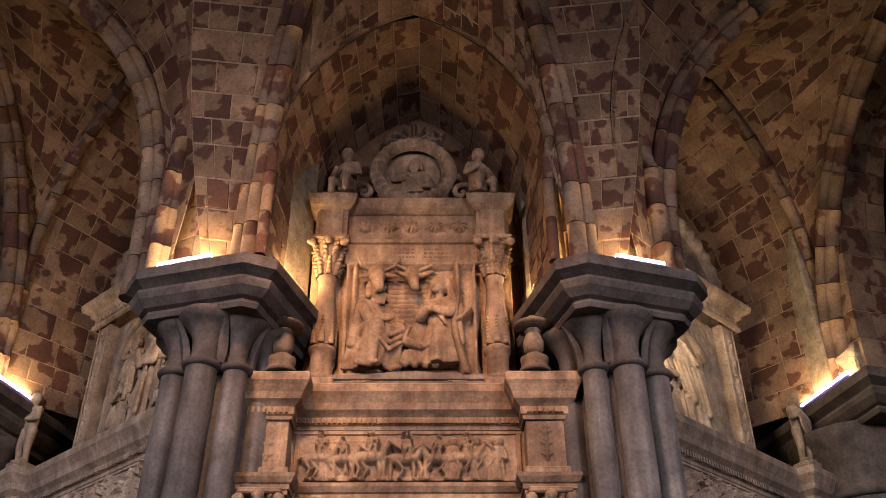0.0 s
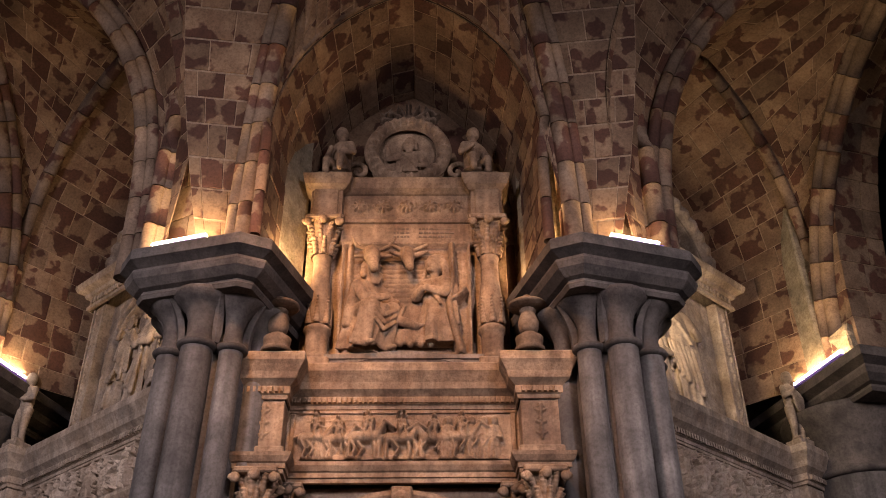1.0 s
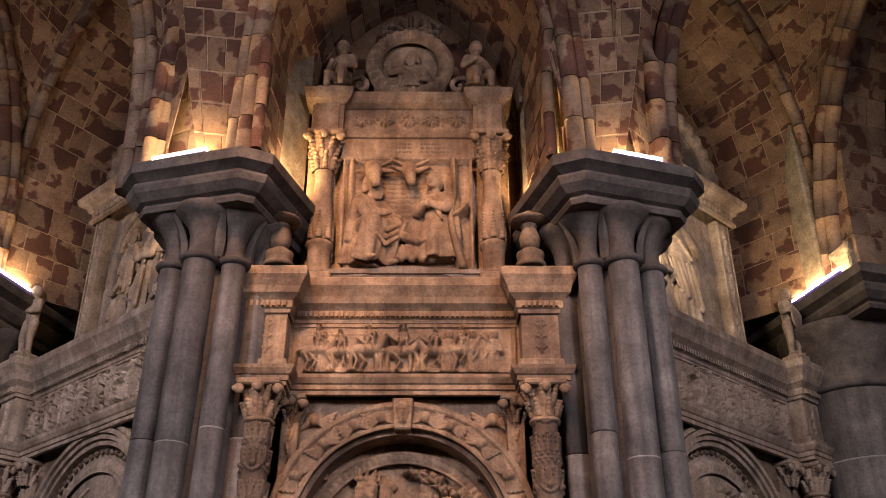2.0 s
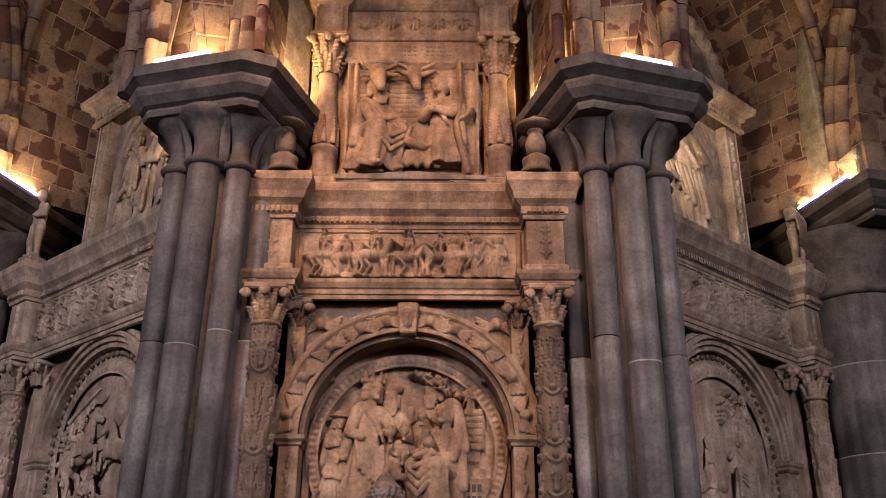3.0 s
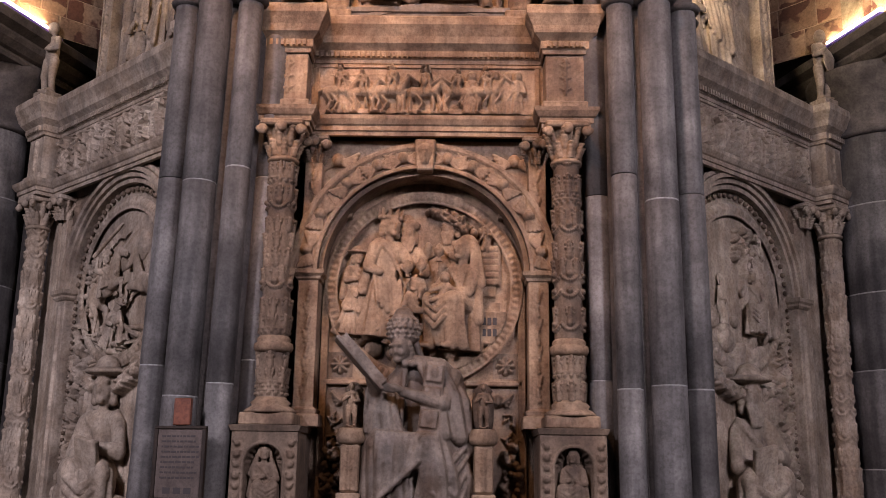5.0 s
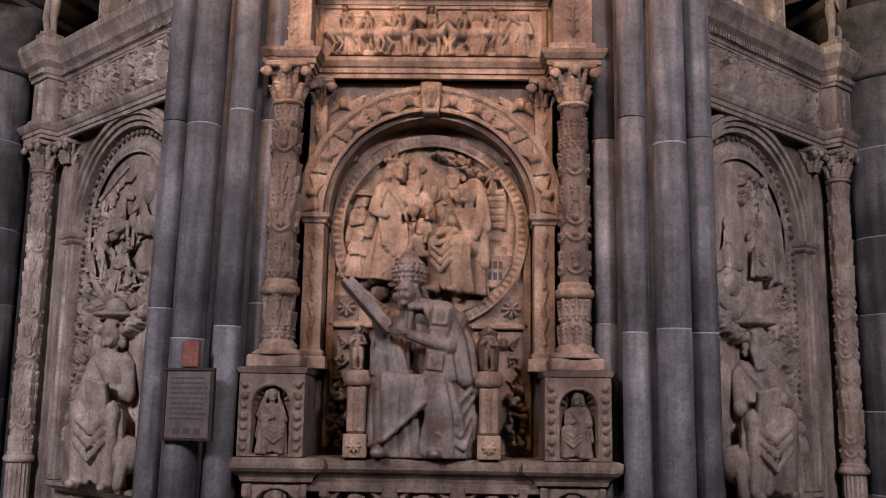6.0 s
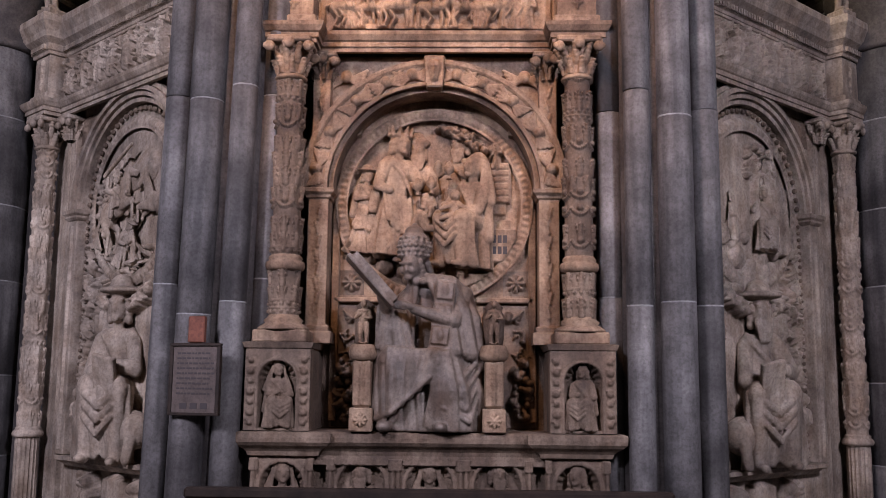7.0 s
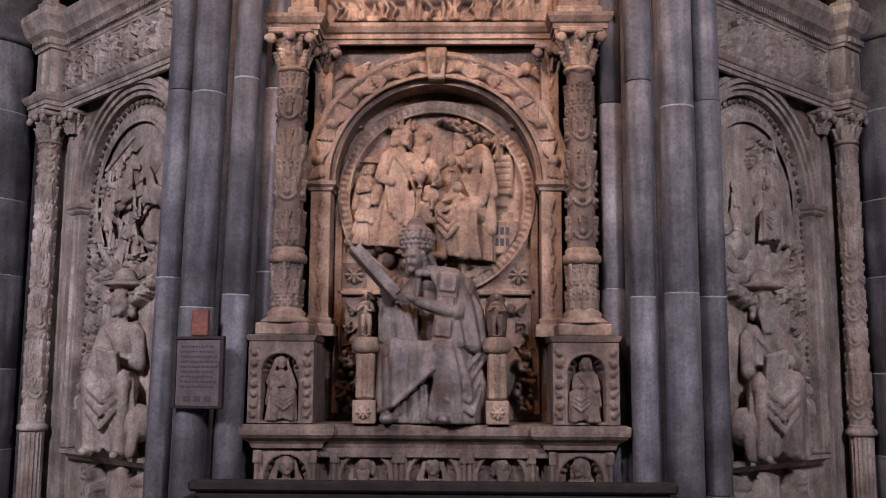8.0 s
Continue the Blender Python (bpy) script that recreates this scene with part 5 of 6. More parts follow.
# upper stage
YU = 7.5
SILL = [(0.0, 5.29), (0.03, 5.3), (0.03, 5.36), (0.05, 5.37), (0.05, 5.41), (0.0, 5.42)]
swept("upper_sill", TOMB, ALAB, [(-0.68, 7.7), (-0.68, YU - 0.07), (0.68, YU - 0.07), (0.68, 7.7)], SILL, "pale arched sill of the upper panel")
boxed("upper_slab", TOMB, LIME, -0.95, 0.95, YU + 0.06, 7.9, 5.25, 7.42)
v, f = arch_band(0, 4.02, 1.38, 1.43, YU - 0.11, YU, radians(64), radians(116), 24)
mesh("sill_arch", v, f, ALAB, TOMB)
R = Relief(-0.6, 0.6, 5.43, 6.62, 0.0085)
rnd = random.Random(17)
for k in range(11):
    R.slab(-0.5, 0.5, 6.0 + 0.052 * k, 6.035 + 0.052 * k, 0.008)
R.H[(np.abs(R.X) > 0.575) | (R.Z > 6.59) | (R.Z < 5.45)] = 0.05
carved("figure", TOMB, LIME, (-0.37, 7.46, 5.47), 1.02, "sit", 38, 3, "", True, ((0.06, -0.2, 0.16), (0.16, -0.22, 0.12)), 0.62, 11, "seated bearded draped figure")
carved("figure", TOMB, LIME, (0.27, 7.46, 5.53), 1.04, "kneel", -30, 0, "veil", False, ((-0.03, -0.17, 0.2), (0.01, -0.17, 0.2)), 0.66, 12, "kneeling veiled figure with joined palms")
lump = Lump()
egg(lump, (-0.09, 7.40, 5.80), 0.05, 0.045, 0.05)
limb(lump, (-0.05, 7.41, 5.76), (0.1, 7.41, 5.70), 0.05, 0.04)
limb(lump, (0.1, 7.41, 5.70), (0.18, 7.42, 5.72), 0.03, 0.02)
limb(lump, (-0.04, 7.39, 5.80), (0.0, 7.37, 5.88), 0.024, 0.018)
for k in range(12):
    limb(lump, (-0.2 + 0.04 * k, 7.44, 5.66), (-0.22 + 0.045 * k, 7.42, 5.54 + 0.02 * math.sin(3 * k)), 0.03, 0.032, 8)
fused("crib_and_infant", TOMB, LIME, lump.verts, lump.faces, 0.0075, "infant lying on a draped crib")
for hx, w in ((-0.3, 1.0), (0.03, 0.85)):
    lump = Lump()
    limb(lump, (hx - 0.02, 7.44, 6.50), (hx - 0.01, 7.40, 6.42), 0.085 * w, 0.075 * w)
    limb(lump, (hx - 0.01, 7.40, 6.42), (hx + 0.01, 7.36, 6.29), 0.07 * w, 0.045 * w)
    for e in (-1, 1):
        limb(lump, (hx + e * 0.07, 7.42, 6.46), (hx + e * 0.17, 7.40, 6.44 + 0.05 * (w < 1)), 0.028, 0.016)
        limb(lump, (hx + e * 0.06, 7.42, 6.52), (hx + e * 0.16, 7.40, 6.56), 0.022, 0.018)
        if w == 1.0:
            limb(lump, (hx + e * 0.16, 7.40, 6.56), (hx + e * 0.2, 7.38, 6.64), 0.018, 0.01)
    fused("ox_head" if w == 1.0 else "donkey_head", TOMB, LIME, lump.verts, lump.faces, 0.0075)
R.path([(0.5, 5.46), (0.44, 5.7), (0.40, 5.95), (0.44, 6.2), (0.43, 6.58)], 0.055, 0.03, 0.09)
R.path([(0.40, 5.95), (0.5, 6.03), (0.54, 6.08)], 0.035, 0.04, 0.09)
R.stroke(-0.52, 5.46, 0.05, -0.52, 6.58, 0.03, 0.05)
R.wear(0.0015, rnd)
R.lay("nativity_relief", on_wall(YU), LIME, TOMB, "deep relief of two draped figures, animals and a tree")
boxed("beam", TOMB, LIME, -0.64, 0.64, YU - 0.04, 7.7, 6.62, 6.86, bevel=0.02, label="plain block with small lines of writing")
rnd = random.Random(4)
for row in range(3):
    for x0, x1 in ((-0.12, 0.02), (0.12, 0.42)):
        x = x0
        while x < x1:
            w_ = rnd.uniform(0.015, 0.04)
            boxed("inscription_bar", TOMB, LIMEDARK, x, x + w_, YU - 0.044, YU - 0.038, 6.69 + 0.045 * row, 6.705 + 0.045 * row, bevel=0)
            x += w_ + 0.012
ENT2 = [(0.0, 6.86), (0.02, 6.87), (0.03, 6.9), (0.0, 6.91), (0.0, 7.2), (0.02, 7.21), (0.06, 7.25), (0.08, 7.3), (0.09, 7.36), (0.0, 7.38)]
swept("upper_entablature", TOMB, LIME, [(-0.92, 7.7), (-0.92, YU - 0.10), (-0.62, YU - 0.10), (-0.62, YU - 0.02), (0.62, YU - 0.02), (0.62, YU - 0.10), (0.92, YU - 0.10), (0.92, 7.7)], ENT2)
R = Relief(-0.58, 0.58, 6.93, 7.18, 0.008)
rnd = random.Random(9)
for k in range(5):
    R.rosette(-0.46 + 0.23 * k, 7.06, 0.07, 0.03)
R.foliage(-0.56, 0.56, 6.95, 7.17, 0.11, rnd, 0.022, 0.007)
R.lay("upper_frieze", on_wall(YU - 0.022), LIME, TOMB)
for s in (-1, 1):
    c = s * 0.78
    cy = YU - 0.04
    boxed("upper_plinth", TOMB, LIME, c - 0.13, c + 0.13, cy - 0.13, 7.6, 5.285, 5.37, bevel=0.012)
    turned("upper_base", TOMB, LIME, [(0.115, 5.37), (0.12, 5.4), (0.10, 5.43), (0.10, 5.6), (0.105, 5.64), (0.125, 5.66), (0.125, 5.69), (0.10, 5.71)], c, cy)
    turned("upper_baluster", TOMB, LIME, [(0.095, 5.7), (0.11, 5.85), (0.105, 6.0), (0.085, 6.2), (0.08, 6.4), (0.095, 6.44), (0.085, 6.46)], c, cy)
    R = Relief(-math.pi, math.pi, 5.72, 6.05, 0.009)
    for i in range(7):
        a = -math.pi + 2 * math.pi * (i + 0.5) / 7
        for q in range(8):
            R_stroke_polar(R, a, 5.74 + 0.035 * q, 0.034 - 0.003 * q, 9.5, 0.02)
    R.lay("baluster_leaves", on_shaft(c, cy, lambda Z: 0.098 + 0 * Z), LIME, TOMB)
    leaf_capital(TOMB, LIME, c, cy, 6.45, 6.86, 0.10, 0.15)
    boxed("upper_pilaster", TOMB, LIME, c - 0.12, c + 0.12, YU - 0.12, 7.7, 6.9, 7.22, bevel=0.01)
    boxed("putto_block", TOMB, LIME, s * 0.74 - 0.15, s * 0.74 + 0.15, YU - 0.14, 7.75, 7.37, 7.42, bevel=0.012)
boxed("top_course", TOMB, LIME, -0.56, 0.56, YU + 0.0, 7.8, 7.36, 7.44, bevel=0.01)
# crowning roundel
R = Relief(0.0, 2 * math.pi, 0.29, 0.45, 0.009)
R.H = 0.06 * np.sin(np.pi * (R.Z - 0.29) / 0.16) + 0.01 * np.cos(R.X * 26) * (np.abs(R.Z - 0.37) < 0.045)
R.lay("crown_ring", polar(0, 7.84, YU + 0.08), LIME, TOMB, "wreathed ring of the crowning roundel")
v, f = arch_band(0, 7.84, 0.02, 0.45, YU + 0.14, YU + 0.28, 0, 2 * math.pi)
mesh("crown_disc", v, f, LIME, TOMB)
R = Relief(-0.29, 0.29, -0.29, 0.29, 0.009)
rnd = random.Random(2)
carved("bust", TOMB, LIME, (0.02, YU + 0.1, 7.57), 0.8, "bust", -10, 0, "", True, ((-0.26, -0.16, 0.34), (0.16, -0.14, 0.06)), 0.6, 13, "bearded half figure in the crowning roundel")
R.lay("crown_relief", lambda X, Z, H: (X, YU + 0.13 - H, 7.84 + Z), LIME, TOMB, keep=lambda X, Z: X ** 2 + Z ** 2 < 0.285 ** 2)
R = Relief(-0.36, 0.36, 8.2, 8.62, 0.009)
for k in range(7):
    a = radians(10 + k * 160 / 6)
    R.leaf(0, 8.26, 0.30 if k in (0, 6) else 0.26 + 0.05 * (k == 3), 0.035, a, 0.07)
for s in (-1, 1):
    R.spiral(s * 0.2, 8.36, 0.09, 0, s, 0.06, 0.018)
R.lay("crest", on_wall(YU + 0.18), LIMEDARK, TOMB, "carved leaf crest", keep="raised")
for s in (-1, 1):
    bm = Lump()
    for i in range(16):
        a0, a1 = i * 0.42, (i + 1) * 0.42
        r0, r1 = 0.13 * (1 - i / 17), 0.13 * (1 - (i + 1) / 17)
        limb(bm, (s * (0.50 + r0 * math.cos(a0)), YU + 0.06, 7.56 + r0 * math.sin(a0)), (s * (0.50 + r1 * math.cos(a1)), YU + 0.06, 7.56 + r1 * math.sin(a1)), 0.028, 0.026)
    mesh("volute", bm.verts, bm.faces, LIME, TOMB, smooth=True)

# ---- side tombs ----


def side_tomb(m, c, far, label, seed, mat, scene_kind):
    """far: -1 when the far end lies to smaller x."""
    t = thing("wall_tomb", m, label, "tomb", "wall tombs")
    y = 7.40
    rnd = random.Random(seed)
    half = 1.70

    def grotesque(R):
        q = random.Random(seed + 1)
        x0, x1 = R.x0, R.x0 + R.sx * (R.nx - 1)
        R.foliage(x0 + 0.02, x1 - 0.02, 4.46, 4.86, 0.19, q, 0.05, 0.012)
        for k in range(9):
            x = x0 + (k + 0.5) * (x1 - x0) / 9
            R.figure(x, 4.47, 0.34, q, q.choice((-1, 1)), q.choice(("stand", "sit")), 0.045)
            R.leaf(x + 0.08, 4.5, 0.2, 0.025, q.uniform(0.3, 2.8), 0.03)

    entablature(t, c, half, 0.34, y, 0.18, mat, seed, grotesque)
    boxed("back_slab", t, mat, c - half + 0.05, c + half - 0.05, y + 0.12, y + 0.3, 0.0, 5.25)
    for s in (-1, 1):
        cx, cy = c + s * (half - 0.17), y - 0.06
        turned("fluted_foot", t, mat, [(0.15, 0.0), (0.15, 0.3), (0.125, 0.34), (0.13, 0.38), (0.11, 0.4)], cx, cy)
        R = Relief(-math.pi, math.pi, 0.38, 1.05, 0.012)
        R.H = -0.012 * np.abs(np.sin(R.X * 9)) ** 0.5
        R.lay("fluted_drum", on_shaft(cx, cy, lambda Z: 0.118 + 0 * Z), mat, t)
        turned("ring", t, mat, [(0.11, 1.04), (0.14, 1.05), (0.15, 1.075), (0.14, 1.1), (0.115, 1.12), (0.125, 1.13), (0.105, 1.15)], cx, cy)
        candelabra_shaft("carved_shaft", t, mat, cx, cy, 1.14, 3.93, 0.102, 0.092, seed + 10 + s, 0.014, 0.010)
        turned("necking", t, mat, [(0.1, 3.925), (0.122, 3.935), (0.125, 3.95), (0.11, 3.965), (0.105, 3.975)], cx, cy)
        leaf_capital(t, mat, cx, cy, 3.97, 4.255, 0.105, 0.15)
        # pilaster that carries the arch, with a beaded edge
        a, b = sorted((c + s * 0.93, c + s * 1.10))
        boxed("pilaster", t, mat, a, b, y + 0.02, y + 0.2, 0.9, 3.16, bevel=0.006)
        swept("impost", t, mat, [(a, y + 0.2), (a, y + 0.02), (b, y + 0.02), (b, y + 0.2)], [(0.0, 3.15), (0.015, 3.16), (0.03, 3.18), (0.03, 3.2), (0.05, 3.22), (0.055, 3.255), (0.0, 3.265)])
        R = Relief(a + 0.03, b - 0.03, 0.95, 3.1, 0.009)
        R.H[(np.abs(R.X - (a + b) / 2) < 0.018)] = 0.014
        R.lay("pilaster_fillet", on_wall(y + 0.019), mat, t)
        beads = Lump()
        for k in range(34):
            egg(beads, (c + s * 0.865, y + 0.1, 0.96 + 0.066 * k), 0.02, 0.02, 0.02, seg=8)
        tagged(mesh("beading", beads.verts, beads.faces, LIMEDARK, t), kind="stuff")
        boxed("inner_pilaster", t, mat, c + s * 1.19 - 0.05, c + s * 1.19 + 0.05, y + 0.06, y + 0.2, 0.0, 4.1, bevel=0.006)
        leaf_capital(t, mat, c + s * 1.22, y + 0.06, 4.0, 4.25, 0.07, 0.11)
    # arch mouldings and spandrels
    AC = 3.26
    for r0, r1, yy in ((0.90, 0.945, 0.05), (0.95, 0.995, 0.02), (1.0, 1.045, -0.01), (1.05, 1.09, 0.02)):
        v, f = arch_band(c, AC, r0, r1, y + yy, y + 0.2, n=44)
        mesh("archivolt", v, f, mat, t)
    beads = Lump()
    for k in range(30):
        a = math.pi * (k + 0.5) / 30
        egg(beads, (c + 0.85 * math.cos(a), y + 0.1, AC + 0.85 * math.sin(a)), 0.026, 0.026, 0.026, seg=8)
    tagged(mesh("beading", beads.verts, beads.faces, LIMEDARK, t), kind="stuff")
    for s in (-1, 1):
        R = Relief(min(c + s * 0.6, c + s * 1.15), max(c + s * 0.6, c + s * 1.15), 3.95, 4.24, 0.012)
        R.foliage(R.x0, R.x0 + 0.55, 3.97, 4.23, 0.14, rnd, 0.02, 0.01)
        R.lay("spandrel_relief", on_wall(y + 0.115), LIMEDARK, t)
    # roundel
    MC = 3.24
    R = Relief(0.0, 2 * math.pi, 0.68, 0.80, 0.010)
    R.H = 0.018 * np.sin(np.pi * (R.Z - 0.68) / 0.12) + 0.006 * np.cos(R.X * 72) * (np.abs(R.Z - 0.745) < 0.022) + 0.012 * (R.Z < 0.70)
    R.lay("roundel_ring", polar(c, MC, y + 0.10), mat, t, "carved ring of the roundel")
    R = Relief(-0.70, 0.70, -0.70, 0.70, 0.009)
    R.H += -0.06 * np.clip(1 - (R.X ** 2 + R.Z ** 2) / 0.5, 0, 1)
    if scene_kind == "rider":
        for k in range(5):
            R.slab(-0.42 + 0.08 * k, -0.37 + 0.08 * k, 0.3, 0.42 + 0.05 * (k % 2), 0.03)
        R.stroke(-0.3, 0.15, 0.1, 0.25, 0.3, 0.16, 0.03)
        carved_horse(t, mat, (c - 0.12, y + 0.06, MC - 0.44), 0.66)
        carved("rider", t, mat, (c - 0.14, y + 0.03, MC - 0.06), 0.58, "bust", 40, -8, "turban", False, ((-0.2, -0.1, 0.5), (0.18, -0.16, 0.2)), 0.6, seed)
        limb_set = Lump()
        limb(limb_set, (c - 0.34, y - 0.02, MC + 0.26), (c + 0.12, y - 0.01, MC + 0.5), 0.022, 0.016)
        for k in range(6):
            limb(limb_set, (c - 0.2, y + 0.05, MC + 0.2 - 0.03 * k), (c - 0.5 + 0.02 * k, y + 0.06, MC + 0.2 - 0.05 * k), 0.03, 0.018)
        fused("lance_and_cloak", t, mat, limb_set.verts, limb_set.faces, 0.008)
        carved("fallen_figure", t, mat, (c - 0.12, y + 0.04, MC - 0.6), 0.5, "kneel", 60, 30, "brim", False, flat=0.6, seed=seed + 2)
        carved("fallen_figure", t, mat, (c + 0.22, y + 0.04, MC - 0.6), 0.46, "kneel", -50, -20, "", True, flat=0.6, seed=seed + 3)
        carved_horse(t, mat, (c + 0.42, y + 0.07, MC - 0.42), 0.56, -1, 10)
        for k in range(40):
            R.ball(rnd.uniform(-0.6, 0.6), rnd.uniform(-0.66, -0.42), rnd.uniform(0.015, 0.045), 0.07)
        for k in range(30):
            R.ball(-0.55 + rnd.uniform(-0.08, 0.1), rnd.uniform(-0.3, 0.25), rnd.uniform(0.02, 0.04), 0.05)
    else:
        for k in range(40):
            R.ball(0.1 + rnd.uniform(-0.16, 0.16), 0.42 + rnd.uniform(-0.16, 0.16), rnd.uniform(0.015, 0.045), 0.05)
        R.path([(0.1, 0.3), (0.08, 0.0), (0.14, -0.3)], 0.03, 0.05, 0.05)
        carved("figure", t, mat, (c + 0.26, y + 0.07, MC + 0.02), 0.5, "stand", -25, 8, "veil", False, flat=0.55, seed=seed + 2)
        carved("figure", t, mat, (c + 0.2, y + 0.06, MC - 0.42), 0.66, "sit", -30, 0, "", False, ((-0.2, -0.16, 0.3), (0.1, -0.2, 0.1)), 0.6, seed + 3)
        carved("figure", t, mat, (c - 0.3, y + 0.09, MC - 0.36), 0.5, "kneel", 40, 0, "", True, flat=0.4, seed=seed + 4)
        for k in range(8):
            R.stroke(0.45 + 0.02 * k, -0.4, 0.04, 0.4 + 0.02 * k, 0.2, 0.03, 0.05, fold=0.3)
        for k in range(24):
            R.ball(rnd.uniform(-0.5, 0.5), rnd.uniform(-0.66, -0.3), rnd.uniform(0.04, 0.12), 0.035)
    R.wear(0.0015, rnd)
    R.lay("roundel_relief", lambda X, Z, H: (c + X, y + 0.12 - H, MC + Z), mat, t, "carved scene in a round frame", keep=lambda X, Z: X ** 2 + Z ** 2 < 0.69 ** 2)
    # big seated figure amid foliage
    R = Relief(c - 0.84, c + 0.84, 0.90, 3.1, 0.0105)
    for s in (-1, 1):
        R.foliage(min(c + s * 0.5, c + s * 0.82), max(c + s * 0.5, c + s * 0.82), 0.95, 2.9, 0.15, rnd, 0.06, 0.013)
        for k in range(9):
            R.leaf(c + s * 0.66, 1.0 + 0.2 * k, 0.17, 0.032, math.pi / 2 + s * 0.4 * (-1) ** k, 0.08)
            R.rosette(c + s * 0.55, 1.1 + 0.2 * k, 0.05, 0.04, 6)
    for k in range(130):
        a = rnd.uniform(-0.62, 0.62)
        R.ball(c + a, 2.40 - 0.22 * math.cos(a * 2.2) + 0.2 + rnd.uniform(-0.06, 0.06) - 0.12, rnd.uniform(0.018, 0.04), 0.09)
    for k in range(26):
        a = rnd.uniform(-0.7, 0.7)
        R.leaf(c + a, 2.36 + 0.25 * abs(a) + rnd.uniform(-0.08, 0.08), 0.1, 0.022, rnd.uniform(0, 6.28), 0.08)
    way = 1 if far < 0 else -1
    carved("seated_figure", t, mat, (c + far * 0.04, y + 0.03, 0.9), 1.62, "sit", way * 26, way * 2, "brim", far > 0, ((-0.06, -0.2, 0.1), (0.1, -0.2, 0.16)), 0.62, seed + 5, "large seated draped figure with a broad flat hat")
    book = Lump()
    slab(book, pose(c + far * 0.04 + way * 0.3, y - 0.22, 1.66, 20, way * 12, way * 20), 0.24, 0.05, 0.32)
    fused("carved_book", t, mat, book.verts, book.faces, 0.01)
    R.figure(c + far * 0.62, 0.95, 0.62, rnd, way, "stand", 0.10)
    R.stroke(c + far * 0.34 - 0.12, 2.02, 0.03, c + far * 0.34 + 0.12, 2.02, 0.03, 0.06)
    for k in range(3):
        R.stroke(c + far * 0.34 - 0.08 + 0.08 * k, 2.05, 0.03, c + far * 0.34 - 0.08 + 0.08 * k, 2.2 + 0.03 * k, 0.02, 0.08)
    beast = Lump()
    bx = c - far * 0.36
    egg(beast, (bx, y + 0.02, 1.18), 0.2, 0.14, 0.17)
    egg(beast, (bx + far * 0.12, y - 0.06, 1.42), 0.14, 0.12, 0.15)
    egg(beast, (bx + far * 0.16, y - 0.17, 1.40), 0.07, 0.08, 0.07)
    for k in range(14):
        a = 2 * math.pi * k / 14
        limb(beast, (bx + far * 0.12 + 0.11 * math.cos(a), y - 0.1, 1.42 + 0.12 * math.sin(a)), (bx + far * 0.12 + 0.16 * math.cos(a), y - 0.04, 1.40 + 0.18 * math.sin(a)), 0.035, 0.02, 8)
    for e in (-1, 1):
        limb(beast, (bx + e * 0.1, y - 0.04, 1.2), (bx + e * 0.12, y - 0.1, 0.94), 0.06, 0.045)
    fused("carved_beast", t, mat, beast.verts, beast.faces, 0.012, "maned beast crouching beside the seated figure")
    R.wear(0.002, rnd)
    ring2 = lambda X, Z: ((X - c) ** 2 + (Z - MC) ** 2 > 0.77 ** 2) & (Z < MC + 0.1)
    R.lay("figure_relief", on_wall(y + 0.119), mat, t, "seated draped figure in deep relief amid garlands", keep=ring2)
    swept("low_ledge", t, mat, [(c - 0.9, y + 0.12), (c - 0.9, y + 0.06), (c + 0.9, y + 0.06), (c + 0.9, y + 0.12)], [(0.0, 0.80), (0.02, 0.81), (0.05, 0.84), (0.09, 0.86), (0.09, 0.895), (0.0, 0.9)])
    R = Relief(c - 0.84, c + 0.84, 0.15, 0.80, 0.012)
    R.stroke(c, 0.35, 0.12, c, 0.6, 0.2, 0.06)
    R.slab(c - 0.19, c + 0.19, 0.5, 0.74, 0.055)
    for s in (-1, 1):
        R.figure(c + s * 0.42, 0.16, 0.62, rnd, -s, "stand", 0.09)
        R.foliage(min(c + s * 0.55, c + s * 0.82), max(c + s * 0.55, c + s * 0.82), 0.2, 0.78, 0.15, rnd, 0.04, 0.012)
    R.lay("shield_relief", on_wall(y + 0.118), mat, t, "plain shield held by two figures")
    # upper stage: pilasters, panel, entablature, lunette
    yu = y + 0.16
    boxed("upper_slab", t, mat, c - 1.04, c + 1.04, yu + 0.14, yu + 0.3, 5.2, 7.2)
    boxed("upper_foot", t, mat, c - 1.08, c + 1.08, yu - 0.06, yu + 0.2, 5.285, 5.42, bevel=0.02)
    for s in (-1, 1):
        a, b = sorted((c + s * 0.80, c + s * 1.02))
        boxed("upper_pilaster", t, mat, a, b, yu, yu + 0.2, 5.41, 6.95)
        R = Relief(a + 0.04, b - 0.04, 5.46, 6.9, 0.010)
        for k in range(13):
            R.leaf((a + b) / 2, 5.5 + 0.105 * k, 0.09, 0.026, math.pi / 2 + 0.4 * (-1) ** k, 0.018)
            R.ball((a + b) / 2, 5.5 + 0.105 * k, 0.02, 0.02)
        R.lay("pilaster_leaves", on_wall(yu - 0.001), mat, t)
        for q in (a + 0.012, b - 0.012):
            boxed("pilaster_edge", t, mat, q - 0.012, q + 0.012, yu - 0.018, yu, 5.43, 6.93, bevel=0.004)
    R = Relief(c - 0.79, c + 0.79, 5.42, 6.94, 0.010)
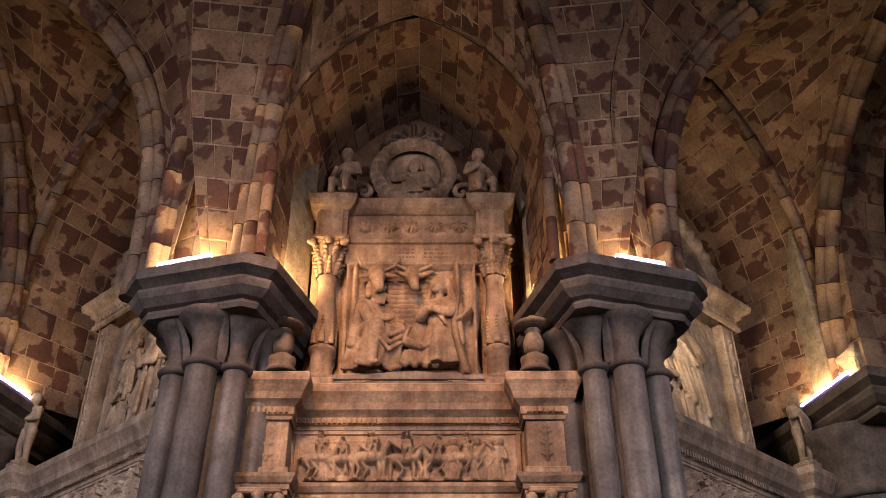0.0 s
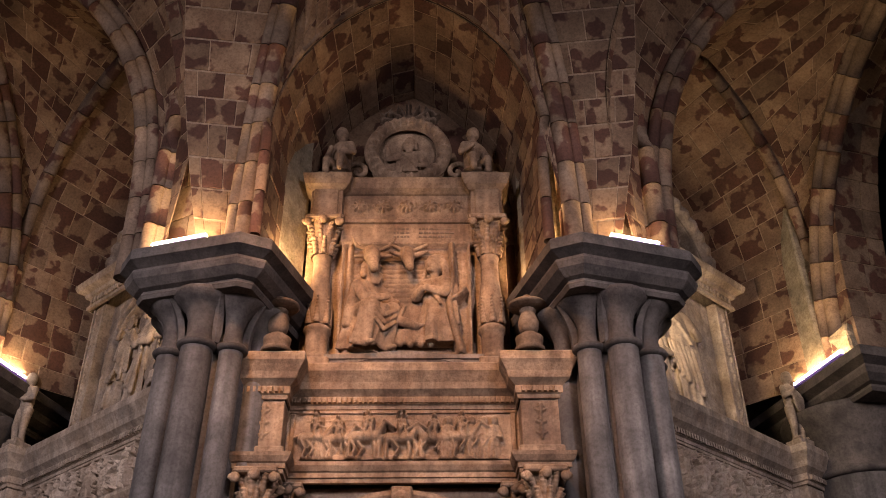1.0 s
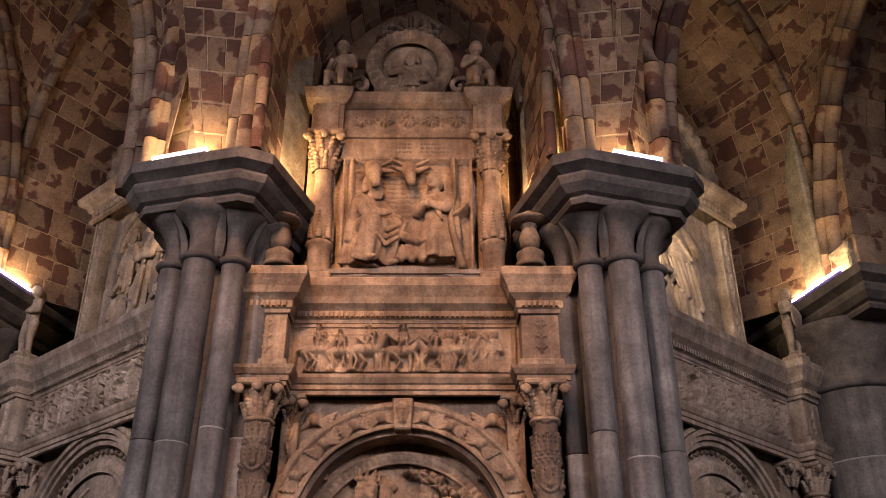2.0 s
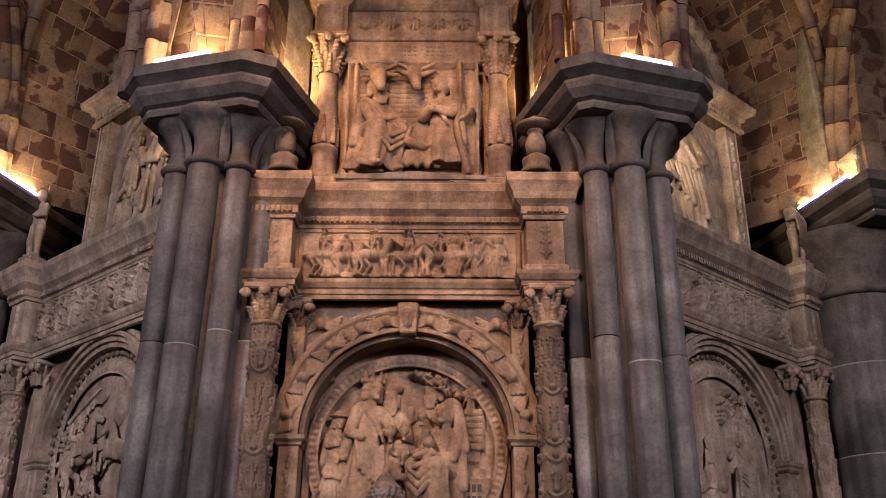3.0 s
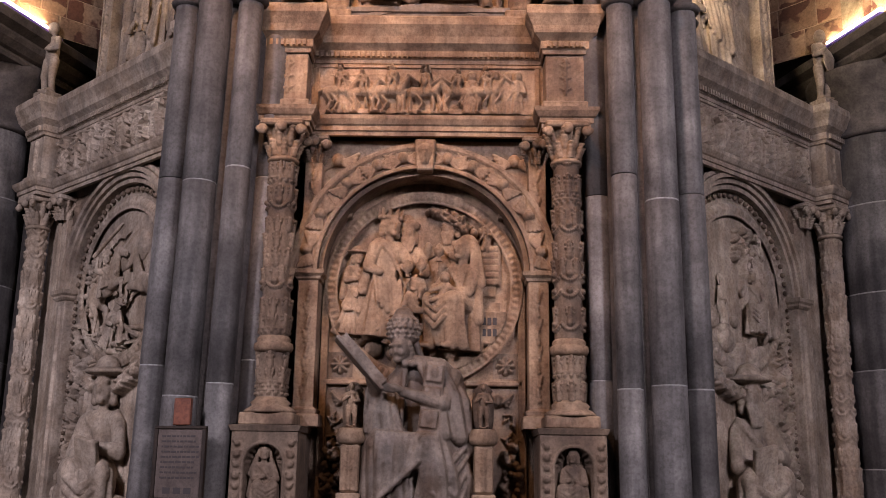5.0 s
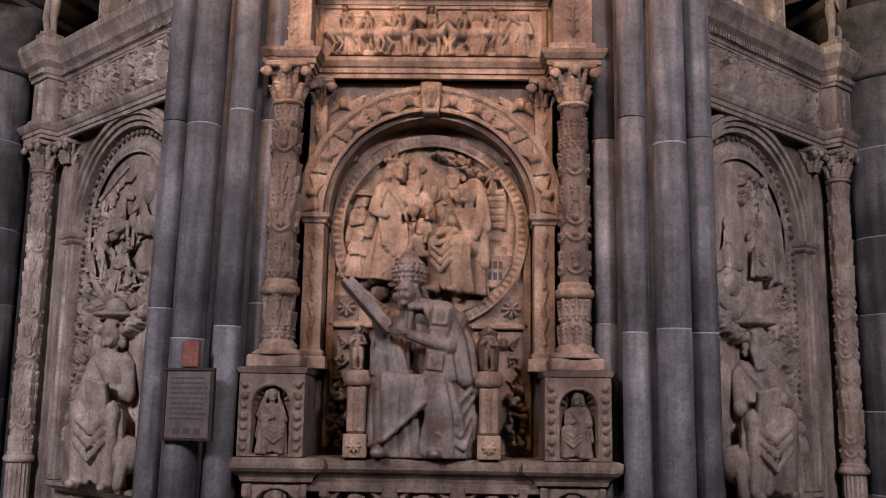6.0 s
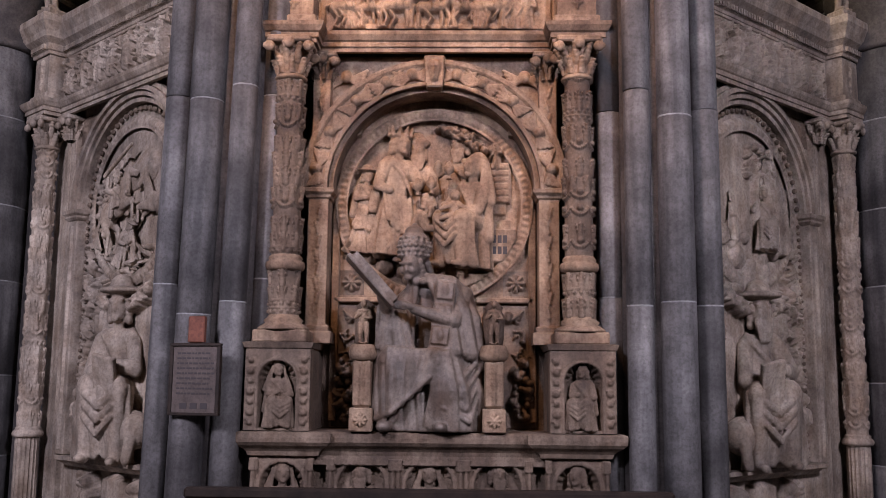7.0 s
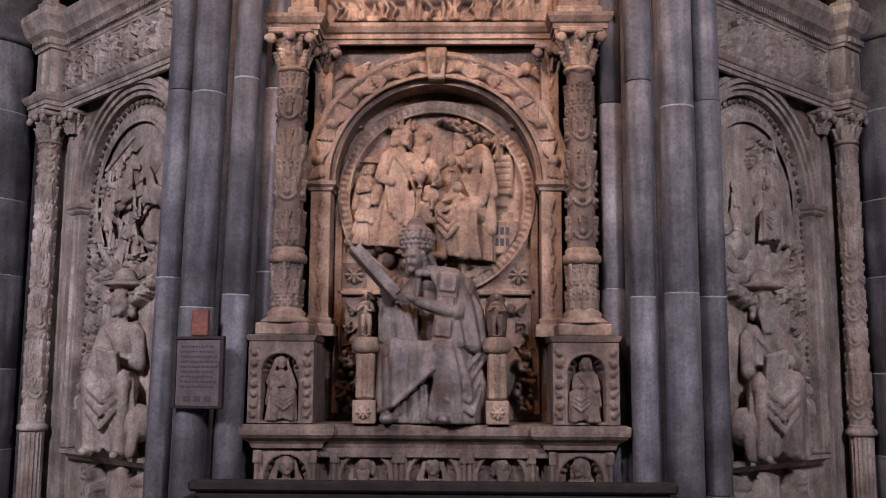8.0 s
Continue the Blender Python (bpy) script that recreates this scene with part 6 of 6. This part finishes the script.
    if scene_kind == "rider":
        inside = ((np.abs(R.X - c) < 0.62) & (R.Z < 6.35)) | (np.hypot(R.X - c, np.maximum(0, R.Z - 6.3)) < 0.62)
        edge = ((np.abs(R.X - c) < 0.72) & (R.Z < 6.35)) | (np.hypot(R.X - c, np.maximum(0, R.Z - 6.3)) < 0.68)
        R.H = np.where(inside, -0.10, np.where(edge, 0.03, 0.0))
        for k, (x, z, s_, w_, p_, h_) in enumerate(((-0.34, 5.86, 0.72, 30, "stand", ""), (0.02, 5.44, 1.12, -20, "stand", "veil"), (-0.36, 5.44, 0.8, 50, "kneel", ""), (0.36, 5.44, 1.05, -30, "stand", "turban"), (0.46, 5.44, 0.7, -40, "kneel", "veil"))):
            carved("figure", t, mat, (c + x, yu + 0.08, z), s_, p_, w_, 4, h_, h_ == "", ((-0.14, -0.16, 0.3), (0.1, -0.15, 0.12)), 0.6, seed + 20 + k)
        R.path([(c - 0.45, 6.5), (c - 0.1, 6.75)], 0.04, 0.02, 0.06)
        R.path([(c + 0.16, 5.5), (c + 0.2, 6.6)], 0.03, 0.03, 0.06)
    else:
        carved("figure", t, mat, (c + 0.1, yu + 0.05, 5.44), 1.34, "stand", -24, -4, "", True, ((-0.16, -0.14, 0.26), (0.16, -0.12, 0.16)), 0.5, seed + 20)
        carved("figure", t, mat, (c - 0.34, yu + 0.06, 5.43), 1.12, "kneel", 40, 4, "brim", False, flat=0.45, seed=seed + 21)
        R.path([(c + 0.2, 5.5), (c + 0.4, 6.0), (c + 0.32, 6.5)], 0.02, 0.03, 0.05)
        R.stroke(c - 0.42, 6.5, 0.06, c - 0.22, 6.56, 0.05, 0.07)
    R.wear(0.002, rnd)
    R.lay("panel_relief", on_wall(yu + 0.10), mat, t, "relief panel with standing and kneeling draped figures")
    swept("upper_entablature", t, mat, [(c - 1.08, yu + 0.25), (c - 1.08, yu - 0.04), (c + 1.08, yu - 0.04), (c + 1.08, yu + 0.25)],
          [(0.0, 6.93), (0.03, 6.94), (0.03, 6.98), (0.01, 6.99), (0.01, 7.07), (0.05, 7.09), (0.06, 7.13), (0.13, 7.17), (0.15, 7.22), (0.15, 7.25), (0.0, 7.26)])
    dentils(t, mat, c - 1.05, c + 1.05, yu - 0.05, 7.0, 7.06, 0.07)
    R = Relief(0.0, math.pi, 0.80, 0.98, 0.012)
    R.H = 0.04 * (np.abs(R.Z - 0.89) < 0.07) + 0.025 * np.abs(np.sin(R.X * 17)) * (np.abs(R.Z - 0.89) < 0.05)
    R.lay("lunette_band", polar(c, 7.25, yu + 0.02), mat, t, "arched band carved with leaves")
    v, f = arch_band(c, 7.25, 0.78, 0.985, yu + 0.03, yu + 0.3, n=36)
    mesh("lunette_arch", v, f, mat, t)
    R = Relief(c - 0.8, c + 0.8, 7.25, 8.05, 0.014)
    R.figure(c, 7.27, 0.8, rnd, 1, "sit", 0.12)
    for s in (-1, 1):
        R.figure(c + s * 0.42, 7.26, 0.45, rnd, -s, "kneel", 0.1)
    R.foliage(c - 0.7, c + 0.7, 7.28, 7.8, 0.2, rnd, 0.03, 0.014)
    R.lay("lunette_relief", on_wall(yu + 0.22), mat, t, keep=lambda X, Z: (X - c) ** 2 + (Z - 7.25) ** 2 < 0.64)
    return t


side_tomb(LEFT, 0.1, -1, "pale limestone wall tomb with a rider in its roundel", 200, SIDE, "rider")
side_tomb(RIGHT, -0.05, 1, "pale greyish limestone wall tomb with a garden roundel", 300, SIDE, "garden")

# ---- statues ----


def seated_bishop(bm):
    """A robed seated figure with a tall domed headdress, bent over an open book."""
    S = 7.22
    egg(bm, (0.02, S + 0.14, 1.62), 0.30, 0.20, 0.38)
    # knees and shins under the robe, feet
    for hip, knee, foot in (((-0.12, S + 0.1, 1.76), (-0.29, S - 0.17, 1.76), (-0.31, S - 0.12, 1.34)), ((0.1, S + 0.1, 1.78), (0.06, S - 0.22, 1.76), (0.10, S - 0.12, 1.34))):
        limb(bm, hip, knee, 0.15, 0.105)
        limb(bm, knee, foot, 0.1, 0.09)
        egg(bm, (foot[0] - 0.02, foot[1] - 0.12, 1.29), 0.06, 0.12, 0.045)
    # underskirt pleats to the ground
    cloth(bm, [(-0.36, S - 0.1, 1.6), (-0.1, S - 0.18, 1.62), (0.2, S - 0.14, 1.6)], [(-0.38, S - 0.12, 1.27), (-0.05, S - 0.22, 1.26), (0.3, S - 0.16, 1.26)], 22, 0.024, 0.03)
    # cope over the knees, its corner falling in a long slant across the lap
    cloth(bm, [(-0.40, S - 0.1, 1.84), (-0.30, S - 0.25, 1.85), (-0.08, S - 0.24, 1.83), (0.06, S - 0.27, 1.83)], [(-0.42, S - 0.16, 1.34), (-0.30, S - 0.28, 1.38), (-0.14, S - 0.30, 1.52), (0.0, S - 0.30, 1.64)], 22, 0.028, 0.026, (0, -0.025, 0))
    limb(bm, (-0.42, S - 0.19, 1.335), (-0.28, S - 0.31, 1.39), 0.02, 0.02)
    limb(bm, (-0.28, S - 0.31, 1.39), (0.0, S - 0.33, 1.645), 0.02, 0.02)
    # folds from the other knee to the hem, sweeping outwards
    cloth(bm, [(0.03, S - 0.3, 1.80), (0.12, S - 0.26, 1.82), (0.24, S - 0.1, 1.82)], [(-0.02, S - 0.24, 1.30), (0.22, S - 0.26, 1.27), (0.42, S - 0.02, 1.26)], 15, 0.03, 0.042, (0.02, -0.03, 0))
    for k in range(4):
        limb(bm, (0.08, S - 0.30, 1.74 - 0.1 * k), (0.2 + 0.03 * k, S - 0.27, 1.60 - 0.09 * k), 0.02, 0.024)
        limb(bm, (0.2 + 0.03 * k, S - 0.27, 1.60 - 0.09 * k), (0.36, S - 0.1, 1.78 - 0.08 * k), 0.024, 0.02)
    # body, shoulders and the cope that hangs from them
    egg(bm, (0.0, S + 0.12, 2.06), 0.22, 0.18, 0.36, (0, -5, 0))
    egg(bm, (0.04, S + 0.10, 2.29), 0.25, 0.16, 0.15, (0, 10, 0))
    cloth(bm, [(-0.02, S - 0.06, 2.40), (0.16, S - 0.06, 2.38), (0.28, S + 0.08, 2.28)], [(0.10, S - 0.24, 1.86), (0.32, S - 0.14, 1.82), (0.42, S + 0.04, 1.62)], 13, 0.034, 0.045, (0.03, -0.02, 0.03))
    cloth(bm, [(0.28, S + 0.02, 2.2), (0.30, S + 0.12, 2.2)], [(0.34, S - 0.06, 1.4), (0.43, S + 0.08, 1.3)], 5, 0.04, 0.05, (0.05, 0, 0))
    cloth(bm, [(-0.12, S - 0.04, 2.36), (-0.24, S + 0.06, 2.26)], [(-0.14, S - 0.16, 1.9), (-0.32, S - 0.02, 1.84)], 6, 0.03, 0.034)
    # broad stiff band down the front, with small raised fields
    band = pose(0.09, S - 0.2, 2.11, -8, 6, 0)
    slab(bm, band, 0.15, 0.05, 0.52)
    for k in range(3):
        slab(bm, band @ pose(0, -0.03, 0.17 - 0.17 * k), 0.12, 0.03, 0.13)
        egg(bm, band @ Vector((0, -0.04, 0.17 - 0.17 * k)), 0.03, 0.02, 0.05, seg=10)
    # sleeve cloth hanging from the far arm
    cloth(bm, [(-0.38, S - 0.16, 2.16), (-0.2, S - 0.14, 2.12)], [(-0.39, S - 0.18, 1.86), (-0.12, S - 0.22, 1.80)], 8, 0.024, 0.03, (-0.01, -0.03, 0))
    # arms to the book
    limb(bm, (0.24, S + 0.0, 2.26), (0.16, S - 0.18, 2.06), 0.085, 0.07)
    limb(bm, (0.16, S - 0.2, 2.06), (-0.12, S - 0.27, 2.14), 0.06, 0.04)
    egg(bm, (-0.17, S - 0.3, 2.165), 0.06, 0.03, 0.03, (0, 20, 0))
    for k in range(4):
        limb(bm, (-0.19, S - 0.31, 2.185 - 0.016 * k), (-0.27, S - 0.33, 2.2 - 0.018 * k), 0.011, 0.008, 8)
    limb(bm, (-0.14, S + 0.04, 2.28), (-0.3, S - 0.08, 2.06), 0.08, 0.065)
    limb(bm, (-0.3, S - 0.08, 2.06), (-0.36, S - 0.26, 2.24), 0.06, 0.04)
    # neck, collar, head turned down to the book
    limb(bm, (-0.05, S + 0.03, 2.34), (-0.12, S - 0.03, 2.44), 0.07, 0.06)
    for k in range(7):
        a = radians(-100 + 200 * k / 6)
        egg(bm, (-0.06 + 0.1 * math.sin(a), S + 0.0 - 0.09 * math.cos(a), 2.365), 0.035, 0.03, 0.03, seg=10)
    head = pose(-0.155, S - 0.06, 2.485, 16, 0, -30)
    for cc, r in (((0, 0, 0), (0.076, 0.09, 0.105)), ((0, -0.088, -0.012), (0.014, 0.022, 0.03)), ((0, -0.07, -0.075), (0.034, 0.028, 0.026)), ((0, -0.082, -0.05), (0.026, 0.014, 0.01)), ((0.035, -0.066, -0.02), (0.03, 0.024, 0.03)), ((-0.035, -0.066, -0.02), (0.03, 0.024, 0.03))):
        egg(bm, head @ Vector(cc), *r, seg=14)
    limb(bm, head @ Vector((-0.045, -0.074, 0.034)), head @ Vector((0.045, -0.074, 0.034)), 0.014, 0.014, 8)
    for k in range(4):
        for e in (-1, 1):
            egg(bm, head @ Vector((e * 0.078, 0.015 + 0.01 * k, 0.02 - 0.035 * k)), 0.022, 0.03, 0.024, seg=8)
    # domed headdress with three studded bands
    for z, r in ((2.565, 0.112), (2.6, 0.12), (2.65, 0.12), (2.7, 0.104), (2.745, 0.075)):
        egg(bm, (-0.14, S - 0.01, z), r, r * 0.95, 0.06)
    for z, r, n in ((2.565, 0.118, 18), (2.635, 0.126, 18), (2.70, 0.108, 15), (2.6, 0.124, 14), (2.67, 0.118, 14)):
        for k in range(n):
            a = 2 * math.pi * k / n
            egg(bm, (-0.14 + r * math.cos(a), S - 0.01 + r * 0.95 * math.sin(a), z), 0.013, 0.013, 0.013, seg=8)
    egg(bm, (-0.138, S - 0.01, 2.80), 0.022, 0.022, 0.025, seg=10)
    limb(bm, (-0.05, S + 0.04, 2.54), (0.02, S + 0.08, 2.34), 0.03, 0.036)
    # open book held aslant, seen along its edge
    slab(bm, pose(-0.44, S - 0.33, 2.33, 0, 48, 8), 0.50, 0.28, 0.03)
    slab(bm, pose(-0.41, S - 0.33, 2.36, 0, 48, 8), 0.45, 0.25, 0.05)
    for v in bm.verts:
        v.z = max(v.z, 1.252)


clay("bishop_statue", seated_bishop, "pale alabaster statue of a seated robed bishop with a book", "statue", 0.0075, material=ALAB, smooth=1)


def small_figure(seated=False, shield=False):
    def build(bm):
        if seated:
            egg(bm, (0, 0.02, 0.16), 0.08, 0.08, 0.15)
            for s in (-1, 1):
                limb(bm, (s * 0.04, 0, 0.06), (s * 0.07, -0.13, 0.07), 0.05, 0.04)
                limb(bm, (s * 0.07, -0.13, 0.07), (s * 0.07, -0.14, -0.06), 0.035, 0.03)
            z = 0.28
        else:
            for s in (-1, 1):
                limb(bm, (s * 0.045, 0, 0.36), (s * 0.06, -0.02, 0.18), 0.06, 0.045)
                limb(bm, (s * 0.06, -0.02, 0.18), (s * 0.055, 0, 0.02), 0.042, 0.032)
                egg(bm, (s * 0.06, -0.03, 0.02), 0.03, 0.06, 0.022)
            egg(bm, (0, 0, 0.48), 0.085, 0.07, 0.16)
            z = 0.60
        for s in (-1, 1):
            limb(bm, (s * 0.085, 0, z), (s * 0.14, -0.04, z - 0.13), 0.036, 0.03)
            limb(bm, (s * 0.14, -0.04, z - 0.13), (s * 0.05, -0.1, z - (0.14 if s > 0 else 0.06)), 0.03, 0.025)
        egg(bm, (0, 0, z), 0.10, 0.06, 0.05)
        limb(bm, (0, 0, z + 0.02), (0, 0, z + 0.08), 0.035, 0.032)
        egg(bm, (0, -0.01, z + 0.135), 0.058, 0.064, 0.075)
        if shield:
            egg(bm, (0.0, -0.10, 0.42), 0.09, 0.02, 0.13)
        egg(bm, (0, 0.0, 0.0), 0.10, 0.08, 0.02)
    return build


for m, mt in ((LEFT @ pose(0.1 - 1.52, 7.28, 5.42, 0, 0, 10), SIDE), (RIGHT @ pose(-0.05 + 1.52, 7.28, 5.42, 0, 0, -10), SIDE)):
    b = thing("statuette_block", m @ pose(0, 0, -0.13), "small plain stone block under a statuette", "pedestal", "statuette blocks")
    boxed("block", b, SIDE, -0.11, 0.11, -0.1, 0.1, 0.0, 0.125, bevel=0.01)
    clay("statuette", small_figure(False, m == m and m.translation.x > 0), "small pale stone statuette of a bare standing child", "statue", 0.011, m, mt, 2, "statuettes")
for s in (-1, 1):
    clay("putto", small_figure(True), "small stone statue of a seated child on the cornice", "statue", 0.012, pose(s * 0.66, 7.45, 7.47, 0, 0, 25 * s) @ Matrix.Diagonal((1.15, 1.15, 1.15, 1)), LIME, 2, "putti on the tomb")

# throne arms with little standing figures
throne = thing("throne", pose(0, 7.1, 1.25), "carved brown stone throne with scrolled arms on square feet", "throne")
for s, x in ((-1, -0.50), (1, 0.47)):
    t = new("arm")
    t.parent = throne
    t.location = (x, 0, 0)
    boxed("foot", t, LIME, -0.085, 0.085, -0.14, 0.3, 0.0, 0.17, bevel=0.008)
    boxed("scroll_leg", t, LIME, -0.07, 0.07, -0.09, 0.3, 0.17, 0.52, bevel=0.02)
    R = Relief(-0.06, 0.06, 0.19, 0.5, 0.008)
    for k in range(3):
        R.leaf(0, 0.2 + 0.1 * k, 0.1, 0.025, math.pi / 2, 0.014)
    R.lay("leg_leaves", on_wall(-0.091), LIME, t)
    R = Relief(-0.07, 0.07, 0.02, 0.15, 0.008)
    R.rosette(0, 0.085, 0.05, 0.02)
    R.lay("foot_rosette", on_wall(-0.141), LIME, t)
    turned("cap", t, LIME, [(0.07, 0.51), (0.10, 0.53), (0.11, 0.56), (0.10, 0.6), (0.09, 0.63), (0.0, 0.64)], 0, -0.02, 16)
    turned("urn", t, LIMEDARK, [(0.07, 0.63), (0.08, 0.7), (0.085, 0.85), (0.06, 0.9), (0.075, 0.92), (0.03, 0.97), (0.0, 0.98)], 0, 0.1, 16)
    clay("throne_figure", small_figure(), "tiny stone figure standing on the throne arm", "statue", 0.008, pose(x, 7.05, 1.89, 0, 0, 0) @ Matrix.Diagonal((0.42, 0.5, 0.40, 1)), LIME, 2, "throne figures")

# urn-shaped stone candlesticks on the cornice
for s in (-1, 1):
    t = thing("stone_candlestick", pose(s * 1.07, 7.14, 5.288) @ Matrix.Diagonal((1, 1, 0.78, 1)), "brown stone candlestick with a vase foot and a broad dish", "candlestick", "candlesticks on the cornice")
    turned("foot", t, LIMEDARK, [(0.13, 0.0), (0.13, 0.05), (0.10, 0.07), (0.115, 0.12), (0.12, 0.18), (0.07, 0.22), (0.065, 0.24)], 0, 0)
    turned("vase", t, LIMEDARK, [(0.065, 0.23), (0.085, 0.3), (0.09, 0.38), (0.07, 0.46), (0.055, 0.5), (0.075, 0.52), (0.06, 0.55)], 0, 0)
    turned("dish", t, LIMEDARK, [(0.06, 0.54), (0.15, 0.565), (0.17, 0.585), (0.165, 0.6), (0.06, 0.61), (0.05, 0.68), (0.03, 0.72), (0.0, 0.73)], 0, 0)

# ---- pew and notice ----
t = thing("pew", pose(0.045, 5.6, 0.03), "dark polished wooden pew back standing before the tomb", "pew")
boxed("back_board", t, WOOD, -1.37, 1.37, 0.0, 0.03, 0.3, 0.9, bevel=0.006)
boxed("top_rail", t, WOOD, -1.41, 1.41, -0.03, 0.06, 0.9, 0.965, bevel=0.015)
for s in (-1, 1):
    boxed("end_panel", t, WOOD, s * 1.38 - 0.03, s * 1.38 + 0.03, -0.45, 0.05, -0.03, 0.88, bevel=0.01)
boxed("seat", t, WOOD, -1.36, 1.36, -0.42, 0.0, 0.4, 0.44, bevel=0.008)

t = thing("notice_board", pose(-1.66, 6.77, 1.375, 0, 0, -12) @ Matrix.Diagonal((1.06, 1, 1.04, 1)), "dark brown framed board of writing hung on the pier", "notice")
boxed("board", t, PARCH, -0.165, 0.165, -0.012, 0.012, 0.0, 0.46, bevel=0.003)
for x0, x1, z0, z1 in ((-0.185, 0.185, 0.455, 0.475), (-0.185, 0.185, -0.015, 0.005), (-0.185, -0.16, 0.005, 0.455), (0.16, 0.185, 0.005, 0.455)):
    boxed("frame", t, WOOD, x0, x1, -0.025, 0.014, z0, z1, bevel=0.004)
boxed("hanging_block", t, REDWOOD, -0.06, 0.06, -0.02, 0.02, 0.48, 0.66, bevel=0.006, label="reddish wooden hanging block")
rnd = random.Random(12)
for row in range(9):
    x = -0.13
    z = 0.40 - 0.034 * row
    while x < 0.13:
        w_ = rnd.uniform(0.01, 0.04)
        if x + w_ < 0.145:
            boxed("writing_bar", t, INK, x, x + w_, -0.0145, -0.011, z, z + 0.012, bevel=0)
        x += w_ + 0.008
for k in range(3):
    boxed("emblem_bar", t, INK, -0.1 + 0.075 * k, -0.05 + 0.075 * k, -0.0145, -0.011, 0.03, 0.07, bevel=0)
